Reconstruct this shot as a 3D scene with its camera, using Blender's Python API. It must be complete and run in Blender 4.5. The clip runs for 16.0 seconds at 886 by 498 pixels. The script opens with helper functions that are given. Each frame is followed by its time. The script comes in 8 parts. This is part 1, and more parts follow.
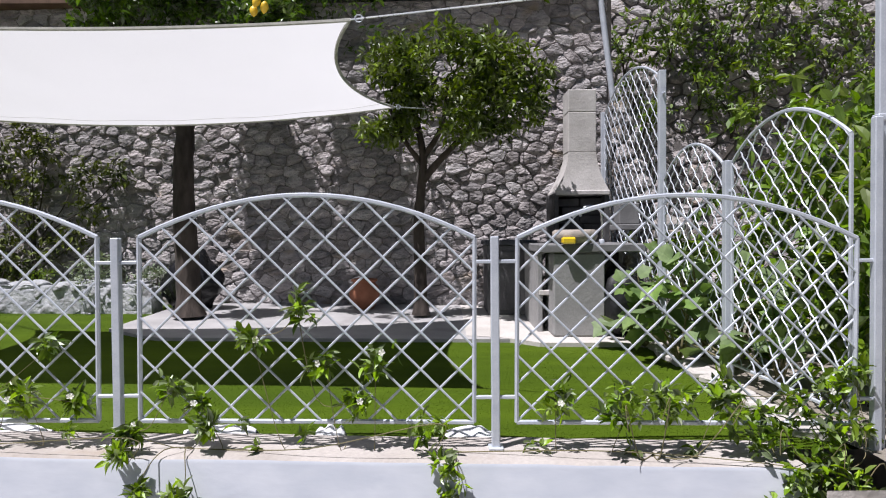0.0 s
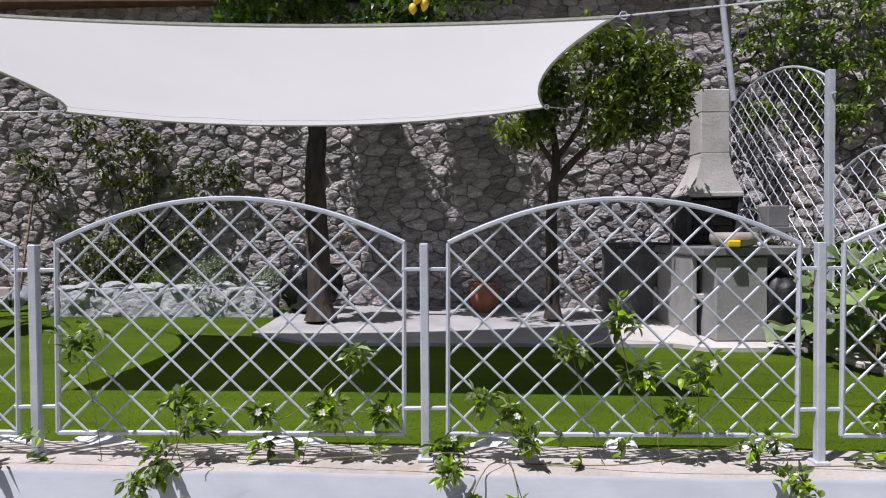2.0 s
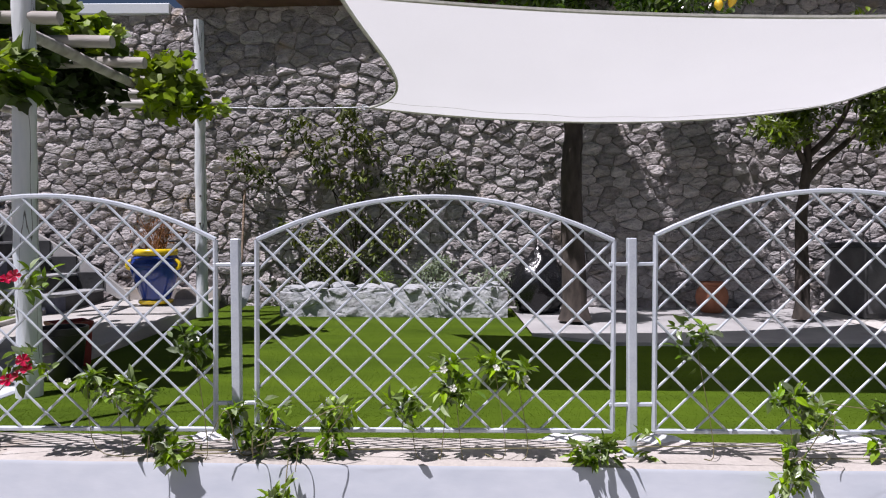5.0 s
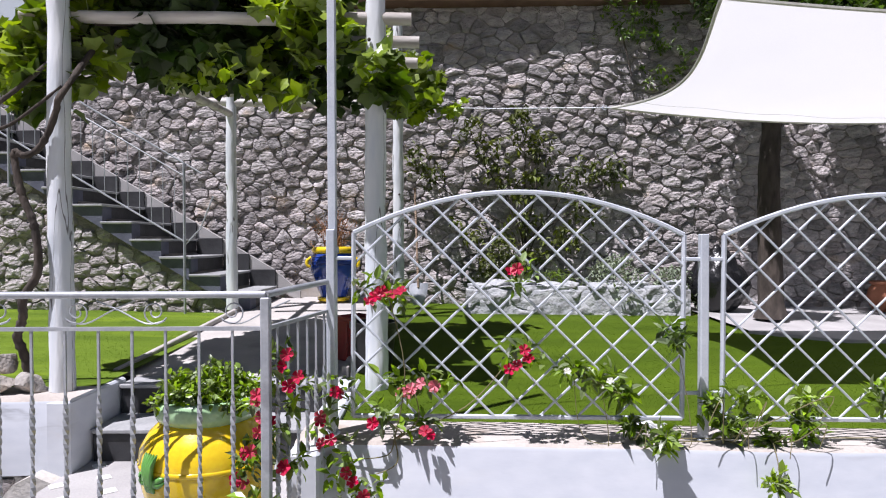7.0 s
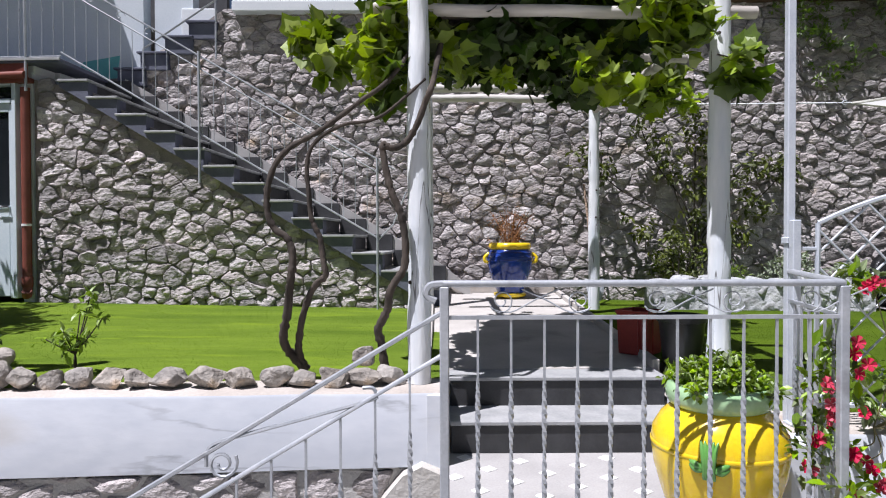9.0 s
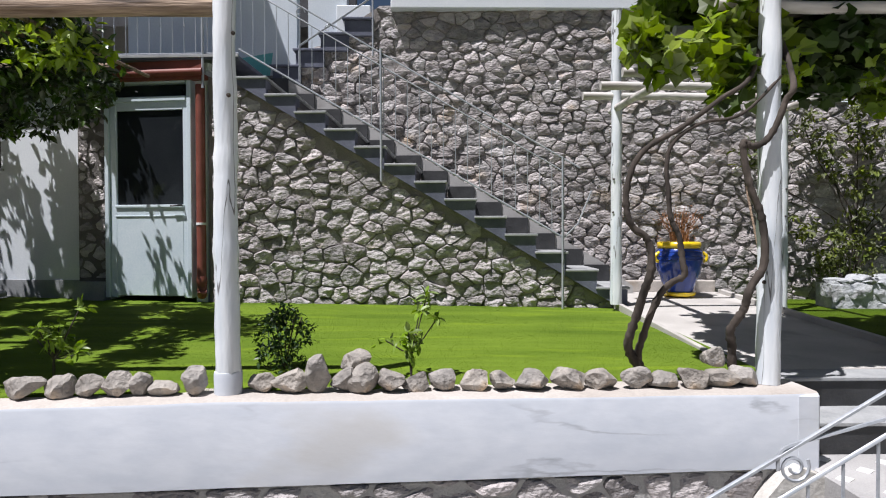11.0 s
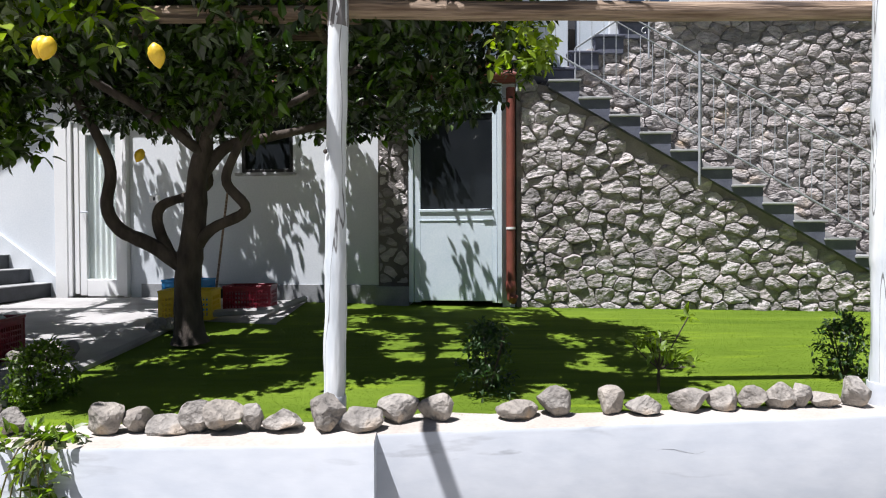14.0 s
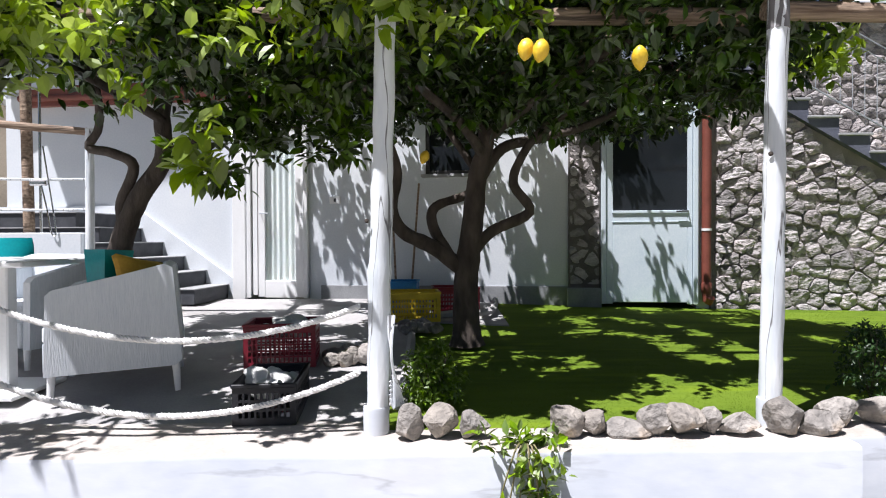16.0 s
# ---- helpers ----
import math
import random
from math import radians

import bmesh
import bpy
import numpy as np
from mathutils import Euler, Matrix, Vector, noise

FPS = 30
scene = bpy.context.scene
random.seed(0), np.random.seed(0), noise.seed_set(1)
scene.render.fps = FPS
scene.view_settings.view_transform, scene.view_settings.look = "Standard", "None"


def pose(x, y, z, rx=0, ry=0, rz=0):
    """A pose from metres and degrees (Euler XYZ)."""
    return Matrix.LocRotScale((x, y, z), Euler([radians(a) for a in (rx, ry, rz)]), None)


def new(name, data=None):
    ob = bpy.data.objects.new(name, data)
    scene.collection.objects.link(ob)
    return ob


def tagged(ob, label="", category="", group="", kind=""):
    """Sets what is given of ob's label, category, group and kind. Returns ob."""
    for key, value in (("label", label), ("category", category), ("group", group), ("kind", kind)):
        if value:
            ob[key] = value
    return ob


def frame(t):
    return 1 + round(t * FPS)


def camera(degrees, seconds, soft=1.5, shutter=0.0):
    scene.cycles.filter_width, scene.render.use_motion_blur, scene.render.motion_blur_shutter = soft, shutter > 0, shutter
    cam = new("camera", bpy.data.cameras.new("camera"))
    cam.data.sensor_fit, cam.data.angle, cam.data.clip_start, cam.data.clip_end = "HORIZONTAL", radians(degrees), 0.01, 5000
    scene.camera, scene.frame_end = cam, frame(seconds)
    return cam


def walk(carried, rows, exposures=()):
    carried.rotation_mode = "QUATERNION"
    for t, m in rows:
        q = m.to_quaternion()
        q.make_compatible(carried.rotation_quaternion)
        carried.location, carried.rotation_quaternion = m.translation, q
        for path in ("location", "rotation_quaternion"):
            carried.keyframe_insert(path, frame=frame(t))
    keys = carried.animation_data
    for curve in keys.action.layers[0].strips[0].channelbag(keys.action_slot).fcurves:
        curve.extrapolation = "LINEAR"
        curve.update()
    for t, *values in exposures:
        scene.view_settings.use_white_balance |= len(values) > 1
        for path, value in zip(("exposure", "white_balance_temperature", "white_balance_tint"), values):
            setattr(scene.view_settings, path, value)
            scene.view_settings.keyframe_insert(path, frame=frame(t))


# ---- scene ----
cam = camera(70.0, 16.0, soft=1.1)
METRES, EYE, TILT, LEAN, TURN = 15.3, 0.75, 0.0, 0.0, 0.0
ROWS = [
    (0.0, 0.0, 0.0, 0.0, -0.01, -1.26, 0.5),
    (0.5, -0.0207, 0.003, 0.0004, -0.07, -1.3, 0.43),
    (1.0, -0.0425, 0.0056, 0.0016, -0.11, -1.29, 0.42),
    (1.5, -0.0656, 0.0069, 0.0017, -0.14, -1.28, 0.45),
    (2.0, -0.09, 0.0076, 0.0023, -0.16, -1.27, 0.46),
    (2.5, -0.1152, 0.0103, 0.0027, -0.19, -1.23, 0.41),
    (3.0, -0.1424, 0.0119, 0.0026, -0.23, -1.23, 0.39),
    (5.5, -0.2865, 0.013, 0.0002, -0.34, -0.89, 0.34),
    (6.0, -0.3181, 0.0111, 0.0, -0.35, -0.88, 0.23),
    (6.5, -0.3513, 0.009, -0.0, -0.33, -0.88, 0.2),
    (7.0, -0.3863, 0.0078, -0.0003, -0.33, -0.88, 0.15),
    (7.5, -0.4203, 0.0065, -0.001, -0.32, -0.88, 0.13),
    (8.0, -0.4554, 0.0069, -0.001, -0.34, -0.86, 0.11),
    (8.5, -0.4877, 0.0078, -0.0017, -0.37, -0.87, 0.12),
    (9.0, -0.5183, 0.008, -0.0025, -0.42, -0.93, 0.15),
    (9.5, -0.5506, 0.0066, -0.0026, -0.53, -0.99, 0.17),
    (12.0, -0.7185, 0.0194, -0.0014, -1.2, -1.05, 0.16),
    (12.5, -0.7559, 0.0214, -0.0012, -1.19, -1.02, 0.18),
    (13.0, -0.7919, 0.0215, -0.0007, -1.16, -1.01, 0.21),
    (13.5, -0.8281, 0.0216, 0.0006, -1.16, -1.0, 0.2),
    (14.0, -0.8644, 0.0209, 0.0012, -1.09, -0.97, 0.25),
    (14.5, -0.9007, 0.0196, 0.0015, -1.03, -0.98, 0.26),
    (15.0, -0.9349, 0.0204, 0.0022, -1.01, -0.98, 0.24),
    (15.5, -0.9666, 0.0216, 0.0025, -0.97, -0.94, 0.23),
    (16.0, -0.9983, 0.0237, 0.0024, -0.94, -0.92, 0.25),
]
walk(cam, [(t, pose(0, 0, EYE, TILT, LEAN, TURN) @ pose(METRES * x, METRES * y, METRES * z, 90 + pitch, roll, yaw)) for t, x, y, z, yaw, pitch, roll in ROWS],
     exposures=[(0.0, 0.36, 5960, 18), (3.0, 0.1, 5940, 20), (5.5, 0.4, 5940, 22), (7.0, 0.6, 5890, 21), (9.0, 0.59, 5890, 18), (12.0, 0.5, 6040, 14), (13.0, 0.53, 6040, 14), (14.0, 0.77, 6010, 14), (15.0, 0.87, 5980, 15), (16.0, 0.88, 5980, 16)])

# ---- light ----
SUN_WAY = Vector((0.345, 0.27, -1.0)).normalized()
world = bpy.data.worlds.new("sky")
scene.world = world
world.use_nodes = True
wn = world.node_tree.nodes
wn.clear()
w_out, w_bg, w_sky = wn.new("ShaderNodeOutputWorld"), wn.new("ShaderNodeBackground"), wn.new("ShaderNodeTexSky")
w_sky.sky_type, w_sky.sun_disc = "NISHITA", False
w_sky.sun_elevation = math.asin(-SUN_WAY.z)
w_sky.sun_rotation = math.atan2(-SUN_WAY.x, -SUN_WAY.y)
w_bg.inputs["Strength"].default_value = 0.021
world.node_tree.links.new(w_sky.outputs[0], w_bg.inputs[0])
world.node_tree.links.new(w_bg.outputs[0], w_out.inputs[0])
sun = new("sun", bpy.data.lights.new("sun", "SUN"))
sun.data.energy, sun.data.angle, sun.data.color = 5.0, radians(0.53), (1.0, 0.95, 0.88)
sun.rotation_euler = SUN_WAY.to_track_quat("-Z", "Y").to_euler()


# ---- materials ----
def surf(name, a, b, scale=6.0, rough=0.7, bump=0.2, metal=0.0, fine=60.0, c=None, c_scale=1.2, c_at=0.6, vary=0.0, leafy=0.0, island=0.0,
         stretch=(1, 1, 1), bump_scale=None, coat=0.0, split=0.0, cracks=0.0):
    """A surface of colours a to b in patches of `scale`, grain of `fine`, stains of colour c, and a shade of its own for each piece."""
    m = bpy.data.materials.new(name)
    m.use_nodes = True
    n, k = m.node_tree.nodes, m.node_tree.links
    p, out = n["Principled BSDF"], n["Material Output"]
    tc, mp = n.new("ShaderNodeTexCoord"), n.new("ShaderNodeMapping")
    mp.inputs["Scale"].default_value = stretch
    k.new(tc.outputs["Object"], mp.inputs[0])

    def noise_tex(s, detail=4.0):
        t = n.new("ShaderNodeTexNoise")
        t.inputs["Scale"].default_value, t.inputs["Detail"].default_value = s, detail
        k.new(mp.outputs[0], t.inputs["Vector"])
        return t.outputs["Fac"]

    def ramp(fac, lo, hi):
        r = n.new("ShaderNodeMapRange")
        r.inputs[1].default_value, r.inputs[2].default_value = lo, hi
        k.new(fac, r.inputs[0])
        return r.outputs[0]

    def blend(fac, x, y, kind="MIX"):
        mx = n.new("ShaderNodeMix")
        mx.data_type, mx.blend_type = "RGBA", kind
        for sock, v in ((mx.inputs[0], fac), (mx.inputs[6], x), (mx.inputs[7], y)):
            if isinstance(v, (int, float)):
                sock.default_value = v
            elif isinstance(v, tuple):
                sock.default_value = (*v, 1)
            else:
                k.new(v, sock)
        return mx.outputs[2]

    big, small = noise_tex(scale), noise_tex(fine, 3.0)
    col = blend(ramp(big, 0.32, 0.68), a, b)
    col = blend(0.2, col, blend(ramp(small, 0.3, 0.7), (0.3, 0.3, 0.3), (0.7, 0.7, 0.7)), "OVERLAY")
    if c:
        col = blend(ramp(noise_tex(c_scale, 6.0), c_at, c_at + 0.12), col, c)
    if split:
        # long narrow splits along the grain
        d1, d2 = n.new("ShaderNodeMath"), n.new("ShaderNodeMath")
        d1.operation, d2.operation = "SUBTRACT", "ABSOLUTE"
        d1.inputs[1].default_value = 0.5
        mp2, t2 = n.new("ShaderNodeMapping"), n.new("ShaderNodeTexNoise")
        mp2.inputs["Scale"].default_value = (1, 1, 0.07)
        t2.inputs["Scale"].default_value, t2.inputs["Detail"].default_value = 9.0, 2.5
        k.new(tc.outputs["Object"], mp2.inputs[0])
        k.new(mp2.outputs[0], t2.inputs["Vector"])
        k.new(t2.outputs["Fac"], d1.inputs[0])
        k.new(d1.outputs[0], d2.inputs[0])
        col = blend(ramp(d2.outputs[0], split, split * 0.3), col, (0.16, 0.16, 0.165))
    if cracks:
        # wandering hairlines with smudged edges, where the plaster is damp
        mp3, t3, d3, d4, t4, both = n.new("ShaderNodeMapping"), n.new("ShaderNodeTexNoise"), n.new("ShaderNodeMath"), n.new("ShaderNodeMath"), n.new("ShaderNodeTexNoise"), n.new("ShaderNodeMath")
        mp3.inputs["Scale"].default_value = (0.3, 0.3, 1.5)
        t3.inputs["Scale"].default_value, t3.inputs["Detail"].default_value = 2.6, 9.0
        t4.inputs["Scale"].default_value, t4.inputs["Detail"].default_value = 2.2, 5.0
        d3.operation, d4.operation, both.operation = "SUBTRACT", "ABSOLUTE", "MULTIPLY"
        d3.inputs[1].default_value = 0.5
        k.new(tc.outputs["Object"], mp3.inputs[0])
        k.new(mp3.outputs[0], t3.inputs["Vector"])
        k.new(mp3.outputs[0], t4.inputs["Vector"])
        k.new(t3.outputs["Fac"], d3.inputs[0])
        k.new(d3.outputs[0], d4.inputs[0])
        k.new(ramp(d4.outputs[0], cracks * 3.5, 0.0), both.inputs[0])
        k.new(ramp(t4.outputs["Fac"], 0.52, 0.72), both.inputs[1])
        col = blend(both.outputs[0], col, (0.2, 0.21, 0.23))
    if vary or island:
        if island:
            g = n.new("ShaderNodeNewGeometry").outputs["Random Per Island"]
        else:
            g = n.new("ShaderNodeObjectInfo").outputs["Random"]
        hs = n.new("ShaderNodeHueSaturation")
        amount = vary or island
        r = n.new("ShaderNodeMapRange")
        r.inputs[3].default_value, r.inputs[4].default_value = 1 - amount, 1 + amount
        k.new(g, r.inputs[0])
        k.new(r.outputs[0], hs.inputs["Value"])
        r2 = n.new("ShaderNodeMath")
        r2.operation = "MULTIPLY"
        r2.inputs[1].default_value = 7.13
        fr = n.new("ShaderNodeMath")
        fr.operation = "FRACT"
        k.new(g, r2.inputs[0])
        k.new(r2.outputs[0], fr.inputs[0])
        r3 = n.new("ShaderNodeMapRange")
        r3.inputs[3].default_value, r3.inputs[4].default_value = 1 - amount * 0.9, 1 + amount * 0.9
        k.new(fr.outputs[0], r3.inputs[0])
        k.new(r3.outputs[0], hs.inputs["Saturation"])
        k.new(col, hs.inputs["Color"])
        col = hs.outputs[0]
    k.new(col, p.inputs["Base Color"])
    p.inputs["Roughness"].default_value, p.inputs["Metallic"].default_value = rough, metal
    p.inputs["Coat Weight"].default_value = coat
    if bump:
        bm_node = n.new("ShaderNodeBump")
        bm_node.inputs["Strength"].default_value, bm_node.inputs["Distance"].default_value = min(bump, 1.0), 0.02 * max(1.0, bump)
        k.new(noise_tex(bump_scale or fine * 0.5, 6.0), bm_node.inputs["Height"])
        k.new(bm_node.outputs[0], p.inputs["Normal"])
    if leafy:
        tr, mix = n.new("ShaderNodeBsdfTranslucent"), n.new("ShaderNodeMixShader")
        mix.inputs[0].default_value = leafy
        k.new(blend(1.0, col, (1.0, 1.0, 0.45), "MULTIPLY") if name != "sail cloth" else col, tr.inputs["Color"])
        k.new(p.outputs[0], mix.inputs[1])
        k.new(tr.outputs[0], mix.inputs[2])
        k.new(mix.outputs[0], out.inputs["Surface"])
    return m


def glass_mat(name, tint, rough=0.02):
    m = bpy.data.materials.new(name)
    m.use_nodes = True
    p = m.node_tree.nodes["Principled BSDF"]
    p.inputs["Base Color"].default_value = (*tint, 1)
    p.inputs["Roughness"].default_value = rough
    p.inputs["Transmission Weight"].default_value = 1.0
    p.inputs["IOR"].default_value = 1.45
    return m


STONE = surf("grey limestone", (0.265, 0.246, 0.242), (0.455, 0.424, 0.418), 9, 0.92, 2.2, fine=80, c=(0.36, 0.295, 0.23), c_scale=2.2, c_at=0.6, vary=0.34, bump_scale=22, stretch=(1, 1, 1.7))
STONE_FAR = surf("grey limestone joined", (0.265, 0.246, 0.242), (0.455, 0.424, 0.418), 9, 0.92, 2.2, fine=80, c=(0.36, 0.295, 0.23), c_scale=2.2, c_at=0.6, island=0.34, bump_scale=22, stretch=(1, 1, 1.7))
PALEMORTAR = surf("grey mortar", (0.17, 0.155, 0.145), (0.27, 0.25, 0.235), 5, 0.95, 0.6, fine=90)
MORTAR = surf("dark mortar", (0.09, 0.083, 0.078), (0.16, 0.148, 0.14), 5, 0.95, 0.6, fine=90)
PLASTER = surf("white plaster", (0.51, 0.545, 0.6), (0.585, 0.612, 0.66), 0.9, 0.85, 0.05, fine=6, c=(0.51, 0.515, 0.52), c_scale=0.9, c_at=0.6, stretch=(1, 1, 2.2), bump_scale=14, cracks=0.006)
PLASTER_TOP = surf("worn plaster top", (0.37, 0.335, 0.30), (0.48, 0.445, 0.41), 3, 0.9, 0.25, fine=60, c=(0.33, 0.27, 0.21), c_scale=2.5, c_at=0.62)
HOUSE = surf("house white paint", (0.6, 0.642, 0.685), (0.67, 0.702, 0.732), 1.4, 0.8, 0.06, fine=50)
BLUEWALL = surf("pale blue paint", (0.50, 0.56, 0.62), (0.58, 0.63, 0.68), 1.4, 0.7, 0.05)
GREYBASE = surf("grey cement skirting", (0.20, 0.21, 0.22), (0.28, 0.29, 0.30), 5, 0.85, 0.15)
CONCRETE = surf("grey concrete paving", (0.30, 0.293, 0.29), (0.40, 0.392, 0.385), 2.5, 0.85, 0.15, fine=90, c=(0.26, 0.25, 0.24), c_scale=1.6, c_at=0.6)
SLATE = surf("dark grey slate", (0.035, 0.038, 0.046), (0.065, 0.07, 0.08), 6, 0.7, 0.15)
# slate darkened so that the risers' shade sits in its colour
DIMSLATE = surf("slate dimmed for shade", (0.02, 0.021, 0.023), (0.04, 0.041, 0.044), 7, 0.6, 0.2)
TREAD = surf("grey stone tread", (0.26, 0.27, 0.275), (0.36, 0.365, 0.37), 6, 0.75, 0.12)
STRINGER = surf("blue grey cement", (0.08, 0.086, 0.125), (0.125, 0.135, 0.18), 5, 0.85, 0.15)
TURF = surf("turf backing", (0.078, 0.13, 0.009), (0.125, 0.19, 0.016), 1.6, 0.95, 0.0, fine=9, stretch=(0.35, 1.7, 1), c=(0.14, 0.21, 0.012), c_scale=4, c_at=0.56)
BLADE = surf("turf blades", (0.082, 0.137, 0.009), (0.135, 0.202, 0.016), 1.6, 0.7, 0.0, fine=7, leafy=0.45, island=0.03, stretch=(0.35, 1.7, 1), c=(0.15, 0.225, 0.013), c_scale=4, c_at=0.56)
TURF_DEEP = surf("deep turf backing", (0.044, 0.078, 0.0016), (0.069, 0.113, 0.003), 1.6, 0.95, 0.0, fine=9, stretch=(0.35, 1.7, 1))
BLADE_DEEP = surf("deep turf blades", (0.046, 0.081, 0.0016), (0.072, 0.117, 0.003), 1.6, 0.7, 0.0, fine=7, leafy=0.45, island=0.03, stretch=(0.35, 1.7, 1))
for turf in (TURF, BLADE, TURF_DEEP, BLADE_DEEP):
    turf.node_tree.nodes["Principled BSDF"].inputs["Specular IOR Level"].default_value = 0.15
STEEL = surf("pale grey painted steel", (0.47, 0.51, 0.57), (0.58, 0.62, 0.67), 8, 0.42, 0.04, metal=0.12, fine=120, c=(0.36, 0.36, 0.37), c_scale=7, c_at=0.66)
IRON = surf("grey forged iron", (0.32, 0.345, 0.38), (0.43, 0.45, 0.48), 9, 0.45, 0.06, metal=0.2, fine=90, c=(0.25, 0.26, 0.28), c_scale=8, c_at=0.62)
SAIL = surf("sail cloth", (0.685, 0.687, 0.69), (0.725, 0.727, 0.73), 0.8, 0.85, 0.03, fine=200, leafy=0.6)
HEM = surf("sail hem webbing", (0.42, 0.42, 0.38), (0.52, 0.52, 0.47), 20, 0.85, 0.1)
WHITEWOOD = surf("whitewashed timber", (0.58, 0.63, 0.68), (0.76, 0.78, 0.79), 11, 0.75, 0.6, fine=38, c=(0.42, 0.45, 0.48), c_scale=5, c_at=0.6, stretch=(1, 1, 0.16), split=0.008)
LOG = surf("weathered timber", (0.13, 0.085, 0.055), (0.38, 0.285, 0.205), 42, 0.8, 0.8, fine=150, c=(0.07, 0.05, 0.038), c_scale=26, c_at=0.57, stretch=(0.06, 1, 1))
BARK = surf("grey brown bark", (0.03, 0.024, 0.02), (0.085, 0.068, 0.056), 12, 0.95, 0.9, fine=40, stretch=(1, 1, 0.35), bump_scale=25)
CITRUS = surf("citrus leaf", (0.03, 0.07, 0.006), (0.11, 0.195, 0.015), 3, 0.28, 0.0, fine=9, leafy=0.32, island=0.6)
# interior shade and outer sun are put into these two citrus colours
DIMCITRUS = surf("citrus leaf dimmed for shade", (0.018, 0.042, 0.005), (0.05, 0.095, 0.01), 3, 0.3, 0.0, fine=9, leafy=0.15, island=0.7)
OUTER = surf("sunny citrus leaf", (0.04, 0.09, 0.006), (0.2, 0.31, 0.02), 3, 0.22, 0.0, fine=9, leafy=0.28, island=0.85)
# vine leaves in a lit and a shaded copy, light painted by colour
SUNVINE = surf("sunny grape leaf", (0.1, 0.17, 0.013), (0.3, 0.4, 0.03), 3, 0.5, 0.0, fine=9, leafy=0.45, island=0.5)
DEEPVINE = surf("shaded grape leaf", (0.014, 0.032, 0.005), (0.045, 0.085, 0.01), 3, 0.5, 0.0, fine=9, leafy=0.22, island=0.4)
OLIVELEAF = surf("olive green leaf", (0.05, 0.09, 0.012), (0.19, 0.26, 0.03), 3, 0.4, 0.0, fine=9, leafy=0.3, island=0.5)
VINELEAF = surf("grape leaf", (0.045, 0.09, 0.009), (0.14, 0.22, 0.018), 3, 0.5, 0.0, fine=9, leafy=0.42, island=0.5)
JASMINE = surf("jasmine leaf", (0.085, 0.165, 0.013), (0.27, 0.4, 0.035), 3, 0.33, 0.0, fine=9, leafy=0.3, island=0.6)
DRYLEAF = surf("dry climber leaf", (0.06, 0.085, 0.02), (0.15, 0.175, 0.04), 3, 0.6, 0.0, fine=9, leafy=0.25, island=0.4)
ROCK = surf("pale field stone", (0.21, 0.195, 0.178), (0.42, 0.385, 0.345), 9, 0.9, 2.2, fine=50, c=(0.46, 0.36, 0.26), c_scale=5, c_at=0.56, vary=0.22, bump_scale=20)
GARDENLEAF = surf("fresh green leaf", (0.07, 0.14, 0.012), (0.18, 0.29, 0.025), 3, 0.4, 0.0, fine=9, leafy=0.35, island=0.4)
# colour of young shoots, used as painted sun highlights on the crowns too
YOUNGLIT = surf("young and sunlit shoot", (0.2, 0.31, 0.022), (0.36, 0.48, 0.045), 3, 0.4, 0.0, fine=9, leafy=0.42, island=0.3)
BLACK = surf("black plastic", (0.012, 0.012, 0.013), (0.02, 0.02, 0.021), 5, 0.35, 0.05)


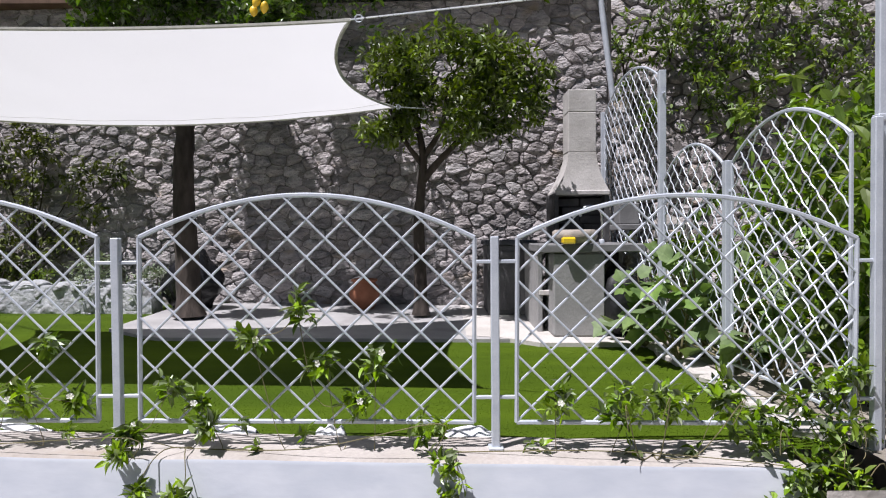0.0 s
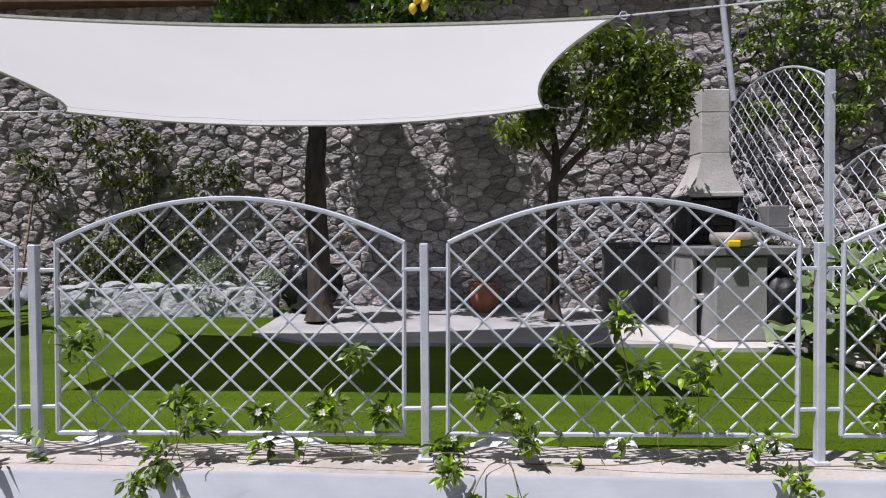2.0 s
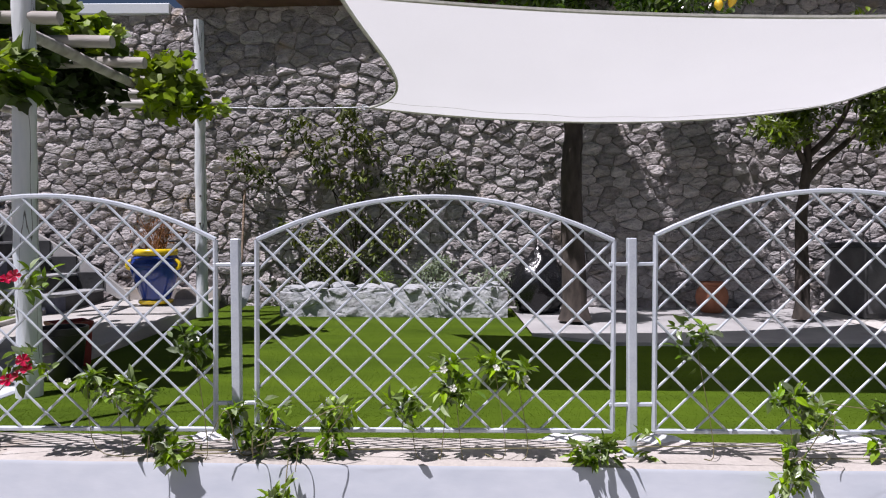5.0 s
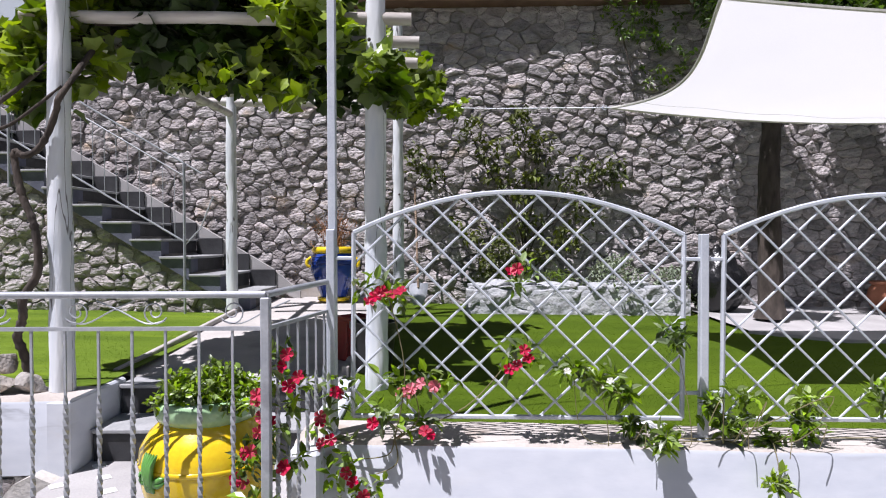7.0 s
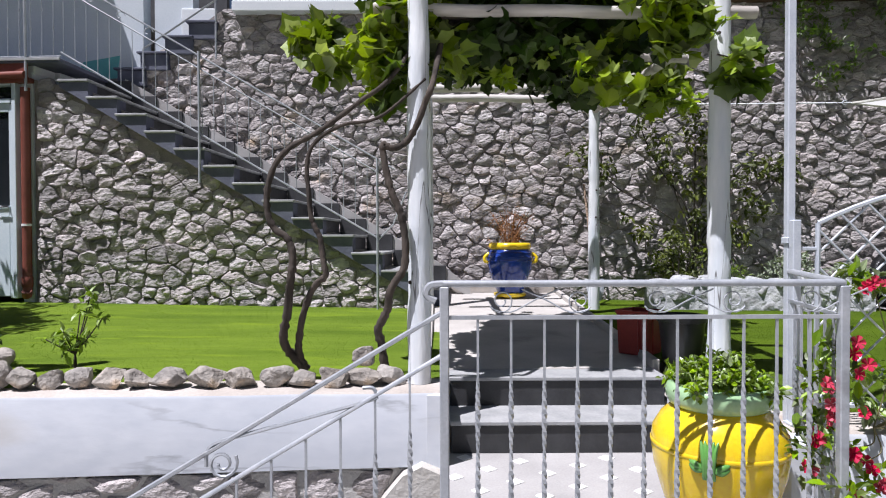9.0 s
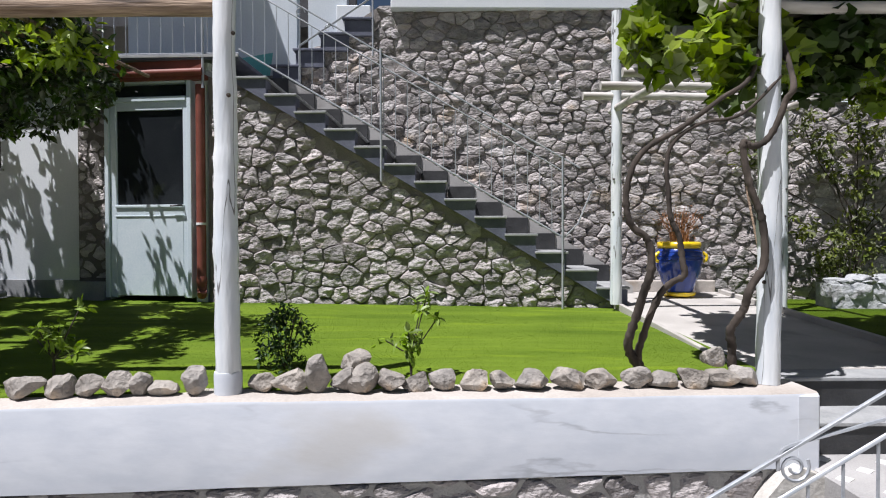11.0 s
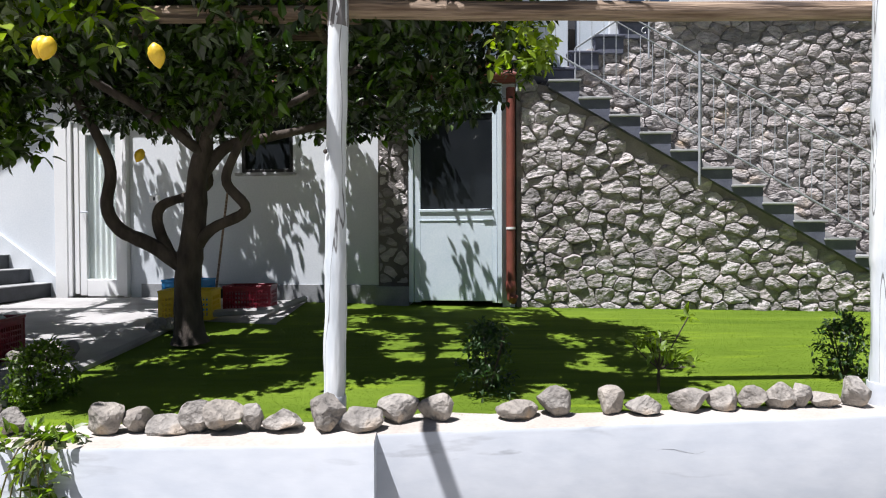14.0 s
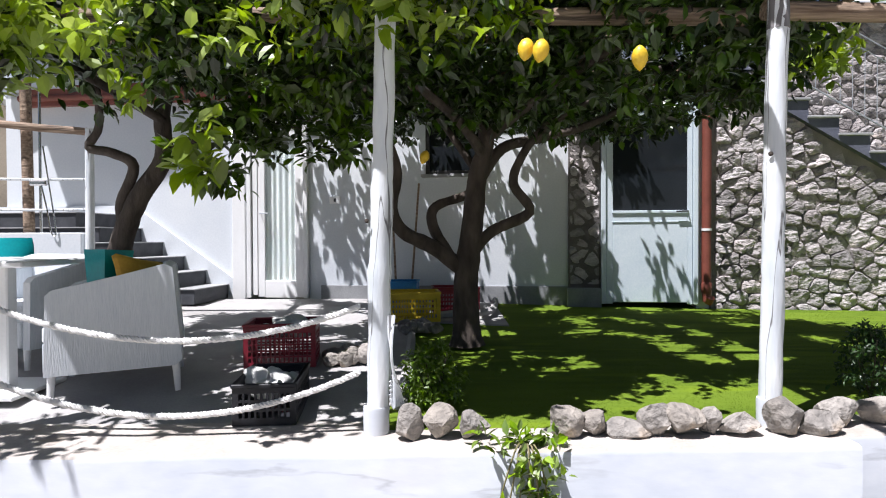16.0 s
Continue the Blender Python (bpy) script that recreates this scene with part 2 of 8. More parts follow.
# ---- builders ----
class Geo:
    def __init__(self):
        self.v, self.f = [], []

    def add(self, vs, fs):
        o = len(self.v)
        self.v.extend(tuple(p) for p in vs)
        self.f.extend(tuple(i + o for i in f) for f in fs)
        return self

    def box(self, c, s, ch=0.004, m=None):
        """A box with chamfered edges round c."""
        h = [a / 2 for a in s]
        ch = min(ch, min(h) * 0.45)
        vs, idx = [], {}
        for sx in (-1, 1):
            for sy in (-1, 1):
                for sz in (-1, 1):
                    for ax in range(3):
                        p = [sx * (h[0] - ch), sy * (h[1] - ch), sz * (h[2] - ch)]
                        p[ax] = (sx, sy, sz)[ax] * h[ax]
                        idx[sx, sy, sz, ax] = len(vs)
                        vs.append(Vector(p))
        fs = []
        for ax in range(3):
            u, w = (ax + 1) % 3, (ax + 2) % 3
            for sg in (-1, 1):
                q = []
                for a, b in ((-1, -1), (1, -1), (1, 1), (-1, 1)):
                    k = [0, 0, 0]
                    k[ax], k[u], k[w] = sg, a, b
                    q.append(idx[(*k, ax)])
                fs.append(q if sg > 0 else q[::-1])
            for a in (-1, 1):
                for b in (-1, 1):
                    k0, k1 = [0, 0, 0], [0, 0, 0]
                    k0[u] = k1[u] = a
                    k0[w] = k1[w] = b
                    k0[ax], k1[ax] = -1, 1
                    q = [idx[(*k0, u)], idx[(*k1, u)], idx[(*k1, w)], idx[(*k0, w)]]
                    fs.append(q if a * b < 0 else q[::-1])
        for sx in (-1, 1):
            for sy in (-1, 1):
                for sz in (-1, 1):
                    t = [idx[sx, sy, sz, i] for i in range(3)]
                    fs.append(t if sx * sy * sz > 0 else t[::-1])
        c = Vector(c)
        return self.add([(m @ p if m else p) + c for p in vs], fs)

    def tube(self, path, rad, n=8, rough=0.0):
        """A tube along a path; rad: one radius or one for each point."""
        path = [Vector(p) for p in path]
        rad = [rad] * len(path) if isinstance(rad, (int, float)) else list(rad)
        vs, fs, side = [], [], None
        for i, p in enumerate(path):
            d = (path[min(i + 1, len(path) - 1)] - path[max(i - 1, 0)]).normalized()
            if side is None:
                side = d.cross(Vector((0, 0, 1)) if abs(d.z) < 0.9 else Vector((0, 1, 0))).normalized()
            side = (side - d * side.dot(d)).normalized()
            up = d.cross(side)
            for j in range(n):
                a = 2 * math.pi * (j + 0.5) / n
                k = 1 + (rough * noise.noise((p.z * 5 + 3 * math.cos(a), 3 * math.sin(a) + p.x * 5, p.y * 5 + len(path))) if rough else 0)
                vs.append(p + (side * math.cos(a) + up * math.sin(a)) * rad[i] * k)
        for i in range(len(path) - 1):
            for j in range(n):
                q = (j + 1) % n
                fs.append((i * n + j, i * n + q, (i + 1) * n + q, (i + 1) * n + j))
        fs.append(tuple(range(n))[::-1])
        fs.append(tuple((len(path) - 1) * n + j for j in range(n)))
        return self.add(vs, fs)

    def lathe(self, prof, n=28, c=(0, 0, 0)):
        vs, fs, k = [], [], len(prof)
        for r, z in prof:
            for j in range(n):
                a = 2 * math.pi * j / n
                vs.append((c[0] + r * math.cos(a), c[1] + r * math.sin(a), c[2] + z))
        for i in range(k - 1):
            for j in range(n):
                q = (j + 1) % n
                fs.append((i * n + j, i * n + q, (i + 1) * n + q, (i + 1) * n + j))
        fs.append(tuple(range(n))[::-1])
        fs.append(tuple((k - 1) * n + j for j in range(n)))
        return self.add(vs, fs)

    def prism(self, poly, y0, y1):
        """An outline in x and z, from y0 to y1."""
        n = len(poly)
        vs = [(x, y0, z) for x, z in poly] + [(x, y1, z) for x, z in poly]
        fs = [tuple(range(n)), tuple(range(2 * n - 1, n - 1, -1))]
        fs += [(i, i + n, (i + 1) % n + n, (i + 1) % n) for i in range(n)]
        return self.add(vs, fs)

    def sheet(self, fn, nu, nv):
        vs = [fn(i / nu, j / nv) for j in range(nv + 1) for i in range(nu + 1)]
        fs = [(j * (nu + 1) + i, j * (nu + 1) + i + 1, (j + 1) * (nu + 1) + i + 1, (j + 1) * (nu + 1) + i) for j in range(nv) for i in range(nu)]
        return self.add(vs, fs)


def mesh(name, geo, material, parent=None, label="", smooth=0, category="", kind="", group="", at=None):
    """One mesh object; smooth: the angle up to which its edges are rounded in shading."""
    me = bpy.data.meshes.new(name)
    me.from_pydata(geo.v, [], geo.f)
    me.materials.append(material)
    if smooth:
        me.shade_smooth()
        if smooth < 180:
            me.set_sharp_from_angle(angle=radians(smooth))
    ob = new(name, me)
    if parent:
        ob.parent = parent
    if at:
        ob.location = at
    return tagged(ob, label, category, group, kind)


def thing(name, at, label, category, group="", rz=0.0):
    ob = new(name)
    ob.empty_display_size = 0.1
    ob.matrix_basis = pose(*at, 0, 0, rz)
    return tagged(ob, label, category, group)


def rnd(a, b):
    return random.uniform(a, b)


def smoothpath(pts, k=4):
    """A rounded path through the points."""
    pts = [Vector(p) for p in pts]
    res = []
    for i in range(len(pts) - 1):
        p0, p1, p2, p3 = pts[max(i - 1, 0)], pts[i], pts[i + 1], pts[min(i + 2, len(pts) - 1)]
        for j in range(k):
            t = j / k
            res.append(0.5 * (2 * p1 + (p2 - p0) * t + (2 * p0 - 5 * p1 + 4 * p2 - p3) * t * t + (3 * p1 - p0 - 3 * p2 + p3) * t ** 3))
    return res + [pts[-1]]


def leaf_geo(places, size, broad=0.45, droop=0.35, seed=1, lobes=False, face=None):
    """Leaves at places (x, y, z, and the way in which each one points), each a folded blade."""
    rng = np.random.default_rng(seed)
    n = len(places)
    pos = np.array([p[:3] for p in places], float)
    way = np.array([p[3:6] for p in places], float) + rng.normal(0, 0.35, (n, 3))
    way[:, 2] -= droop
    way /= np.linalg.norm(way, axis=1)[:, None] + 1e-9
    up = np.tile(np.array([0, 0, 1.0] if face is None else face), (n, 1)) + rng.normal(0, 0.45, (n, 3))
    side = np.cross(way, up)
    side /= np.linalg.norm(side, axis=1)[:, None] + 1e-9
    nor = np.cross(side, way)
    s = size * rng.uniform(0.6, 1.25, n)[:, None]
    if lobes:
        prof = [(0, -0.05, 0), (-0.42, 0.05, 0.1), (-0.55, 0.5, 0.12), (-0.3, 0.62, 0.04), (0, 1.0, -0.05), (0.3, 0.62, 0.04), (0.55, 0.5, 0.12), (0.42, 0.05, 0.1), (0, 0.4, 0)]
        tri = [(0, 8, 1), (1, 8, 2), (2, 8, 3), (3, 8, 4), (4, 8, 5), (5, 8, 6), (6, 8, 7), (7, 8, 0)]
        prof = [(a * broad * 2, b, c) for a, b, c in prof]
    else:
        prof = [(0, 0, 0), (-0.5, 0.3, 0.09), (-0.42, 0.65, 0.06), (0, 1.0, -0.1), (0.42, 0.65, 0.06), (0.5, 0.3, 0.09), (0, 0.45, 0)]
        tri = [(0, 6, 1), (1, 6, 2), (2, 6, 3), (3, 6, 4), (4, 6, 5), (5, 6, 0)]
        prof = [(a * broad, b, c) for a, b, c in prof]
    k = len(prof)
    vs = np.zeros((n, k, 3))
    for i, (a, b, c) in enumerate(prof):
        vs[:, i] = pos + s * (side * a + way * b + nor * c)
    g = Geo()
    g.v = vs.reshape(-1, 3).tolist()
    base = np.arange(n)[:, None, None] * k
    g.f = (np.array(tri)[None] + base).reshape(-1, 3).tolist()
    return g


def sprays(centres, count, radius, rng):
    """Places of leaves round the ends of twigs."""
    res = []
    for c in centres:
        axis = rng.normal(0, 1, 3)
        axis[2] = abs(axis[2]) * 0.4
        axis /= np.linalg.norm(axis)
        for i in range(count):
            d = rng.normal(0, 1, 3)
            d /= np.linalg.norm(d)
            p = np.array(c) + axis * rng.uniform(-1, 1) * radius + d * radius * 0.35 * rng.uniform(0, 1)
            res.append((*p, *(d + axis * 0.5)))
    return res


def ground_z(x, y):
    k = min(max((y - 3.0) / 4.2, -0.1), 1.3)
    rows = ((-16.0, -0.12, 0.075), (-11.0, -0.085, 0.022), (2.0, -0.265, -0.15))
    x = min(max(x, -16.0), 2.0)
    a, b = (rows[0], rows[1]) if x < -11 else (rows[1], rows[2])
    t = (x - a[0]) / (b[0] - a[0])
    front, back = a[1] + (b[1] - a[1]) * t, a[2] + (b[2] - a[2]) * t
    return front + (back - front) * k


def cells(u0, u1, v0, v1, size, aspect=1.35, seed=1, keep=None):
    """Outlines of rubble stones that fill a rectangle."""
    rng = random.Random(seed)
    du, dv = size * math.sqrt(aspect), size / math.sqrt(aspect)
    nu, nv = int((u1 - u0) / du) + 3, int((v1 - v0) / dv) + 3
    pts = {}
    for i in range(nu):
        for j in range(nv):
            if rng.random() < 0.11:
                continue
            pts[i, j] = (u0 + (i - 1 + 0.5 * (j % 2) + rng.uniform(-0.46, 0.46)) * du, v0 + (j - 1 + rng.uniform(-0.46, 0.46)) * dv)

    def cell(i, j):
        pu, pv = pts[i, j]
        poly = [(max(pu - 2 * du, u0), max(pv - 2 * dv, v0)), (min(pu + 2 * du, u1), max(pv - 2 * dv, v0)), (min(pu + 2 * du, u1), min(pv + 2 * dv, v1)), (max(pu - 2 * du, u0), min(pv + 2 * dv, v1))]
        for a in range(i - 3, i + 4):
            for b in range(j - 3, j + 4):
                if (a, b) == (i, j) or (a, b) not in pts or not poly:
                    continue
                qu, qv = pts[a, b]
                nx, ny = (qu - pu) / du ** 2, (qv - pv) / dv ** 2
                d = nx * (pu + qu) / 2 + ny * (pv + qv) / 2
                cut = []
                for m in range(len(poly)):
                    p, q = poly[m], poly[(m + 1) % len(poly)]
                    sp, sq = nx * p[0] + ny * p[1] - d, nx * q[0] + ny * q[1] - d
                    if sp <= 0:
                        cut.append(p)
                    if sp * sq < 0:
                        t = sp / (sp - sq)
                        cut.append((p[0] + (q[0] - p[0]) * t, p[1] + (q[1] - p[1]) * t))
                poly = cut
        return poly

    inside = [k for k, (pu, pv) in pts.items() if u0 - du < pu < u1 + du and v0 - dv < pv < v1 + dv]
    # one round of evening out, so that few slivers are left
    moved = {}
    for k in inside:
        if u0 < pts[k][0] < u1 and v0 < pts[k][1] < v1:
            poly = cell(*k)
            if len(poly) > 2:
                moved[k] = (pts[k][0] * 0.65 + 0.35 * sum(p[0] for p in poly) / len(poly), pts[k][1] * 0.65 + 0.35 * sum(p[1] for p in poly) / len(poly))
    pts.update(moved)
    res = []
    for k in inside:
        poly = cell(*k)
        if len(poly) < 3:
            continue
        cu, cv = sum(p[0] for p in poly) / len(poly), sum(p[1] for p in poly) / len(poly)
        area = abs(sum(poly[m][0] * poly[(m + 1) % len(poly)][1] - poly[(m + 1) % len(poly)][0] * poly[m][1] for m in range(len(poly)))) / 2
        if area < size * size * 0.06 or (keep and not keep(cu, cv)):
            continue
        res.append((cu, cv, poly))
    return res


def stone_geo(poly, cu, cv, deep=0.06, proud=0.03, joint=0.012, rng=random):
    """A rubble stone on its cell: bulging face, worn edge, set before the wall's plane (towards -y)."""
    fine = []
    for m in range(len(poly)):
        p, q = poly[m], poly[(m + 1) % len(poly)]
        ln = math.hypot(q[0] - p[0], q[1] - p[1])
        if ln < 0.015:
            continue
        fine.append(p)
        if ln > 0.06:
            k, off = rng.uniform(0.35, 0.65), rng.uniform(-0.013, 0.008)
            fine.append((p[0] + (q[0] - p[0]) * k - (q[1] - p[1]) / ln * off, p[1] + (q[1] - p[1]) * k + (q[0] - p[0]) / ln * off))
    # worn round corners
    fine = [q for m in range(len(fine)) for q in ((fine[m][0] * 0.82 + fine[(m + 1) % len(fine)][0] * 0.18, fine[m][1] * 0.82 + fine[(m + 1) % len(fine)][1] * 0.18),
                                                  (fine[m][0] * 0.18 + fine[(m + 1) % len(fine)][0] * 0.82, fine[m][1] * 0.18 + fine[(m + 1) % len(fine)][1] * 0.82))]
    fine = [q for m in range(len(fine)) for q in ((fine[m][0] * 0.75 + fine[(m + 1) % len(fine)][0] * 0.25, fine[m][1] * 0.75 + fine[(m + 1) % len(fine)][1] * 0.25),
                                                  (fine[m][0] * 0.25 + fine[(m + 1) % len(fine)][0] * 0.75, fine[m][1] * 0.25 + fine[(m + 1) % len(fine)][1] * 0.75))] if len(fine) < 15 else fine
    n = len(fine)
    vs = []
    rad = max(0.03, sum(math.hypot(p[0] - cu, p[1] - cv) for p in fine) / n)
    h = proud * rng.uniform(0.6, 1.4)
    tilt_u, tilt_v = rng.uniform(-0.14, 0.14), rng.uniform(-0.08, 0.2)
    facets = [(rng.uniform(-0.24, 0.24), rng.uniform(-0.24, 0.24), rng.uniform(0.85, 1.1)) for _ in range(3)]
    salt = rng.uniform(0, 90)
    for shrink, y in ((joint / rad, deep), (joint / rad, h * 0.1), (joint / rad + 0.07, -h * 0.6), (joint / rad + 0.2, -h * 0.95), (joint / rad + 0.62, -h)):
        for p in fine:
            du, dv = (p[0] - cu) * (1 - shrink), (p[1] - cv) * (1 - shrink)
            if y < 0:
                wave = 0.55 * noise.noise((du * 13 + salt, dv * 13, salt)) + 0.35 * noise.noise((du * 34, dv * 34 + salt, 3.0))
                face = max(y, *(-h * c + du * a + dv * b for a, b, c in facets))
                vs.append((du, face + du * tilt_u + dv * tilt_v + wave * h, dv))
            else:
                vs.append((du, y, dv))
    vs.append((0, max(-h, *(-h * c for _, _, c in facets)) + 0.4 * h * noise.noise((salt, 0, salt)), 0))
    fs = []
    for r in range(4):
        for m in range(n):
            q = (m + 1) % n
            fs.append((r * n + m, r * n + q, (r + 1) * n + q, (r + 1) * n + m))
    fs += [(4 * n + m, 4 * n + (m + 1) % n, 5 * n) for m in range(n)]
    return vs, fs


def rubble(wall, u0, u1, v0, v1, size, to_world, seed, singles=None, keep=None, aspect=1.35, joint=0.012, proud=0.03, mats=None):
    """Rubble stones on a wall's face; those that `singles` picks are pieces of their own, the rest one mesh."""
    rng = random.Random(seed + 77)
    rest, count = Geo(), 0
    turn = to_world.to_3x3()
    for cu, cv, poly in cells(u0, u1, v0, v1, size, aspect, seed, keep):
        vs, fs = stone_geo(poly, cu, cv, rng=rng, joint=joint, proud=proud)
        if singles and count < 300 and singles(cu, cv):
            count += 1
            g = Geo()
            g.add([turn @ Vector(p) for p in vs], fs)
            mesh("stone", g, mats[0] if mats else STONE, wall, smooth=50, at=to_world @ Vector((cu, 0, cv)))
        else:
            rest.add([to_world @ Vector((p[0] + cu, p[1], p[2] + cv)) for p in vs], fs)
    if rest.v:
        mesh("stones", rest, mats[1] if mats else STONE_FAR, wall, smooth=50, kind="stuff")


# ---- ground, walls and steps ----
def wall_top(x):
    if x < -11:
        return -0.073 - 0.007 * min(5.0, -11 - x)
    if x > -7.5:
        return -0.167 - 0.0145 * (x + 2.0)
    return -0.073 - 0.0098 * (x + 11)


def front_line(x):
    """The front face of the garden wall beyond the steps."""
    return 3.38 + (x + 9.33) * 0.0667


def fence_line(x):
    """The front face of the wall under the fence."""
    return 2.615 - 0.0212 * (x - 0.2)


# ground out of view, paled to throw more light back on the walls
g = Geo()
g.sheet(lambda u, v: (-400 + 800 * u, -400 + 800 * v, -2.4), 40, 40)
mesh("ground", g, surf("dry earth", (0.30, 0.27, 0.22), (0.40, 0.36, 0.30), 0.8, 0.95, 0.3, c=(0.2, 0.2, 0.13), c_scale=0.1, c_at=0.5), kind="structure",
     label="dry earth slope far below the garden", category="ground")
# unseen lane, its pale colour picked as a reflector for the front wall
g = Geo()
g.box((-8, 0.0, -2.3), (60, 4.6, 0.16), 0.02)
mesh("road", g, surf("bounce-light lane", (0.25, 0.245, 0.238), (0.33, 0.324, 0.315), 4, 0.9, 0.3), kind="structure", label="unseen pale lane below the garden wall, lightened for bounce", category="road")

g = Geo()


def lawn_part(x0, x1, y0, nx):
    def at(u, v):
        x = x0 + (x1 - x0) * u
        y = y0(x) + (8.1 - y0(x)) * v
        return (x, y, ground_z(x, y))
    g.sheet(at, nx, 50)


lawn_part(-15.5, -13.5, lambda x: 3.3, 20)
lawn_part(-13.5, -7.9, lambda x: front_line(x) + 0.2, 40)
lawn = mesh("lawn_tree", g, TURF, kind="structure", label="bright yellow-green short turf lawn under the lemon tree", category="lawn")
g = Geo()
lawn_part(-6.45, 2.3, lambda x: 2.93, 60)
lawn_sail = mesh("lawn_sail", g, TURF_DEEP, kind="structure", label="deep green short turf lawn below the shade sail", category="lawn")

# turf blades
rng = np.random.default_rng(5)
n = 340000
bx, by = rng.uniform(-16.0, 2.0, n), 2.93 + (rng.uniform(0, 1, n) ** 1.35) * 4.75
ok = ~((bx > -7.95) & (bx < -6.45)) & ~((bx < -13.5) & (by < 3.3)) & ~((bx < -15.45) | ((bx < -14.7) & (by > 6.1)))
ok &= ~((bx < -7.9) & (by < 3.58 + (bx + 9.33) * 0.0667)) & ~((bx < -7.9) & (by > 7.03))
ok &= bx < 1.76
ok &= ~((bx > -3.05) & (bx < 0.75) & (by > 5.45)) & ~((bx > 0.3) & (by > 5.25))
bx, by = bx[ok], by[ok]
n = len(bx)
gx, gy = np.linspace(-21, 2.3, 240), np.linspace(2.8, 8.2, 60)
grid = np.array([[ground_z(x, y) for y in gy] for x in gx])
fx, fy = (bx - gx[0]) / (gx[1] - gx[0]), (by - gy[0]) / (gy[1] - gy[0])
ix, iy = fx.astype(int), fy.astype(int)
fx, fy = fx - ix, fy - iy
bz = grid[ix, iy] * (1 - fx) * (1 - fy) + grid[ix + 1, iy] * fx * (1 - fy) + grid[ix, iy + 1] * (1 - fx) * fy + grid[ix + 1, iy + 1] * fx * fy
ang, hh = rng.uniform(0, 2 * np.pi, n), rng.uniform(0.002, 0.0045, n)
lean = rng.normal(0, 0.004, (n, 2))
w = 0.0026
vs = np.zeros((n, 3, 3))
vs[:, 0] = np.stack([bx - w * np.cos(ang), by - w * np.sin(ang), bz], 1)
vs[:, 1] = np.stack([bx + w * np.cos(ang), by + w * np.sin(ang), bz], 1)
vs[:, 2] = np.stack([bx + lean[:, 0], by + lean[:, 1], bz + hh], 1)
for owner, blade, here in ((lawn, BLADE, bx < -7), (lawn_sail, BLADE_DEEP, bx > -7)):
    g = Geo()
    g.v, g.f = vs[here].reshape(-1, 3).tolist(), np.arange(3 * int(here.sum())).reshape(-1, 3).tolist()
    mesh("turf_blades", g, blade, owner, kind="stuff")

# garden wall under the fence: plastered, with a worn top
g = Geo()


def block(g, x0, x1, y0, y1, z0, top, nx=24, rough=0.006):
    """A plastered wall with a slightly wavy top and front."""
    prof = [(0.0, z0), (0.0, None), (0.02, 0.0), (1.0, 0.0), (1.0, z0)]
    vs = []
    for i in range(nx + 1):
        x = x0 + (x1 - x0) * i / nx
        ya, yb = (y0(x), y1(x)) if callable(y0) else (y0, y1)
        t = top(x) + rough * (noise.noise((x * 1.7, 3.1, 0)) + 0.6 * noise.noise((x * 6.1, 8.0, 0)))
        d = rough * noise.noise((x * 2.1, 0, 5.5))
        vs += [(x, ya + d, z0), (x, ya + d, t - 0.022), (x, ya + d + 0.006, t - 0.008), (x, ya + d + 0.022, t), (x, yb, t), (x, yb, z0)]
    fs = [(i * 6 + j, (i + 1) * 6 + j, (i + 1) * 6 + j + 1, i * 6 + j + 1) for i in range(nx) for j in range(5)]
    fs += [tuple(range(6)), tuple(range(nx * 6 + 5, nx * 6 - 1, -1))]
    g.add(vs, fs)


block(g, -6.52, 1.5, fence_line, lambda x: fence_line(x) + 0.33, -2.35, wall_top, 60)
mesh("wall_fence", g, PLASTER, smooth=40, kind="structure", label="low white plastered garden wall with worn sandy top", category="wall")

g = Geo()
block(g, -13.5, -7.88, lambda x: front_line(x), lambda x: front_line(x) + 0.32, -0.5, wall_top, 40)
mesh("wall_garden", g, PLASTER, smooth=40, kind="structure", label="white plastered retaining wall with worn sandy top", category="wall")
g = Geo()
block(g, -21.0, -13.47, 2.98, 3.46, -2.35, wall_top, 50)
mesh("wall_terrace", g, PLASTER, smooth=40, kind="structure", label="white plastered terrace wall with hairline cracks", category="wall")
g = Geo()
block(g, -13.47, -7.9, lambda x: front_line(x) + 0.03, lambda x: front_line(x) + 0.3, -2.35, lambda x: -0.5, 30, 0.0)
wall_base = mesh("wall_base", g, surf("pale base mortar", (0.38, 0.37, 0.355), (0.52, 0.51, 0.49), 4, 0.95, 0.8), kind="structure", label="rough grey rubble base under the white wall", category="wall")
# side of the wall along the steps
g = Geo()
g.box((-6.46, 3.32, -1.26), (0.13, 1.36, 2.3), 0.012)
mesh("wall_steps_side", g, PLASTER, kind="structure", label="white plastered cheek wall beside the garden steps", category="wall")
g = Geo()
g.box((-7.94, 3.78, -1.24), (0.13, 0.62, 2.26), 0.012)
mesh("wall_steps_end", g, PLASTER, kind="structure", label="white plastered wall end beside the steps", category="wall")

g = Geo()
g.prism([(-8.5, -0.98), (-7.9, -0.98), (-7.9, -0.52), (-8.02, -0.47), (-8.12, -0.52)], 3.38, 3.58)
mesh("wall_steps_cheek", g, surf("sandy whitewash", (0.42, 0.40, 0.365), (0.56, 0.545, 0.51), 3, 0.9, 0.4, c=(0.42, 0.33, 0.2), c_scale=4, c_at=0.6), kind="structure", label="sloping whitewashed cheek of the outer stair", category="wall")

# the walls' worn tops
for nm in ("wall_fence", "wall_garden", "wall_terrace"):
    me = bpy.data.objects[nm].data
    me.materials.append(PLASTER_TOP)
    for i in range(0, len(me.polygons) - 2, 5):
        me.polygons[i + 2].material_index = me.polygons[i + 3].material_index = 1

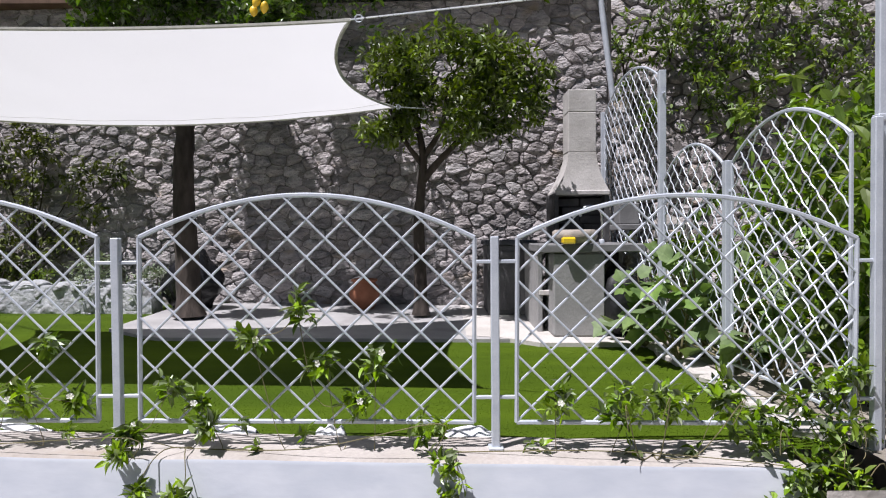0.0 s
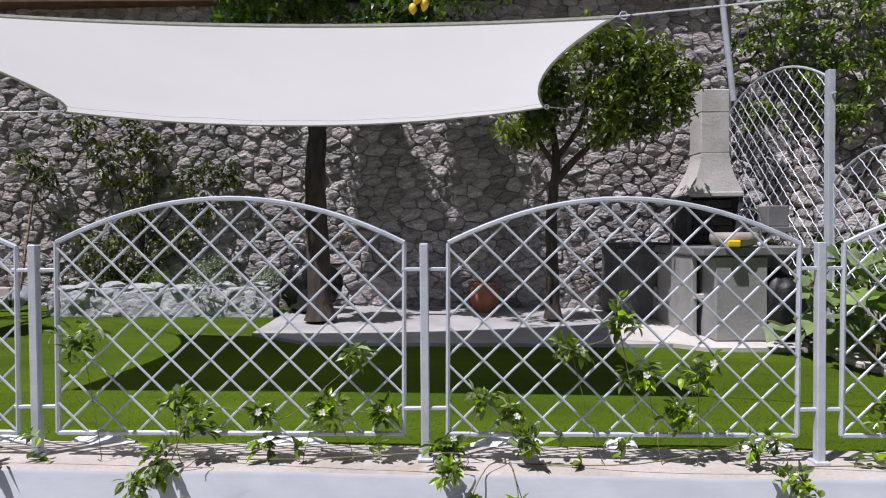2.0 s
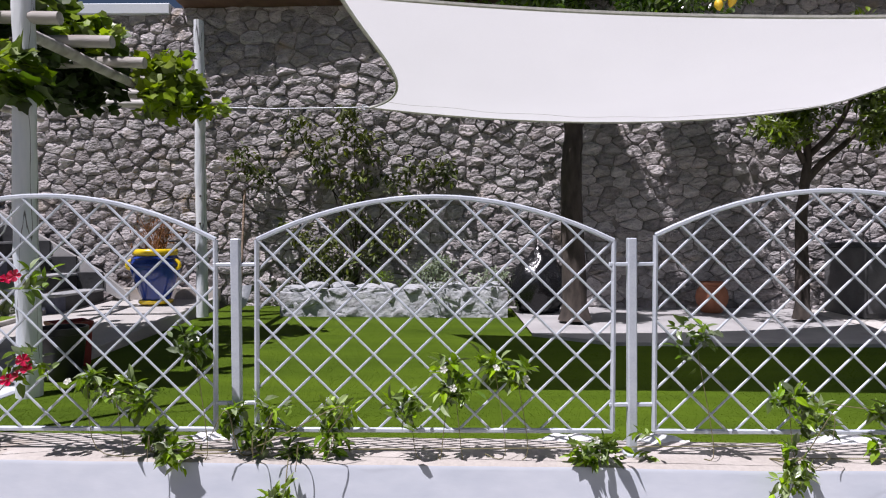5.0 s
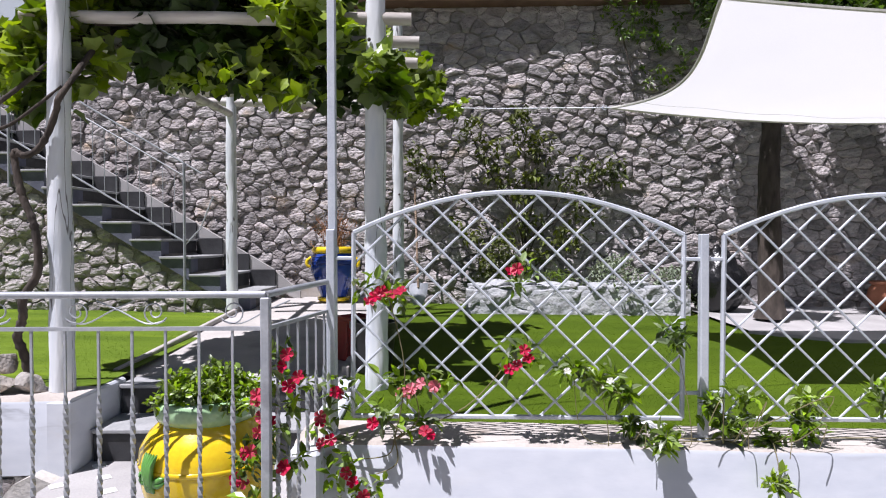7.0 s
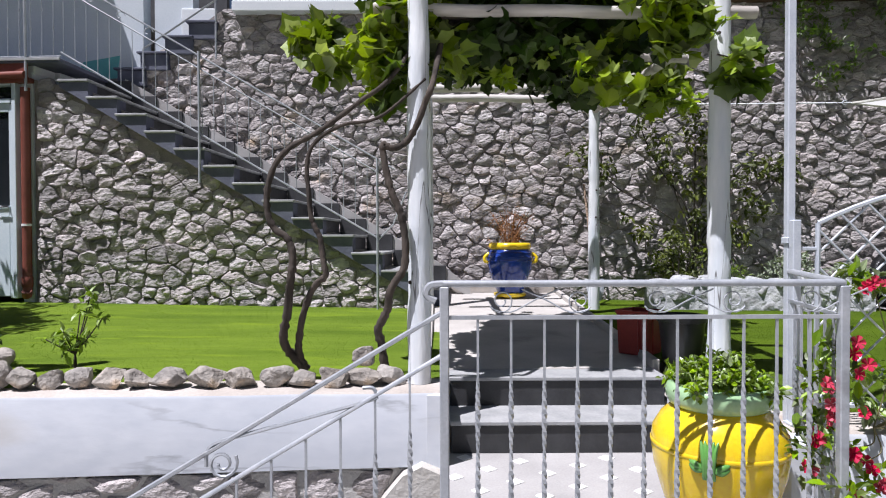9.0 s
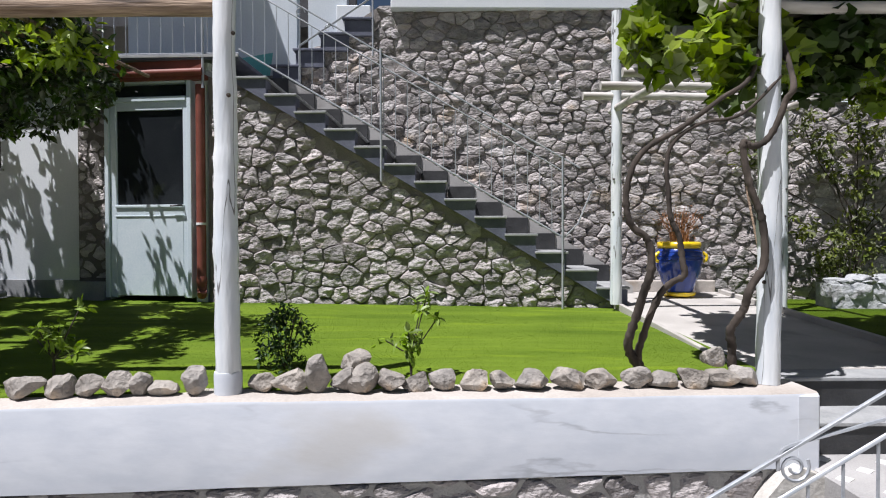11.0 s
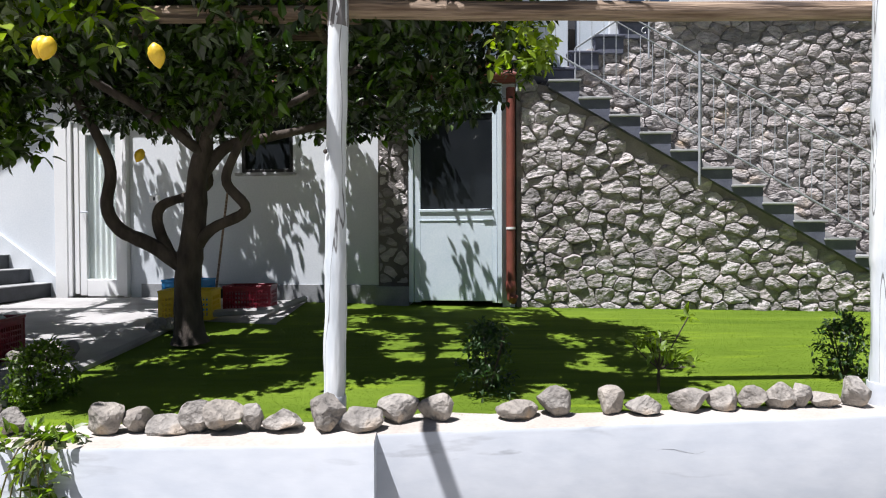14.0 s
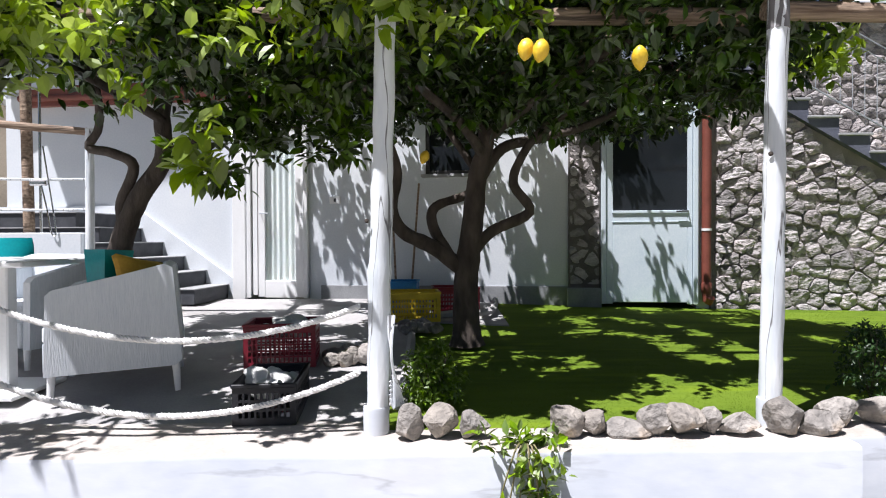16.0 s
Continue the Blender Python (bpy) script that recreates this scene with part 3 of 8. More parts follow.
# landing, two steps and the path behind them
g = Geo()
g.box((-7.2, 2.95, -0.75), (1.42, 1.5, 0.5), 0.01)
mesh("landing", g, CONCRETE, kind="structure", label="grey concrete landing below two slate steps", category="landing")
for k in range(5):
    g = Geo()
    g.box((-8.06 - 0.29 * k, 2.72, -0.83 - 0.17 * k), (0.31, 0.94, 0.34), 0.012)
    mesh("stair_step", g, CONCRETE, kind="structure", label="grey concrete step of the outer stair", category="step")
for k, (z, y) in enumerate(((-0.315, 3.67), (-0.135, 3.99))):
    st = thing("garden_step", (-7.2, y, z), "garden step with grey stone tread and dark slate riser", "step", "garden steps")
    g = Geo()
    g.box((0, 0.165, -0.012), (1.335, 0.36, 0.026), 0.007)
    mesh("tread", g, TREAD, st)
    g = Geo()
    g.box((0, 0.02, -0.105), (1.32, 0.04, 0.158), 0.003)
    mesh("riser", g, DIMSLATE, st, "dark slate riser")
g = Geo()
g.sheet(lambda u, v: (-7.9 + 1.46 * u, 4.0 + 3.9 * v, -0.3), 2, 2)
g.sheet(lambda u, v: (-7.99 + 1.46 * u, 4.2 + 3.5 * v, -0.13 + 0.18 * (v * 3.5 / 3.3) + 0.003 * noise.noise((u * 5, v * 9, 2))), 12, 30)
g.sheet(lambda u, v: (-7.87 + 1.34 * u, 4.2 - 0.05 * v, -0.13 - 0.3 * v), 12, 1)
g.box((-8.0, 5.9, -0.09), (0.04, 3.4, 0.19), 0.006, Matrix.Rotation(0.0525, 3, "X"))
g.box((-6.52, 5.9, -0.085), (0.05, 3.4, 0.2), 0.006, Matrix.Rotation(0.0525, 3, "X"))
mesh("path", g, surf("warm grey cement", (0.37, 0.352, 0.33), (0.47, 0.45, 0.423), 2.5, 0.88, 0.15, fine=90, c=(0.3, 0.285, 0.265), c_scale=2.0, c_at=0.58), kind="structure", label="warm grey cement path rising to the stone wall", category="path")
g = Geo()
g.box((-7.17, 7.735, 0.115), (1.28, 0.07, 0.17), 0.012, Matrix.Rotation(radians(-2.0), 3, "Z"))
mesh("skirting_wall", g, PLASTER_TOP, kind="structure", label="sandy cement skirting at the foot of the stone wall", category="skirting")

# paving below the sail and by the barbecue
g = Geo()


def paving(g, x0, x1, fronty, backy, lift, nx=30, ny=10):
    def at(u, v):
        x = x0 + (x1 - x0) * u
        a = fronty(x)
        y = a + (backy - a) * v
        return (x, y, ground_z(x, y) + lift + 0.002 * noise.noise((x * 2, y * 2, 1)))
    g.sheet(at, nx, ny)
    g.sheet(lambda u, v: (at(u, 0)[0], at(u, 0)[1], at(u, 0)[2] - 0.08 * v), nx, 1)


paving(g, -3.1, 0.72, lambda x: 5.42 + (0.35 * max(0.0, -2.5 - x) ** 1.0 * 2 if x < -2.5 else 0), 7.6, 0.03)
mesh("pavement", g, CONCRETE, kind="structure", label="grey concrete paving at the foot of the stone wall", category="paving")
PALE = surf("pale cement", (0.45, 0.425, 0.39), (0.57, 0.545, 0.51), 3, 0.9, 0.15)
g = Geo()
paving(g, 0.2, 2.0, lambda x: 5.25 + 0.25 * math.cos(min(1.0, (x - 0.2) / 0.6) * math.pi / 2) * 1.2, 7.55, 0.036)
mesh("pavement_barbecue", g, PALE, kind="structure", label="pale cement apron round the barbecue", category="paving")
g = Geo()
g.sheet(lambda u, v: (-21.0 + 5.58 * u, 3.4 + 4.2 * v, ground_z(-21.0 + 5.58 * u, 3.4 + 4.2 * v) + 0.014 - 0.035 * max(0.0, 1 - v * 4.2 / 0.9) + 0.002 * noise.noise((u * 9, v * 8, 1))), 40, 40)
paving(g, -15.42, -14.6, lambda x: 6.15 - 0.25 * (x + 15.42), 7.6, 0.012, 8, 8)
mesh("patio", g, CONCRETE, kind="structure", label="grey concrete patio dappled with tree shade", category="patio")
g = Geo()
g.tube(smoothpath([(-15.44, y, ground_z(-15.4, y) + 0.01) for y in (3.6, 4.4, 5.2, 5.9)] + [(-15.2, 6.15, 0.09), (-14.75, 6.3, 0.1), (-14.6, 7.2, 0.12)]), 0.035, 6)
mesh("patio_edge", g, CONCRETE, kind="structure", label="concrete kerb between patio and lawn", category="kerb")

# back wall, stair wall, hill wall: backing of mortar; their stones come last
BACK = pose(-1.5, 7.545, 0, 0, 0, -2.0)       # u along x, -y towards the garden
g = Geo()
g.prism([(-13.5, -1.1), (3.5, -1.1), (3.5, 3.53), (-9.05, 3.53), (-10.25, 2.7), (-13.5, 2.6)], 0.066, 0.55)
g.v = [tuple(BACK @ Vector(p)) for p in g.v]
wall_back = mesh("wall_back", g, PALEMORTAR, kind="structure", label="tall retaining wall of grey rubble stone with recessed joints", category="stone wall")

STAIR = pose(-10.0, 6.81, 0, 0, 0, -3.1)      # the stair's front edge; x along it, y into the wall
NOSE = [(2.12 - 0.3155 * i, 0.2025 + 0.185 * i) for i in range(13)]


def nose_line(x, up):
    """The height over the line of the stair's nosings."""
    return 0.2025 + 0.5864 * (2.12 - x) + up


g = Geo()
g.prism([(-2.32, -0.15), (2.1, -0.15), (2.1, 0.03), (NOSE[-1][0], NOSE[-1][1] - 0.12), (-2.32, 2.45)], 0.116, 0.9)
g.v = [tuple(STAIR @ Vector(p)) for p in g.v]
wall_stair = mesh("wall_stair", g, PALEMORTAR, kind="structure", label="grey rubble stone wall under the outer stair", category="stone wall")

stair = thing("stair", (-10.0, 6.81, 0.0), "straight outer stair with grey stone treads against the rubble wall", "stair", rz=-3.1)
for x, z in NOSE:
    g = Geo()
    g.box((x - 0.16, 0.46, z - 0.013), (0.345, 0.92, 0.026), 0.005)
    mesh("tread", g, TREAD, stair, "grey stone tread")
    g = Geo()
    g.box((x - 0.03, 0.48, z - 0.106), (0.03, 0.86, 0.156), 0.003)
    mesh("riser", g, DIMSLATE, stair, "dark slate riser")
    g = Geo()
    g.box((x - 0.16, 0.886, z + 0.085), (0.313, 0.02, 0.22), 0.003)
    mesh("step_skirting", g, DIMSLATE, stair, "dark slate skirting beside the tread")
for x, z in NOSE:
    x2 = x - 0.3155
    g = Geo()
    g.prism([(x - 0.005, z - 0.028), (x2 - 0.005, z - 0.028), (x2 - 0.005, z - 0.075), (x - 0.005, z - 0.26)], 0.03, 0.2)
    mesh("stringer", g, STRINGER, stair, "blue-grey cement stringer")
g = Geo()
g.prism([(2.4, nose_line(2.4, -0.02)), (-1.75, nose_line(-1.75, -0.1)), (-1.75, nose_line(-1.75, 0.175)), (2.05, nose_line(2.05, 0.175)), (2.4, nose_line(2.4, 0.1))], 0.9, 0.95)
mesh("skirting", g, CONCRETE, stair, "grey sloping skirting on the wall")
g = Geo()
g.box((-2.87, 0.48, 2.62), (1.85, 0.98, 0.045), 0.006)
mesh("landing_slab", g, STRINGER, stair)
g = Geo()
g.box((-2.87, -0.016, 2.635), (1.85, 0.014, 0.03), 0.003)
mesh("slab_edge", g, TREAD, stair, "pale stone edge of the landing")


def rail_part(st, name, path, rad, n=6):
    g = Geo()
    g.tube(path, rad, n)
    return mesh(name, g, IRON, st, smooth=60)


rail = thing("stair_railing", (-10.0, 6.82, 0.0), "thin grey steel stair railing with slender balusters and scrolls", "railing", rz=-3.1)
rail_part(rail, "handrail", [(1.62, 0, nose_line(1.62, 0.94)), (-1.95, 0, nose_line(-1.95, 0.94))], 0.009)
rail_part(rail, "middle_bar", [(1.44, 0, nose_line(1.44, 0.805)), (-1.95, 0, nose_line(-1.95, 0.805))], 0.007)
rail_part(rail, "bottom_bar", [(1.44, 0, nose_line(1.44, 0.12)), (-1.95, 0, nose_line(-1.95, 0.12))], 0.010)
for x, lo, hi in ((1.44, -0.07, nose_line(1.44, 0.95)), (-0.445, nose_line(-0.445, -0.4), nose_line(-0.445, 0.98)), (-2.325, 2.3, 3.72)):
    rail_part(rail, "post", [(x, -0.02, lo), (x, -0.02, hi)], 0.014)
x = 1.33
while x > -1.95:
    rail_part(rail, "baluster", [(x, 0, nose_line(x, 0.12)), (x, 0, nose_line(x, 0.805))], 0.0042, 5)
    x -= 0.125
for k in range(16):
    x = -2.03 - 0.125 * k
    rail_part(rail, "baluster", [(x, 0, 2.66), (x, 0, 3.5)], 0.0048, 5)
    rail_part(rail, "collar", [(x, 0, 2.95 + 0.2 * (k % 2)), (x, 0, 2.98 + 0.2 * (k % 2))], 0.009, 6)
rail_part(rail, "bottom_bar", [(-1.95, 0, 2.665), (-3.9, 0, 2.665)], 0.010)
rail_part(rail, "handrail", [(-1.95, 0, 3.6), (-3.9, 0, 3.6)], 0.012)
rail_part(rail, "end_bar", [(1.44, 0, 0.7), (1.6, 0, 0.86), (1.74, 0, 1.2)], 0.009)
for x in (-1.0, -1.3, -1.6):
    rail_part(rail, "scroll", [(x + (0.06 - 0.006 * k) * math.cos(k * 0.7), 0, nose_line(x, 0.872) + (0.06 - 0.006 * k) * math.sin(k * 0.7)) for k in range(9)], 0.005, 5)


# ---- house ----
def holed(g, x0, x1, z0, z1, y0, y1, holes):
    """A wall from x0 to x1 as one closed skin, with openings (x0, x1, z0, z1) that go through it."""
    xs = sorted({x0, x1, *[h[0] for h in holes], *[h[1] for h in holes]})
    zs = sorted({z0, z1, *[h[2] for h in holes], *[h[3] for h in holes]})
    nx, nz = len(xs) - 1, len(zs) - 1

    def solid(i, j):
        if not (0 <= i < nx and 0 <= j < nz):
            return False
        cx, cz = (xs[i] + xs[i + 1]) / 2, (zs[j] + zs[j + 1]) / 2
        return not any(h[0] <= cx <= h[1] and h[2] <= cz <= h[3] for h in holes)

    o, k = len(g.v), nz + 1
    g.v.extend((x, y, z) for y in (y0, y1) for x in xs for z in zs)

    def at(s, i, j):
        return o + s * (nx + 1) * k + i * k + j

    for i in range(nx):
        for j in range(nz):
            if not solid(i, j):
                continue
            g.f.append((at(0, i, j), at(0, i + 1, j), at(0, i + 1, j + 1), at(0, i, j + 1)))
            g.f.append((at(1, i, j + 1), at(1, i + 1, j + 1), at(1, i + 1, j), at(1, i, j)))
            for di, dj, p, q in ((-1, 0, (i, j), (i, j + 1)), (1, 0, (i + 1, j + 1), (i + 1, j)), (0, -1, (i + 1, j), (i, j)), (0, 1, (i, j + 1), (i + 1, j + 1))):
                if not solid(i + di, j + dj):
                    g.f.append((at(0, *p), at(0, *q), at(1, *q), at(1, *p)))


# the house stands at a slight angle to the garden wall
HOUSE_TURN = pose(-12.55, 7.08, 0, 0, 0, -8.4) @ pose(12.55, -7.3, 0)


def housed(ob):
    ob.matrix_basis = HOUSE_TURN @ ob.matrix_basis
    return ob


g = Geo()
holed(g, -20.6, -12.33, -0.1, 2.6, 7.3, 7.55, [(-13.46, -12.46, -0.1, 2.40), (-15.38, -14.78, 1.51, 2.3), (-17.48, -16.74, -0.1, 2.2)])
housed(mesh("wall_house", g, HOUSE, kind="structure", label="white painted house wall dappled by leaf shade", category="wall"))
g = Geo()
g.box((-14.6, 8.6, 1.2), (0.08, 2.0, 2.8), 0.01)
g.box((-16.0, 9.55, 1.2), (9.0, 0.08, 2.8), 0.01)
g.box((-20.5, 8.6, 1.2), (0.08, 2.0, 2.8), 0.01)
g.box((-12.28, 8.6, 1.2), (0.08, 2.0, 2.8), 0.01)
housed(mesh("wall_inner", g, HOUSE, kind="structure", label="plain walls inside the house", category="wall"))
g = Geo()
g.box((-16.4, 8.55, 0.09), (8.3, 2.0, 0.06), 0.01)
housed(mesh("floor_house", g, TREAD, kind="structure", label="grey floor inside the house", category="floor"))
g = Geo()
g.box((-16.6, 8.5, 2.58), (8.6, 2.4, 0.12), 0.01)
housed(mesh("ceiling_house", g, HOUSE, kind="structure", label="flat roof slab of the house", category="ceiling"))
g = Geo()
g.box((-15.2, 7.293, 0.12), (2.8, 0.02, 0.28), 0.003)
g.box((-13.64, 7.24, 0.11), (0.36, 0.12, 0.28), 0.003)
housed(mesh("baseboard", g, GREYBASE, kind="structure", label="grey cement skirting along the house wall", category="skirting"))
g = Geo()
g.box((-13.635, 7.29, 1.3), (0.34, 0.08, 2.3), 0.01)
pilaster = housed(mesh("wall_pilaster", g, MORTAR, kind="structure", label="narrow rubble stone pier beside the door", category="stone wall"))

DOORPAINT = surf("white blue door paint", (0.54, 0.63, 0.69), (0.61, 0.69, 0.74), 3, 0.45, 0.03)
DARKGLASS = surf("dark door pane", (0.012, 0.015, 0.018), (0.02, 0.023, 0.027), 2, 0.06, 0.0)
d1 = thing("door_1", (-12.96, 7.26, 0.08), "pale blue-white painted metal door with dark pane", "door")
tagged(housed(d1), kind="structure")
g = Geo()
for c, s in (((-0.475, 0, 1.16), (0.05, 0.1, 2.32)), ((0.475, 0, 1.16), (0.05, 0.1, 2.32)), ((0, 0, 2.13), (0.88, 0.1, 0.05)), ((0, 0, 2.31), (0.88, 0.1, 0.03))):
    g.box(c, s, 0.005)
mesh("door_frame", g, DOORPAINT, d1)
g = Geo()
for c, s in (((-0.41, 0.0, 1.05), (0.07, 0.05, 2.1)), ((0.42, 0, 1.05), (0.05, 0.05, 2.1)), ((0.01, 0, 2.06), (0.77, 0.05, 0.09)), ((0.01, 0, 0.51), (0.77, 0.05, 0.98))):
    g.box(c, s, 0.004)
g.box((0.01, -0.03, 0.985), (0.79, 0.02, 0.03), 0.004)
g.box((0.01, -0.029, 0.88), (0.79, 0.008, 0.012), 0.002)
mesh("door_leaf", g, DOORPAINT, d1)
g = Geo()
g.box((0.01, 0.005, 1.51), (0.78, 0.012, 1.02), 0.002)
mesh("pane", g, DARKGLASS, d1, "dark glass pane")
g = Geo()
g.box((0, 0.02, 2.22), (0.88, 0.012, 0.14), 0.002)
mesh("transom_pane", g, DARKGLASS, d1, "dark transom pane")
h = mesh("door_handle", Geo().tube([(0.39, -0.03, 0.99), (0.39, -0.07, 0.99), (0.27, -0.07, 0.985)], 0.009, 6), BLACK, d1, "black lever handle", 60)

w1 = thing("window_1", (-15.08, 7.33, 1.51), "small dark window in the house wall", "window")
tagged(housed(w1), kind="structure")
g = Geo()
for c, s in (((-0.28, 0, 0.39), (0.04, 0.06, 0.78)), ((0.28, 0, 0.39), (0.04, 0.06, 0.78)), ((0, 0, 0.02), (0.52, 0.06, 0.04)), ((0, 0, 0.77), (0.52, 0.06, 0.04))):
    g.box(c, s, 0.004)
mesh("window_frame", g, BLACK, w1, "dark frame")
mesh("pane", Geo().box((0, 0.01, 0.39), (0.52, 0.012, 0.72), 0.002), DARKGLASS, w1)
mesh("window_sill", Geo().box((0, -0.06, -0.02), (0.68, 0.14, 0.03), 0.005), TREAD, w1, "stone sill")

WHITEPVC = surf("white frame paint", (0.76, 0.77, 0.78), (0.80, 0.81, 0.81), 4, 0.35, 0.02)
d2 = thing("door_2", (-17.11, 7.3, 0.11), "white glazed door with a curtain behind it", "door")
tagged(housed(d2), kind="structure")
g = Geo()
for c, s in (((-0.34, 0, 1.03), (0.05, 0.12, 2.06)), ((0.34, 0, 1.03), (0.05, 0.12, 2.06)), ((0, 0, 2.04), (0.63, 0.12, 0.05)), ((-0.47, -0.02, 1.05), (0.16, 0.05, 2.15)), ((-0.27, 0.0, 1.03), (0.06, 0.08, 2.0))):
    g.box(c, s, 0.005)
mesh("door_frame", g, WHITEPVC, d2)
g = Geo()
for c, s in (((-0.2, 0, 1.0), (0.09, 0.06, 1.98)), ((0.26, 0, 1.0), (0.1, 0.06, 1.98)), ((0.03, 0, 0.1), (0.37, 0.06, 0.2)), ((0.03, 0, 1.93), (0.37, 0.06, 0.12))):
    g.box(c, s, 0.005)
mesh("door_leaf", g, WHITEPVC, d2)
pane = mesh("pane", Geo().box((0.03, 0.0, 1.03), (0.37, 0.008, 1.68), 0.001), glass_mat("door glass", (0.8, 0.86, 0.86)), d2, "clear glass pane")
pane.visible_shadow = False
g = Geo()
g.sheet(lambda u, v: (-0.2 + 0.46 * u, 0.03 + 0.012 * math.sin(u * 40), 0.1 + 1.9 * v), 60, 4)
mesh("curtain", g, surf("white curtain", (0.72, 0.74, 0.74), (0.8, 0.81, 0.81), 5, 0.9, 0.05, leafy=0.3), d2, "white curtain", 60)
mesh("door_handle", Geo().tube([(-0.2, -0.03, 0.98), (-0.2, -0.07, 0.98), (-0.1, -0.07, 0.98)], 0.008, 6), STEEL, d2, "", 60)

# eave, gutter and downpipe
RUST = surf("red brown paint", (0.16, 0.045, 0.03), (0.22, 0.065, 0.045), 6, 0.5, 0.1)
eave = thing("eave", (-16.3, 7.2, 2.38), "red-brown timber eave along the house", "eave")
housed(eave)
g = Geo()
g.box((0, 0.06, 0.05), (8.0, 0.08, 0.05), 0.006)
mesh("soffit_board", g, RUST, eave)
g = Geo()
g.box((0, 0.0, 0.135), (8.0, 0.03, 0.24), 0.006)
mesh("fascia", g, RUST, eave)
g = Geo()
g.tube([(-4.0, -0.03, 0.11), (4.0, -0.03, 0.09)], 0.04, 10)
mesh("gutter", g, RUST, eave, "red-brown gutter", 60)
dp = thing("downpipe", (-12.38, 7.0, 0.1), "red-brown painted downpipe with white clamp", "pipe")
mesh("pipe", Geo().tube(smoothpath([(0, 0, 2.25), (0, 0, 1.4), (0, 0, 0.12), (0.02, -0.05, 0.06)]), 0.048, 10), RUST, dp, "", 60)
mesh("clamp", Geo().tube([(0, 0, 0.76), (0, 0, 0.785)], 0.053, 10), WHITEPVC, dp, "white clamp", 60)
mesh("socket", Geo().lathe([(0.05, 0.1), (0.055, 0.12), (0.055, 0.2), (0.046, 0.22)], 12), RUST, dp, "", 60)

# steps beside the glazed door and the white wall behind them
side_stair = thing("side_stair", (-17.72, 6.9, 0.1), "short flight of dark slate steps beside the door", "stair")
housed(side_stair)
for k in range(6):
    mesh("step", Geo().box((-0.27 * k - 0.8, 0, 0.085 + 0.165 * k), (1.6, 0.78, 0.163), 0.006), SLATE, side_stair)
    mesh("tread", Geo().box((-0.27 * k - 0.8, -0.01, 0.165 + 0.165 * k), (1.63, 0.79, 0.012), 0.004), TREAD, side_stair, "grey tread")
g = Geo()
g.prism([(-21, -0.1), (-17.6, -0.1), (-17.6, 0.3), (-18.9, 1.2), (-21, 1.2)], 7.26, 7.32)
housed(mesh("wall_stair_side", g, HOUSE, kind="structure", label="white plastered wall beside the slate steps", category="wall"))
g = Geo()
g.box((-20.0, 6.36, 0.4), (2.95, 0.16, 0.92), 0.01)
mesh("wall_low", g, HOUSE, kind="structure", label="low white plastered parapet on the patio", category="wall")

# upper terrace and upper house
g = Geo()
g.box((-16.05, 13.6, 2.0), (36, 10.0, 3.0), 0.02)
g.box((16.0, 15.2, 2.0), (28, 10.0, 3.0), 0.02)
mesh("ground_terrace", g, surf("terrace earth", (0.22, 0.19, 0.15), (0.32, 0.28, 0.22), 1, 0.95, 0.3), kind="structure", label="upper terrace behind the stone wall", category="terrace")
g = Geo()
holed(g, -20.5, -10.95, 2.6, 6.0, 8.0, 8.2, [(-11.56, -11.42, 2.6, 4.6), (-14.4, -13.6, 2.6, 4.4)])
mesh("wall_upper_house", g, BLUEWALL, kind="structure", label="pale blue-grey wall of the upper house", category="wall")
# dark sheet whose colour stands for the dim rooms behind the openings
g = Geo()
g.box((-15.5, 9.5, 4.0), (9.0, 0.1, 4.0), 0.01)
mesh("wall_upper_inner", g, SLATE, kind="structure", label="dark backing that dims the upper house openings", category="wall")
g = Geo()
g.box((-8.75, 7.86, 3.51), (3.3, 0.2, 0.13), 0.012)
mesh("trim_coping", g, HOUSE, kind="structure", label="white coping slab on the stone wall", category="coping")
g = Geo()
g.box((-10.86, 7.965, 3.37), (0.42, 0.06, 0.34), 0.01)
mesh("trim_panel", g, HOUSE, kind="structure", label="white plastered cheek of the upper steps", category="trim")
up_rail = thing("upper_railing", (-11.4, 7.85, 2.6), "thin grey steel handrail rising along the upper steps", "railing")
rail_part(up_rail, "handrail", [(-0.1, 0, 0.42), (0.8, 0, 1.02)], 0.012)
rail_part(up_rail, "post", [(-0.1, 0, 0.0), (-0.1, 0, 0.42)], 0.012)
rail_part(up_rail, "post", [(0.78, 0, 0.3), (0.78, 0, 1.0)], 0.012)
for x, z in ((-11.66, 2.775), (-11.38, 2.97), (-11.08, 3.165), (-10.79, 3.345)):
    g = Geo()
    g.box((x, 7.93, z - 0.1), (0.34, 0.1, 0.19), 0.006)
    g.box((x - 0.01, 7.92, z + 0.01), (0.38, 0.16, 0.025), 0.005)
    mesh("stair_step", g, STRINGER, kind="structure", label="blue-grey cement step to the upper terrace", category="step")
BROWN = surf("brown boards", (0.10, 0.055, 0.035), (0.17, 0.10, 0.065), 5, 0.7, 0.2, stretch=(1, 1, 0.2))
fence_up = thing("timber_screen", (-5.0, 8.0, 3.53), "dark brown timber board screen on the upper terrace", "screen")
for k in range(15):
    mesh("board", Geo().box((-1.75 + 0.24 * k, 0.02 * (k % 2), 0.6), (0.235, 0.03, 1.15), 0.006), BROWN, fence_up)
mesh("rail", Geo().box((0.1, -0.245, 0.02), (4.1, 0.45, 0.05), 0.006), BROWN, fence_up)
for x in (-1.2, 0.1, 1.4):
    mesh("post", Geo().box((x, -0.06, 0.6), (0.08, 0.08, 1.2), 0.006), BROWN, fence_up)
# ledge just above view, sized by the shadow band it should cast
g = Geo()
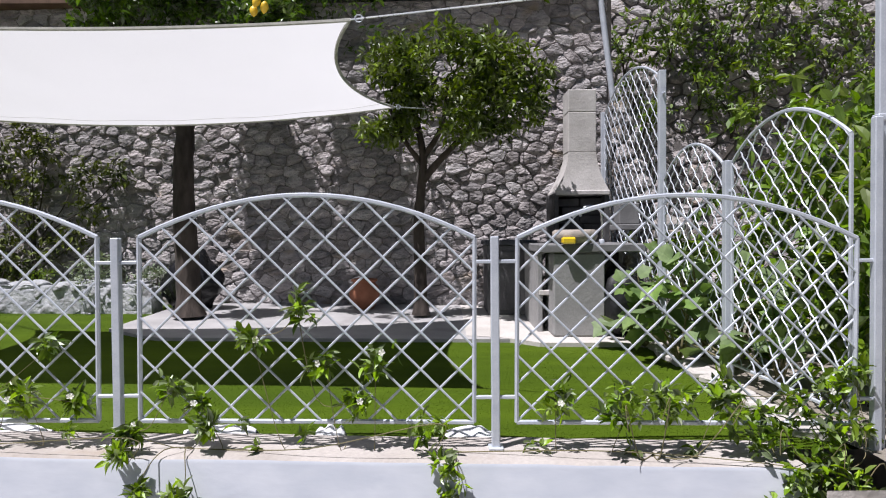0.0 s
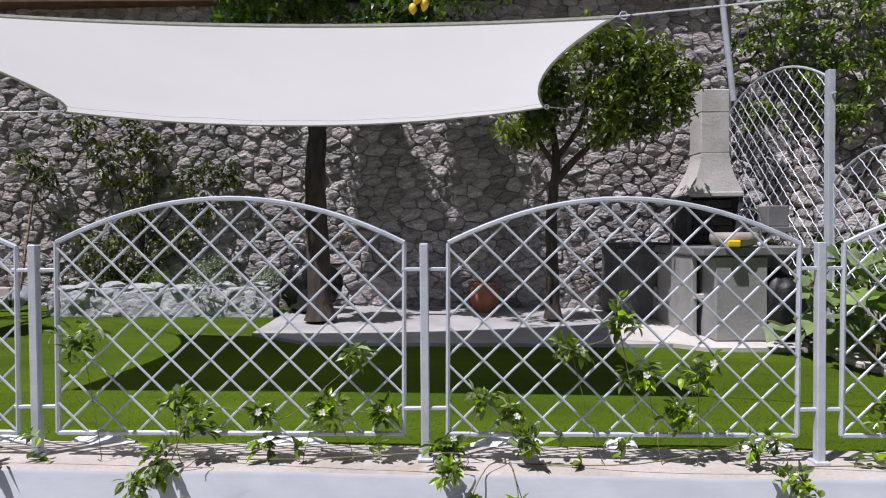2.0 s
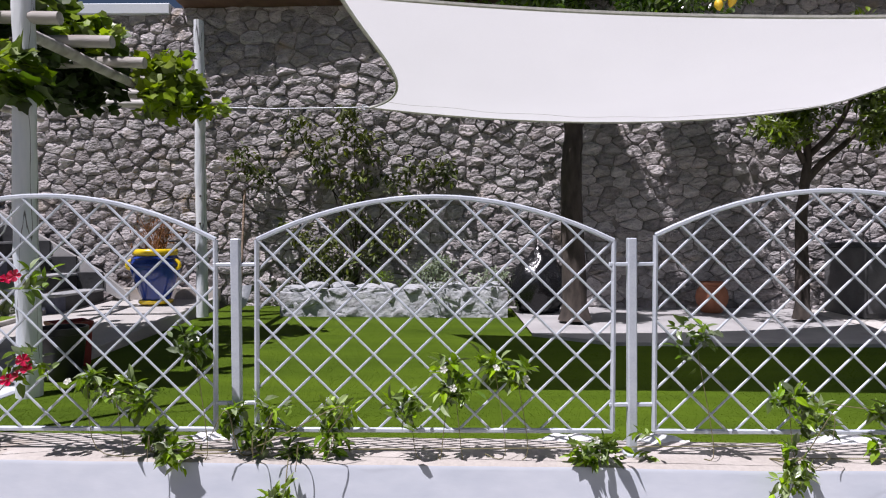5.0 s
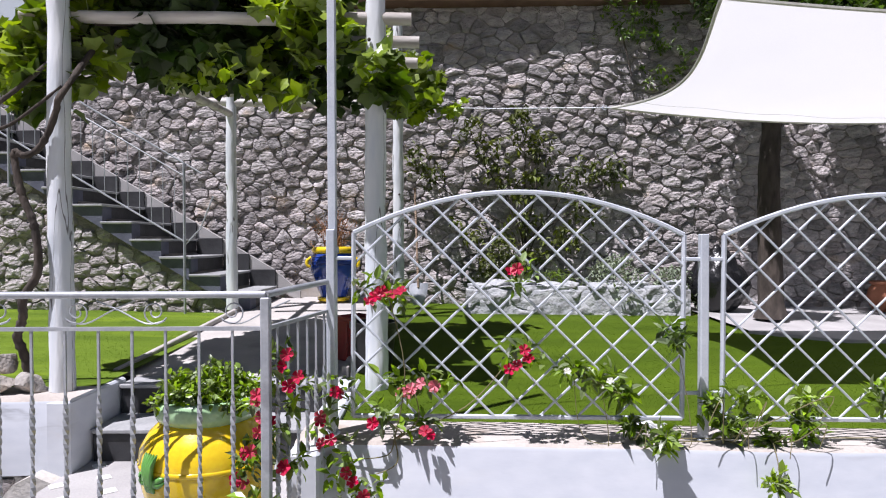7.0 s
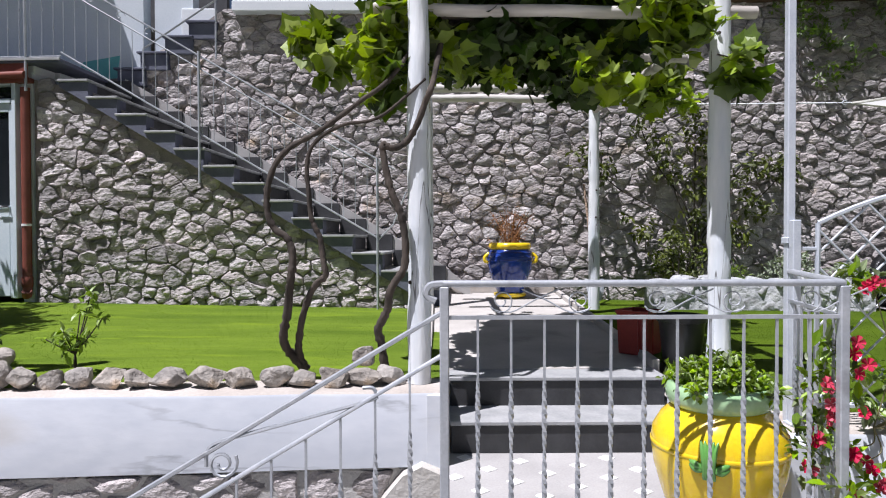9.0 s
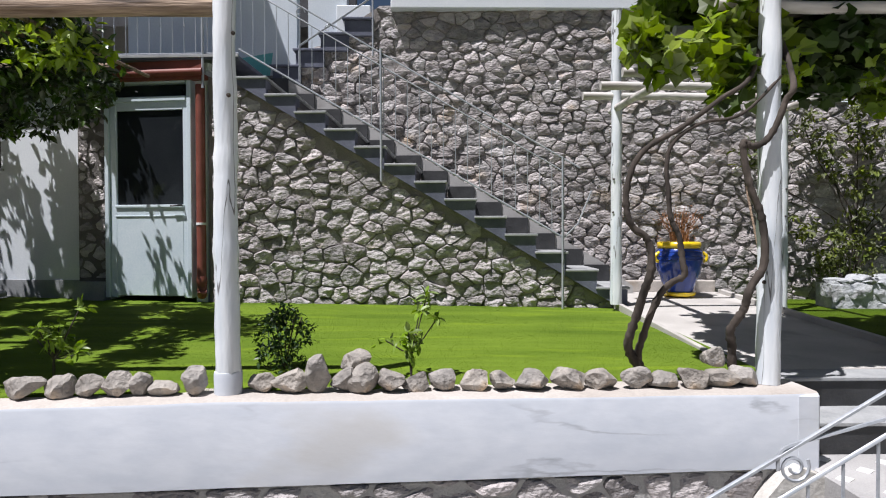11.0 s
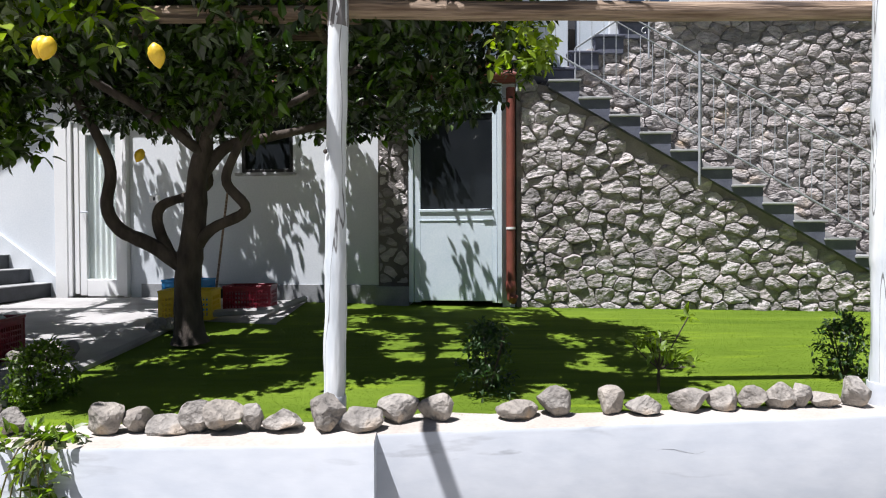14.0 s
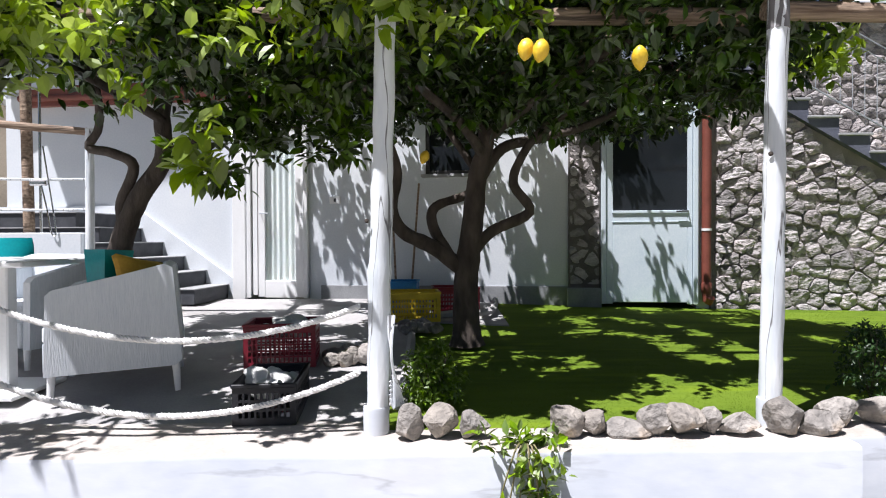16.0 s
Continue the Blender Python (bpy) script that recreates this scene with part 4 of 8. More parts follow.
g.box((-0.85, 7.67, 3.62), (5.6, 0.62, 0.07), 0.01)
mesh("trim_ledge", g, TREAD, kind="structure", label="unseen projecting stone ledge that shades the wall's top", category="ledge")
# assumed slab out of view, added for its shade on the blue wall
g = Geo()
g.box((-16.6, 7.75, 4.7), (8.6, 1.3, 0.14), 0.01)
mesh("ceiling_upper", g, BLUEWALL, kind="structure", label="unseen roof slab added to shade the upper house", category="roof")
TEALPAINT = surf("teal wall paint", (0.10, 0.36, 0.36), (0.16, 0.44, 0.43), 3, 0.7, 0.05)
g = Geo()
g.prism([(-12.45, 2.62), (-11.9, 2.62), (-11.85, 2.98), (-12.3, 2.9)], 7.992, 7.998)
g.prism([(-13.4, 2.62), (-12.7, 2.62), (-12.75, 2.82), (-13.4, 2.86)], 7.992, 7.998)
mesh("trim_paint", g, TEALPAINT, kind="structure", label="patch of teal paint low on the blue wall", category="paint")
INSET = surf("white inset tile", (0.66, 0.66, 0.65), (0.74, 0.74, 0.73), 6, 0.5, 0.05)
landing_floor = bpy.data.objects["landing"]
inset = Geo().box((0, 0, 0), (0.066, 0.066, 0.008), 0.002, Matrix.Rotation(radians(38), 3, "Z"))
for i in range(-2, 12):
    for j in range(-4, 10):
        x, y = -7.787 + 0.118 * i + 0.181 * j, 3.6 - 0.176 * i + 0.111 * j
        if -7.86 < x < -6.56 and 2.24 < y < 3.62:
            mesh("inset_tile", inset, INSET, landing_floor, at=(x, y, -0.4985))
CRACK = surf("hairline crack", (0.30, 0.30, 0.31), (0.38, 0.38, 0.39), 9, 0.95, 0.0)
for i, (x0, z0, ln) in enumerate(((-12.7, -0.22, 0.75), (-11.6, -0.17, 0.2), (-15.9, -0.2, 0.3), (-16.9, -0.24, 0.5), (-4.0, -0.28, 0.5))):
    fy = (lambda x: front_line(x)) if x0 > -13.4 and x0 < -7 else (lambda x: 2.98 if x < -13.4 else fence_line(x))
    pts = [(k * ln / 14, fy(x0 + k * ln / 14) - fy(x0) + 0.0015, 0.03 * noise.noise((k * 0.35, i * 3.3, 0)) + 0.02 * noise.noise((k * 1.3, i, 4))) for k in range(15)]
    mesh("plaster_crack", Geo().tube(pts, [0.0004 + 0.0022 * max(0.0, noise.noise((k * 0.9, i, 9))) for k in range(15)], 4), CRACK, kind="structure", label="hairline crack in the white plaster", category="crack", at=(x0, fy(x0), z0))


# ---- steel fence ----
def arch(x, w, side, rise):
    return side + rise * (1 - (2 * x / w) ** 2)


PANEL_PARTS = {}


def fence_panel(fence, at, w, side, rise, pitch=0.167, rz=0.0, ry=0.0, twist=False):
    """An arched frame with a lattice of diagonal bars; its base is the middle of the bottom rail."""
    key = (round(w, 3), side, rise)
    if key not in PANEL_PARTS:
        g = Geo()
        g.tube([(-w / 2, 0, 0), (w / 2, 0, 0)], 0.0108, 6)
        g.tube([(-w / 2, 0, 0), (-w / 2, 0, side)], 0.0108, 6)
        g.tube([(w / 2, 0, 0), (w / 2, 0, side)], 0.0108, 6)
        g.tube([(-w / 2 + w * i / 18, 0, arch(-w / 2 + w * i / 18, w, side, rise)) for i in range(19)], 0.0108, 6)
        frame_ob = mesh("panel_frame", g, STEEL, fence, "arched steel panel frame", 45)
        bars = []
        for sg in (1, -1):
            c = -0.07 - 26 * pitch
            while c < w:
                run = []
                for i in range(301):
                    z = (side + rise) * i / 300
                    x = sg * (z / 0.98 + c)
                    if abs(x) < w / 2 and z < arch(x, w, side, rise):
                        run.append((x, z))
                if len(run) > 8:
                    (xa, za), (xb, zb) = run[0], run[-1]
                    path, k = [(xa, 0.004 * sg, za), (xb, 0.004 * sg, zb)], int((zb - za) / 0.014)
                    if twist:
                        path = [(xa + (xb - xa) * i / k + 0.0032 * math.cos(i * 1.25), 0.004 * sg + 0.0032 * math.sin(i * 1.25), za + (zb - za) * i / k) for i in range(k + 1)]
                    bars.append(mesh("lattice_bar", Geo().tube(path, 0.0046 if twist else 0.0054, 5 if twist else 6), STEEL, frame_ob, smooth=45).data)
                c += pitch
        PANEL_PARTS[key] = (frame_ob.data, bars)
    else:
        frame_ob = new("panel_frame", PANEL_PARTS[key][0])
        frame_ob.parent = fence
        tagged(frame_ob, "arched steel panel frame")
        for d in PANEL_PARTS[key][1]:
            new("lattice_bar", d).parent = frame_ob
    frame_ob.matrix_basis = pose(*at, 0, ry, rz)
    return frame_ob


def fence_post(fence, at, top, size, brackets, along="x", lo=-0.095, hi=0.095):
    p = mesh("fence_post", Geo().box((0, 0, top / 2), (size, size, top), 0.004), STEEL, fence, "square steel post", at=at)
    mesh("base_plate", Geo().box((0, 0, 0.006), (size + 0.028, size + 0.028, 0.012), 0.003), STEEL, p)
    for zz in brackets:
        c, s = ((lo + hi) / 2, 0, zz), (hi - lo, 0.016, 0.016)
        if along == "y":
            c, s = (c[1], c[0], c[2]), (s[1], s[0], s[2])
        mesh("bracket", Geo().box(c, s, 0.003), STEEL, p)


POSTS = [(1.90, 2.772), (0.227, 2.79), (-1.451, 2.805), (-3.121, 2.826), (-4.77, 2.843), (-6.38, 2.86)]
fence = thing("garden_fence", (0, 0, 0), "pale grey steel lattice fence with arched panels on the wall", "fence")
for i, ((xa, ya), (xb, yb)) in enumerate(zip(POSTS, POSTS[1:])):
    w = 1.487 if i < 4 else round(xa - xb - 0.184, 3)
    fence_panel(fence, ((xa + xb) / 2, (ya + yb) / 2, -0.0655 - 0.0095 * ((xa + xb) / 2 + 1.45)), w, 0.818 if i < 3 else 0.795, 0.188 if i < 3 else 0.18, rz=-0.6, ry=0.54, pitch=0.169 if i < 4 else 0.1645)
for i, (x, y) in enumerate(POSTS):
    z0 = wall_top(x)
    top = 0.75 - 0.0045 * (x + 1.45) if i not in (0, 5) else (1.25 if i == 0 else 0.79)
    fence_post(fence, (x, y, z0), top - z0, 0.037, (0.64 - 0.005 * (x + 1.45) - z0, 0.046 - 0.0095 * (x + 1.45) - z0), "x", -0.095 if i != 5 else 0, 0.095 if i != 0 else 0)
for x, y, foot in ((1.935, 2.80, 1.25), (-6.38, 2.905, 0.7)):
    pl = thing("steel_pole", (x, y, wall_top(x)), "tall pale grey steel pole beside the fence post", "pole")
    mesh("tube", Geo().box((0, 0, 1.5), (0.036, 0.036, 3.0), 0.004), STEEL, pl)
    mesh("collar", Geo().box((0, 0, foot - wall_top(x)), (0.05, 0.05, 0.03), 0.004), STEEL, pl)

side_fence = thing("side_fence", (0, 0, 0), "pale grey steel lattice fence stepping up beside the lawn", "fence")
side_posts = [(2.84, 1.22), (4.15, 1.22), (5.40, 2.13), (7.35, 2.15)]
for (ya, _), (yb, _), side, rise in zip(side_posts, side_posts[1:], (1.2, 1.2, 2.1), (0.21, 0.21, 0.26)):
    fence_panel(side_fence, (1.87, (ya + yb) / 2, -0.1), yb - ya - 0.12, side + 0.1, rise, rz=90, twist=True)
for y, top in side_posts[1:]:
    fence_post(side_fence, (1.87, y, -0.2), top + 0.2, 0.058, (top, 0.3), "y", -0.075, 0.075)

# ---- landing railing ----
lr = thing("landing_railing", (-7.2, 2.32, -0.5), "grey forged railing with twisted balusters and scrolls", "railing")


def lr_bar(name, path, r, n=6, lab=""):
    return mesh(name, Geo().tube(path, r, n), IRON, lr, lab, 60)


def twisted(name, x, y, z0, z1):
    """A square bar with a twisted stretch."""
    path_n = 60
    g = Geo()
    vs = []
    for i in range(path_n + 1):
        t = i / path_n
        turned = min(max((t - 0.24) / 0.54, 0), 1)
        a = turned * math.pi * 7
        r = 0.0044 + 0.0036 * abs(math.sin(turned * math.pi * 2)) ** 0.8
        for j in range(4):
            b = a + math.pi / 4 + j * math.pi / 2
            vs.append((x + r * 1.3 * math.cos(b), y + r * 1.3 * math.sin(b), z1 + (z0 - z1) * t))
    fs = [(i * 4 + j, i * 4 + (j + 1) % 4, (i + 1) * 4 + (j + 1) % 4, (i + 1) * 4 + j) for i in range(path_n) for j in range(4)]
    g.add(vs, fs)
    mesh(name, g, IRON, lr, smooth=30)


XL, XR, TOP = -0.71, 0.685, 1.055
lr_bar("handrail", smoothpath([(XL - 0.03, 0, TOP - 0.06), (XL - 0.062, 0, TOP - 0.04), (XL - 0.05, 0, TOP - 0.006), (XL, 0, TOP)]) + [(XR, 0, TOP)], 0.0125)
lr_bar("lower_rail", [(XL, 0, TOP - 0.118), (XR, 0, TOP - 0.118)], 0.0095, 4)
lr_bar("handrail", [(XR, 0, TOP), (XR + 0.13, 0.58, TOP + 0.01)], 0.0125)
lr_bar("lower_rail", [(XR, 0, TOP - 0.118), (XR + 0.13, 0.58, TOP - 0.118)], 0.0095, 4)
for x in (XL, XR):
    mesh("post", Geo().box((x, 0, 0.52), (0.033, 0.033, 1.05), 0.004), IRON, lr)
n_bal = 12
for i in range(1, n_bal):
    twisted("baluster", XL + (XR - XL) * i / n_bal, 0, 0.02, TOP - 0.12)
for i in range(1, 7):
    twisted("baluster", XR + 0.13 * i / 7, 0.58 * i / 7, 0.02, TOP - 0.12)


def spiral(cx, cz, r, turns, start, sg=1):
    n = int(turns * 14)
    return [(cx + sg * r * (1 - 0.75 * k / n) * math.cos(start + k * 2 * math.pi / 14), 0, cz + r * (1 - 0.75 * k / n) * math.sin(start + k * 2 * math.pi / 14)) for k in range(n + 1)]


for i in range(5):
    x = XL + 0.2 + 0.27 * i
    sg = 1 if i % 2 == 0 else -1
    lr_bar("scroll", spiral(x, TOP - 0.06, 0.045, 1.5, 3.6, sg), 0.0029, 5)
    lr_bar("scroll_bar", smoothpath([(x - sg * 0.035, 0, TOP - 0.09), (x + sg * 0.03, 0, TOP - 0.1), (x + sg * 0.12, 0, TOP - 0.055), (x + sg * 0.2, 0, TOP - 0.02)]), 0.0029, 5)
# sloping part down the outer stair
SL = 0.594
lr_bar("sloping_handrail", [(XL, 0, TOP - 0.095), (XL - 1.6, 0, TOP - 0.095 - 1.6 * SL)], 0.009)
lr_bar("sloping_rail", [(XL, 0, TOP - 0.245), (XL - 1.6, 0, TOP - 0.245 - 1.6 * SL)], 0.0085, 6)
for i in range(1, 12):
    x = XL - 0.121 * i
    twisted("baluster", x, 0, TOP - 1.06 - 0.121 * i * SL, TOP - 0.245 - 0.121 * i * SL)
cx, cz = -8.685 + 7.2, -0.07 + 0.5
lr_bar("scroll", spiral(cx, cz, 0.055, 1.6, 2.6, -1), 0.006, 5)
lr_bar("scroll_bar", smoothpath([(cx - 0.055, 0, cz - 0.01), (cx - 0.052, 0, cz + 0.04), (cx - 0.015, 0, cz + 0.075), (cx + 0.15, 0, cz + 0.12), (cx + 0.5, 0, cz + 0.215), (cx + 0.535, 0, cz + 0.235), (cx + 0.525, 0, cz + 0.262), (cx + 0.49, 0, cz + 0.262)]), 0.007, 5)

# ---- shade sail ----
FL, FR, BL, BR = Vector((-4.426, 3.452, 2.013)), Vector((-0.484, 3.386, 1.898)), Vector((-4.486, 5.38, 1.834)), Vector((-0.436, 5.887, 1.941))


def sail_edge(a, b, t, bow, sway):
    """A point on a hollow-cut edge from a to b."""
    k = 4 * t * (1 - t)
    return a.lerp(b, t) + Vector(bow) * k + Vector(sway) * k * (1 - 2 * t)


def sail_at(u, v):
    front = sail_edge(FL, FR, u, (0, 0.04, -0.06), (0, 0, 0))
    back = sail_edge(BL, BR, u, (0, -0.23, -0.18), (0, 0, 0.008))
    near = sail_edge(FL, BL, v, (0.239, 0, -0.068), (-0.119, 0, 0))
    far = sail_edge(FR, BR, v, (-0.207, 0, -0.07), (-0.096, 0, 0))
    flat = FL * (1 - u) * (1 - v) + FR * u * (1 - v) + BL * (1 - u) * v + BR * u * v
    p = front * (1 - v) + back * v + near * (1 - u) + far * u - flat
    p.z += 0.006 * noise.noise((u * 7, v * 5, 0)) * math.sin(math.pi * u) * math.sin(math.pi * v)
    return p


ss = thing("shade_sail", (-2.4, 4.7, 1.9), "white four-cornered shade sail stretched over the lawn", "shade sail")
off = Vector((-2.4, 4.7, 1.9))
mesh("cloth", Geo().sheet(lambda u, v: sail_at(u, v) - off, 48, 32), SAIL, ss, smooth=180)
edge = [(i / 40, 0) for i in range(40)] + [(1, i / 30) for i in range(30)] + [(1 - i / 40, 1) for i in range(40)] + [(0, 1 - i / 30) for i in range(31)]
mesh("hem", Geo().tube([sail_at(*e) - off + Vector((0, 0, -0.002)) for e in edge], 0.011, 5), HEM, ss, "grey-green webbing hem", 60)
mesh("seam", Geo().tube([sail_at(i / 40, 0.86 + 0.012 * math.sin(i * 0.9)) - off + Vector((0, 0, -0.006)) for i in range(41)], 0.0012, 4), HEM, ss)
for c, d in ((FL, (-6.385, 2.83, 2.25)), (FR, (1.935, 2.80, 1.97)), (BL, (-6.33, 6.6, 2.1)), (BR, (0.9, 7.5, 2.2))):
    d = Vector(d)
    mesh("rope", Geo().tube([c - off, (c + d) / 2 - off - Vector((0, 0, 0.015)), d - off], 0.0055, 5), WHITEWOOD, ss, "thin white rope", 60)
    mesh("corner_ring", Geo().tube([c - off + (d - c).normalized() * 0.05 + Vector((0.02 * math.cos(a), 0, 0.02 * math.sin(a))) for a in [k * 0.7 for k in range(10)]], 0.004, 5), STEEL, ss)


# ---- pergolas ----
GREYTOP = surf("bare weathered timber", (0.12, 0.115, 0.12), (0.24, 0.23, 0.23), 9, 0.85, 0.5, fine=35, stretch=(1, 1, 0.16), split=0.012)


def round_post(at, h, r, label, group, collar=False, mat=None, seed=0, knots=2, bare=0.0, lean=0.0):
    p = thing("pergola_post", at, label, "post", group)
    rs = random.Random(seed)
    path, rad = [], []
    for i in range(57):
        t = i / 56
        path.append((lean * h * t + 0.011 * noise.noise((t * 4.5, seed * 3.7, 0)) - 0.011 * noise.noise((0, seed * 3.7, 0)) + 0.003 * noise.noise((t * 17, seed, 3)), 0.013 * noise.noise((t * 4.5, seed * 3.7, 9)), h * t))
        swell = sum(0.2 * math.exp(-((h * t - q) / 0.028) ** 2) for q in (0.29 * h, 0.47 * h))
        rad.append(r * (1.04 - 0.16 * t + 0.07 * noise.noise((t * 11, seed, 4)) + 0.035 * noise.noise((t * 40, seed, 7)) + 0.5 * swell))
    mesh("timber", Geo().tube(path, rad, 20, 0.1), mat or WHITEWOOD, p, smooth=60)
    for k in range(knots):
        t = rs.uniform(0.15, 0.85)
        a = rs.uniform(-2.6, -0.5)
        kn = mesh("knot", Geo().lathe([(0.001, 0), (0.012, 0.0), (0.009, 0.008), (0.001, 0.01)], 8), BARK, p, smooth=60)
        kn.matrix_basis = Matrix.Translation((r * math.cos(a), r * math.sin(a), h * t)) @ Vector((math.cos(a), math.sin(a), 0)).to_track_quat("Z", "Y").to_matrix().to_4x4()
    if bare:
        mesh("bare_top", Geo().tube([Vector(q) for q in path if q[2] > bare], [a * 1.03 for q, a in zip(path, rad) if q[2] > bare], 20, 0.13), GREYTOP, p, "bare grey weathered top", 60)
    if collar:
        mesh("collar", Geo().lathe([(r * 1.16, 0), (r * 1.18, 0.12), (r * 1.14, 0.13), (r * 1.0, 0.132)], 16), PLASTER, p, "white plaster collar", 60)
    return p


round_post((-6.28, 3.83, -0.16), 3.0, 0.063, "whitewashed round timber post of the vine pergola", "vine pergola posts", seed=1)
round_post((-8.04, 3.69, -0.1), 3.0, 0.063, "whitewashed round timber post of the vine pergola", "vine pergola posts", seed=2)
round_post((-6.33, 6.62, -0.02), 2.99, 0.055, "slender whitewashed timber post of the vine pergola", "vine pergola posts", seed=3)
round_post((-8.04, 6.62, 0.03), 2.98, 0.055, "slender whitewashed timber post of the vine pergola", "vine pergola posts", seed=4)
round_post((-10.963, 3.44, -0.09), 2.6, 0.06, "whitewashed round timber post on the garden wall", "garden pergola posts", True, seed=5)
round_post((-13.688, 3.31, -0.1), 2.6, 0.05, "whitewashed round timber post on the garden wall", "garden pergola posts", True, seed=6, bare=1.83, lean=0.0145)
round_post((-15.537, 3.27, -0.11), 2.6, 0.051, "whitewashed round timber post on the terrace wall", "garden pergola posts", True, seed=7, lean=0.028)
round_post((-17.5, 3.27, -0.11), 2.6, 0.058, "whitewashed round timber post on the terrace wall", "garden pergola posts", True, seed=8)


def pole(a, b, r, mat, label, group, r2=None, name="pergola_beam"):
    a, b = Vector(a), Vector(b)
    path, rad = [], []
    for i in range(13):
        t = i / 12
        path.append(Vector((0, 0.012 * noise.noise((t * 4, a.x, a.y)), 0.014 * noise.noise((t * 4, a.y, 7)))) + (b - a) * t)
        rad.append((r + ((r2 or r) - r) * t) * (1 + 0.07 * noise.noise((t * 8, a.x, 3))))
    return mesh(name, Geo().tube(path, rad, 10), mat, None, label, 60, "beam", "", group, tuple(a))


LOGX = surf("whitewashed rails", (0.40, 0.38, 0.35), (0.62, 0.60, 0.565), 9, 0.8, 0.5, fine=35, c=(0.27, 0.24, 0.21), c_scale=5, c_at=0.54, stretch=(0.16, 1, 1))
pole((-6.3, 3.88, 1.965), (-6.33, 6.8, 2.02), 0.036, LOGX, "whitewashed timber side beam of the vine pergola", "vine pergola beams")
pole((-8.02, 3.74, 1.965), (-8.04, 6.8, 2.03), 0.036, LOGX, "whitewashed timber side beam of the vine pergola", "vine pergola beams")
for k, (y, ext, z) in enumerate(((3.78, 0.26, 2.03), (4.3, 0.29, 2.05), (4.82, 0.26, 2.06), (5.55, 0.1, 2.11), (6.1, -0.1, 2.13), (6.62, 0.22, 2.15))):
    pole((-8.3 - 0.04 * (k % 3), y, z), (-6.33 + ext, y + 0.05, z), 0.037 if k == 0 else 0.04, LOGX, "whitewashed timber rail across the vine pergola", "vine pergola rails")
pole((-18.6, 3.75, 1.98), (-13.6, 3.75, 1.97), 0.036, LOG, "weathered brown timber beam of the garden pergola", "garden pergola beams", 0.05)
pole((-13.66, 3.42, 1.885), (-10.95, 3.5, 1.912), 0.047, LOG, "weathered brown timber beam of the garden pergola", "garden pergola beams", 0.05)
for y in (4.2, 5.2, 6.2):
    pole((-18.6, y, 2.3), (-12.9, y, 2.32), 0.04, LOG, "weathered timber rail carrying the lemon branches", "garden pergola beams")
for x, ya, r in ((-17.5, 3.3, 0.04), (-15.55, 3.3, 0.04), (-14.03, 1.85, 0.036), (-12.75, 3.5, 0.018)):
    pole((x, ya, 2.2), (x, 6.6, 2.34), r, LOG, "weathered timber cross rail of the garden pergola", "garden pergola beams")


# ---- trees ----
def tree(name, at, label, limbs, crown, leaf, seed, mat, size, count, group="", fruit=(), bark=None, broad=0.45, droop=0.35, lobes=False, gaps=0.0, shoots=(), knots=0.12):
    """limbs: (points, radius at foot, at tip); crown: (centre, radii, number of sprays, spread, lowest z); all from the tree's foot."""
    t = thing(name, at, label, "tree", group)
    for i, (pts, r0, r1) in enumerate(limbs):
        path = smoothpath(pts, 5)
        k = len(path) - 1
        rad = [(r0 + (r1 - r0) * j / k) * (1 + knots * noise.noise((j * 0.8, i, seed))) for j in range(k + 1)]
        if i == 0:
            rad[0] *= 1.35
            rad[1] *= 1.15
        mesh("trunk" if i == 0 else "limb", Geo().tube(path, rad, 10), bark or BARK, t, smooth=70)
    rng = np.random.default_rng(seed)
    centres = []
    for c, rad, num, spread, low, *own in crown:
        made = 0
        while made < num:
            d = rng.normal(0, 1, 3)
            d /= np.linalg.norm(d)
            p = np.array(c) + d * np.array(rad) * rng.uniform(0.25, 1.0) ** 0.6
            shade_x, shade_y = p[0] + 0.345 * p[2], p[1] + 0.32 * p[2]
            if gaps and noise.noise((shade_x * 2.3, shade_y * 2.3, seed)) < gaps:
                continue
            if p[2] < low + 0.16 * noise.noise((p[0] * 1.3, p[1] * 1.3, seed)) or noise.noise((p[0] * 1.6, p[1] * 1.6, p[2] * 1.6 + seed)) < -0.22:
                continue
            centres.append(p)
            made += 1
        g = leaf_geo(sprays(centres[-num:], count, spread, rng), own[1] if own else size, broad, droop, seed, lobes)
        mesh("crown", g, own[0] if own else mat, t, own[2] if own else leaf)
    for x, y, z, num, spread, big in shoots:
        tips = [(x + rng.normal(0, spread), y + rng.normal(0, spread), z + rng.normal(0, spread * 0.7)) for _ in range(num)]
        mesh("young_growth", leaf_geo(sprays(tips, 7, 0.06, rng), big, broad, droop, seed + num, lobes), YOUNGLIT, t, "bright yellow-green leaves, young growth and sun highlights", kind="stuff")
    g = Geo()
    for c in centres[::3]:
        d = Vector(c)
        s = Vector((d.x * 0.95, d.y * 0.95, d.z + rnd(-0.06, 0.08)))
        g.tube([s, (s + d) / 2 + Vector((rnd(-0.03, 0.03), rnd(-0.03, 0.03), 0.02)), d], [0.006, 0.004, 0.002], 4)
    mesh("twig_tangle", g, bark or BARK, t, kind="stuff")
    for p in fruit:
        g = Geo()
        g.lathe([(0.001, -0.058), (0.008, -0.052), (0.02, -0.04), (0.033, -0.015), (0.035, 0.008), (0.026, 0.032), (0.012, 0.045), (0.003, 0.05)], 14)
        o = mesh("lemon", g, LEMON, t, "ripe yellow lemon", 80)
        o.matrix_basis = pose(*p, rnd(-20, 20), rnd(-20, 20), 0)
    return t


LEMON = surf("lemon peel", (0.72, 0.45, 0.02), (0.80, 0.55, 0.03), 20, 0.45, 0.15, fine=120)

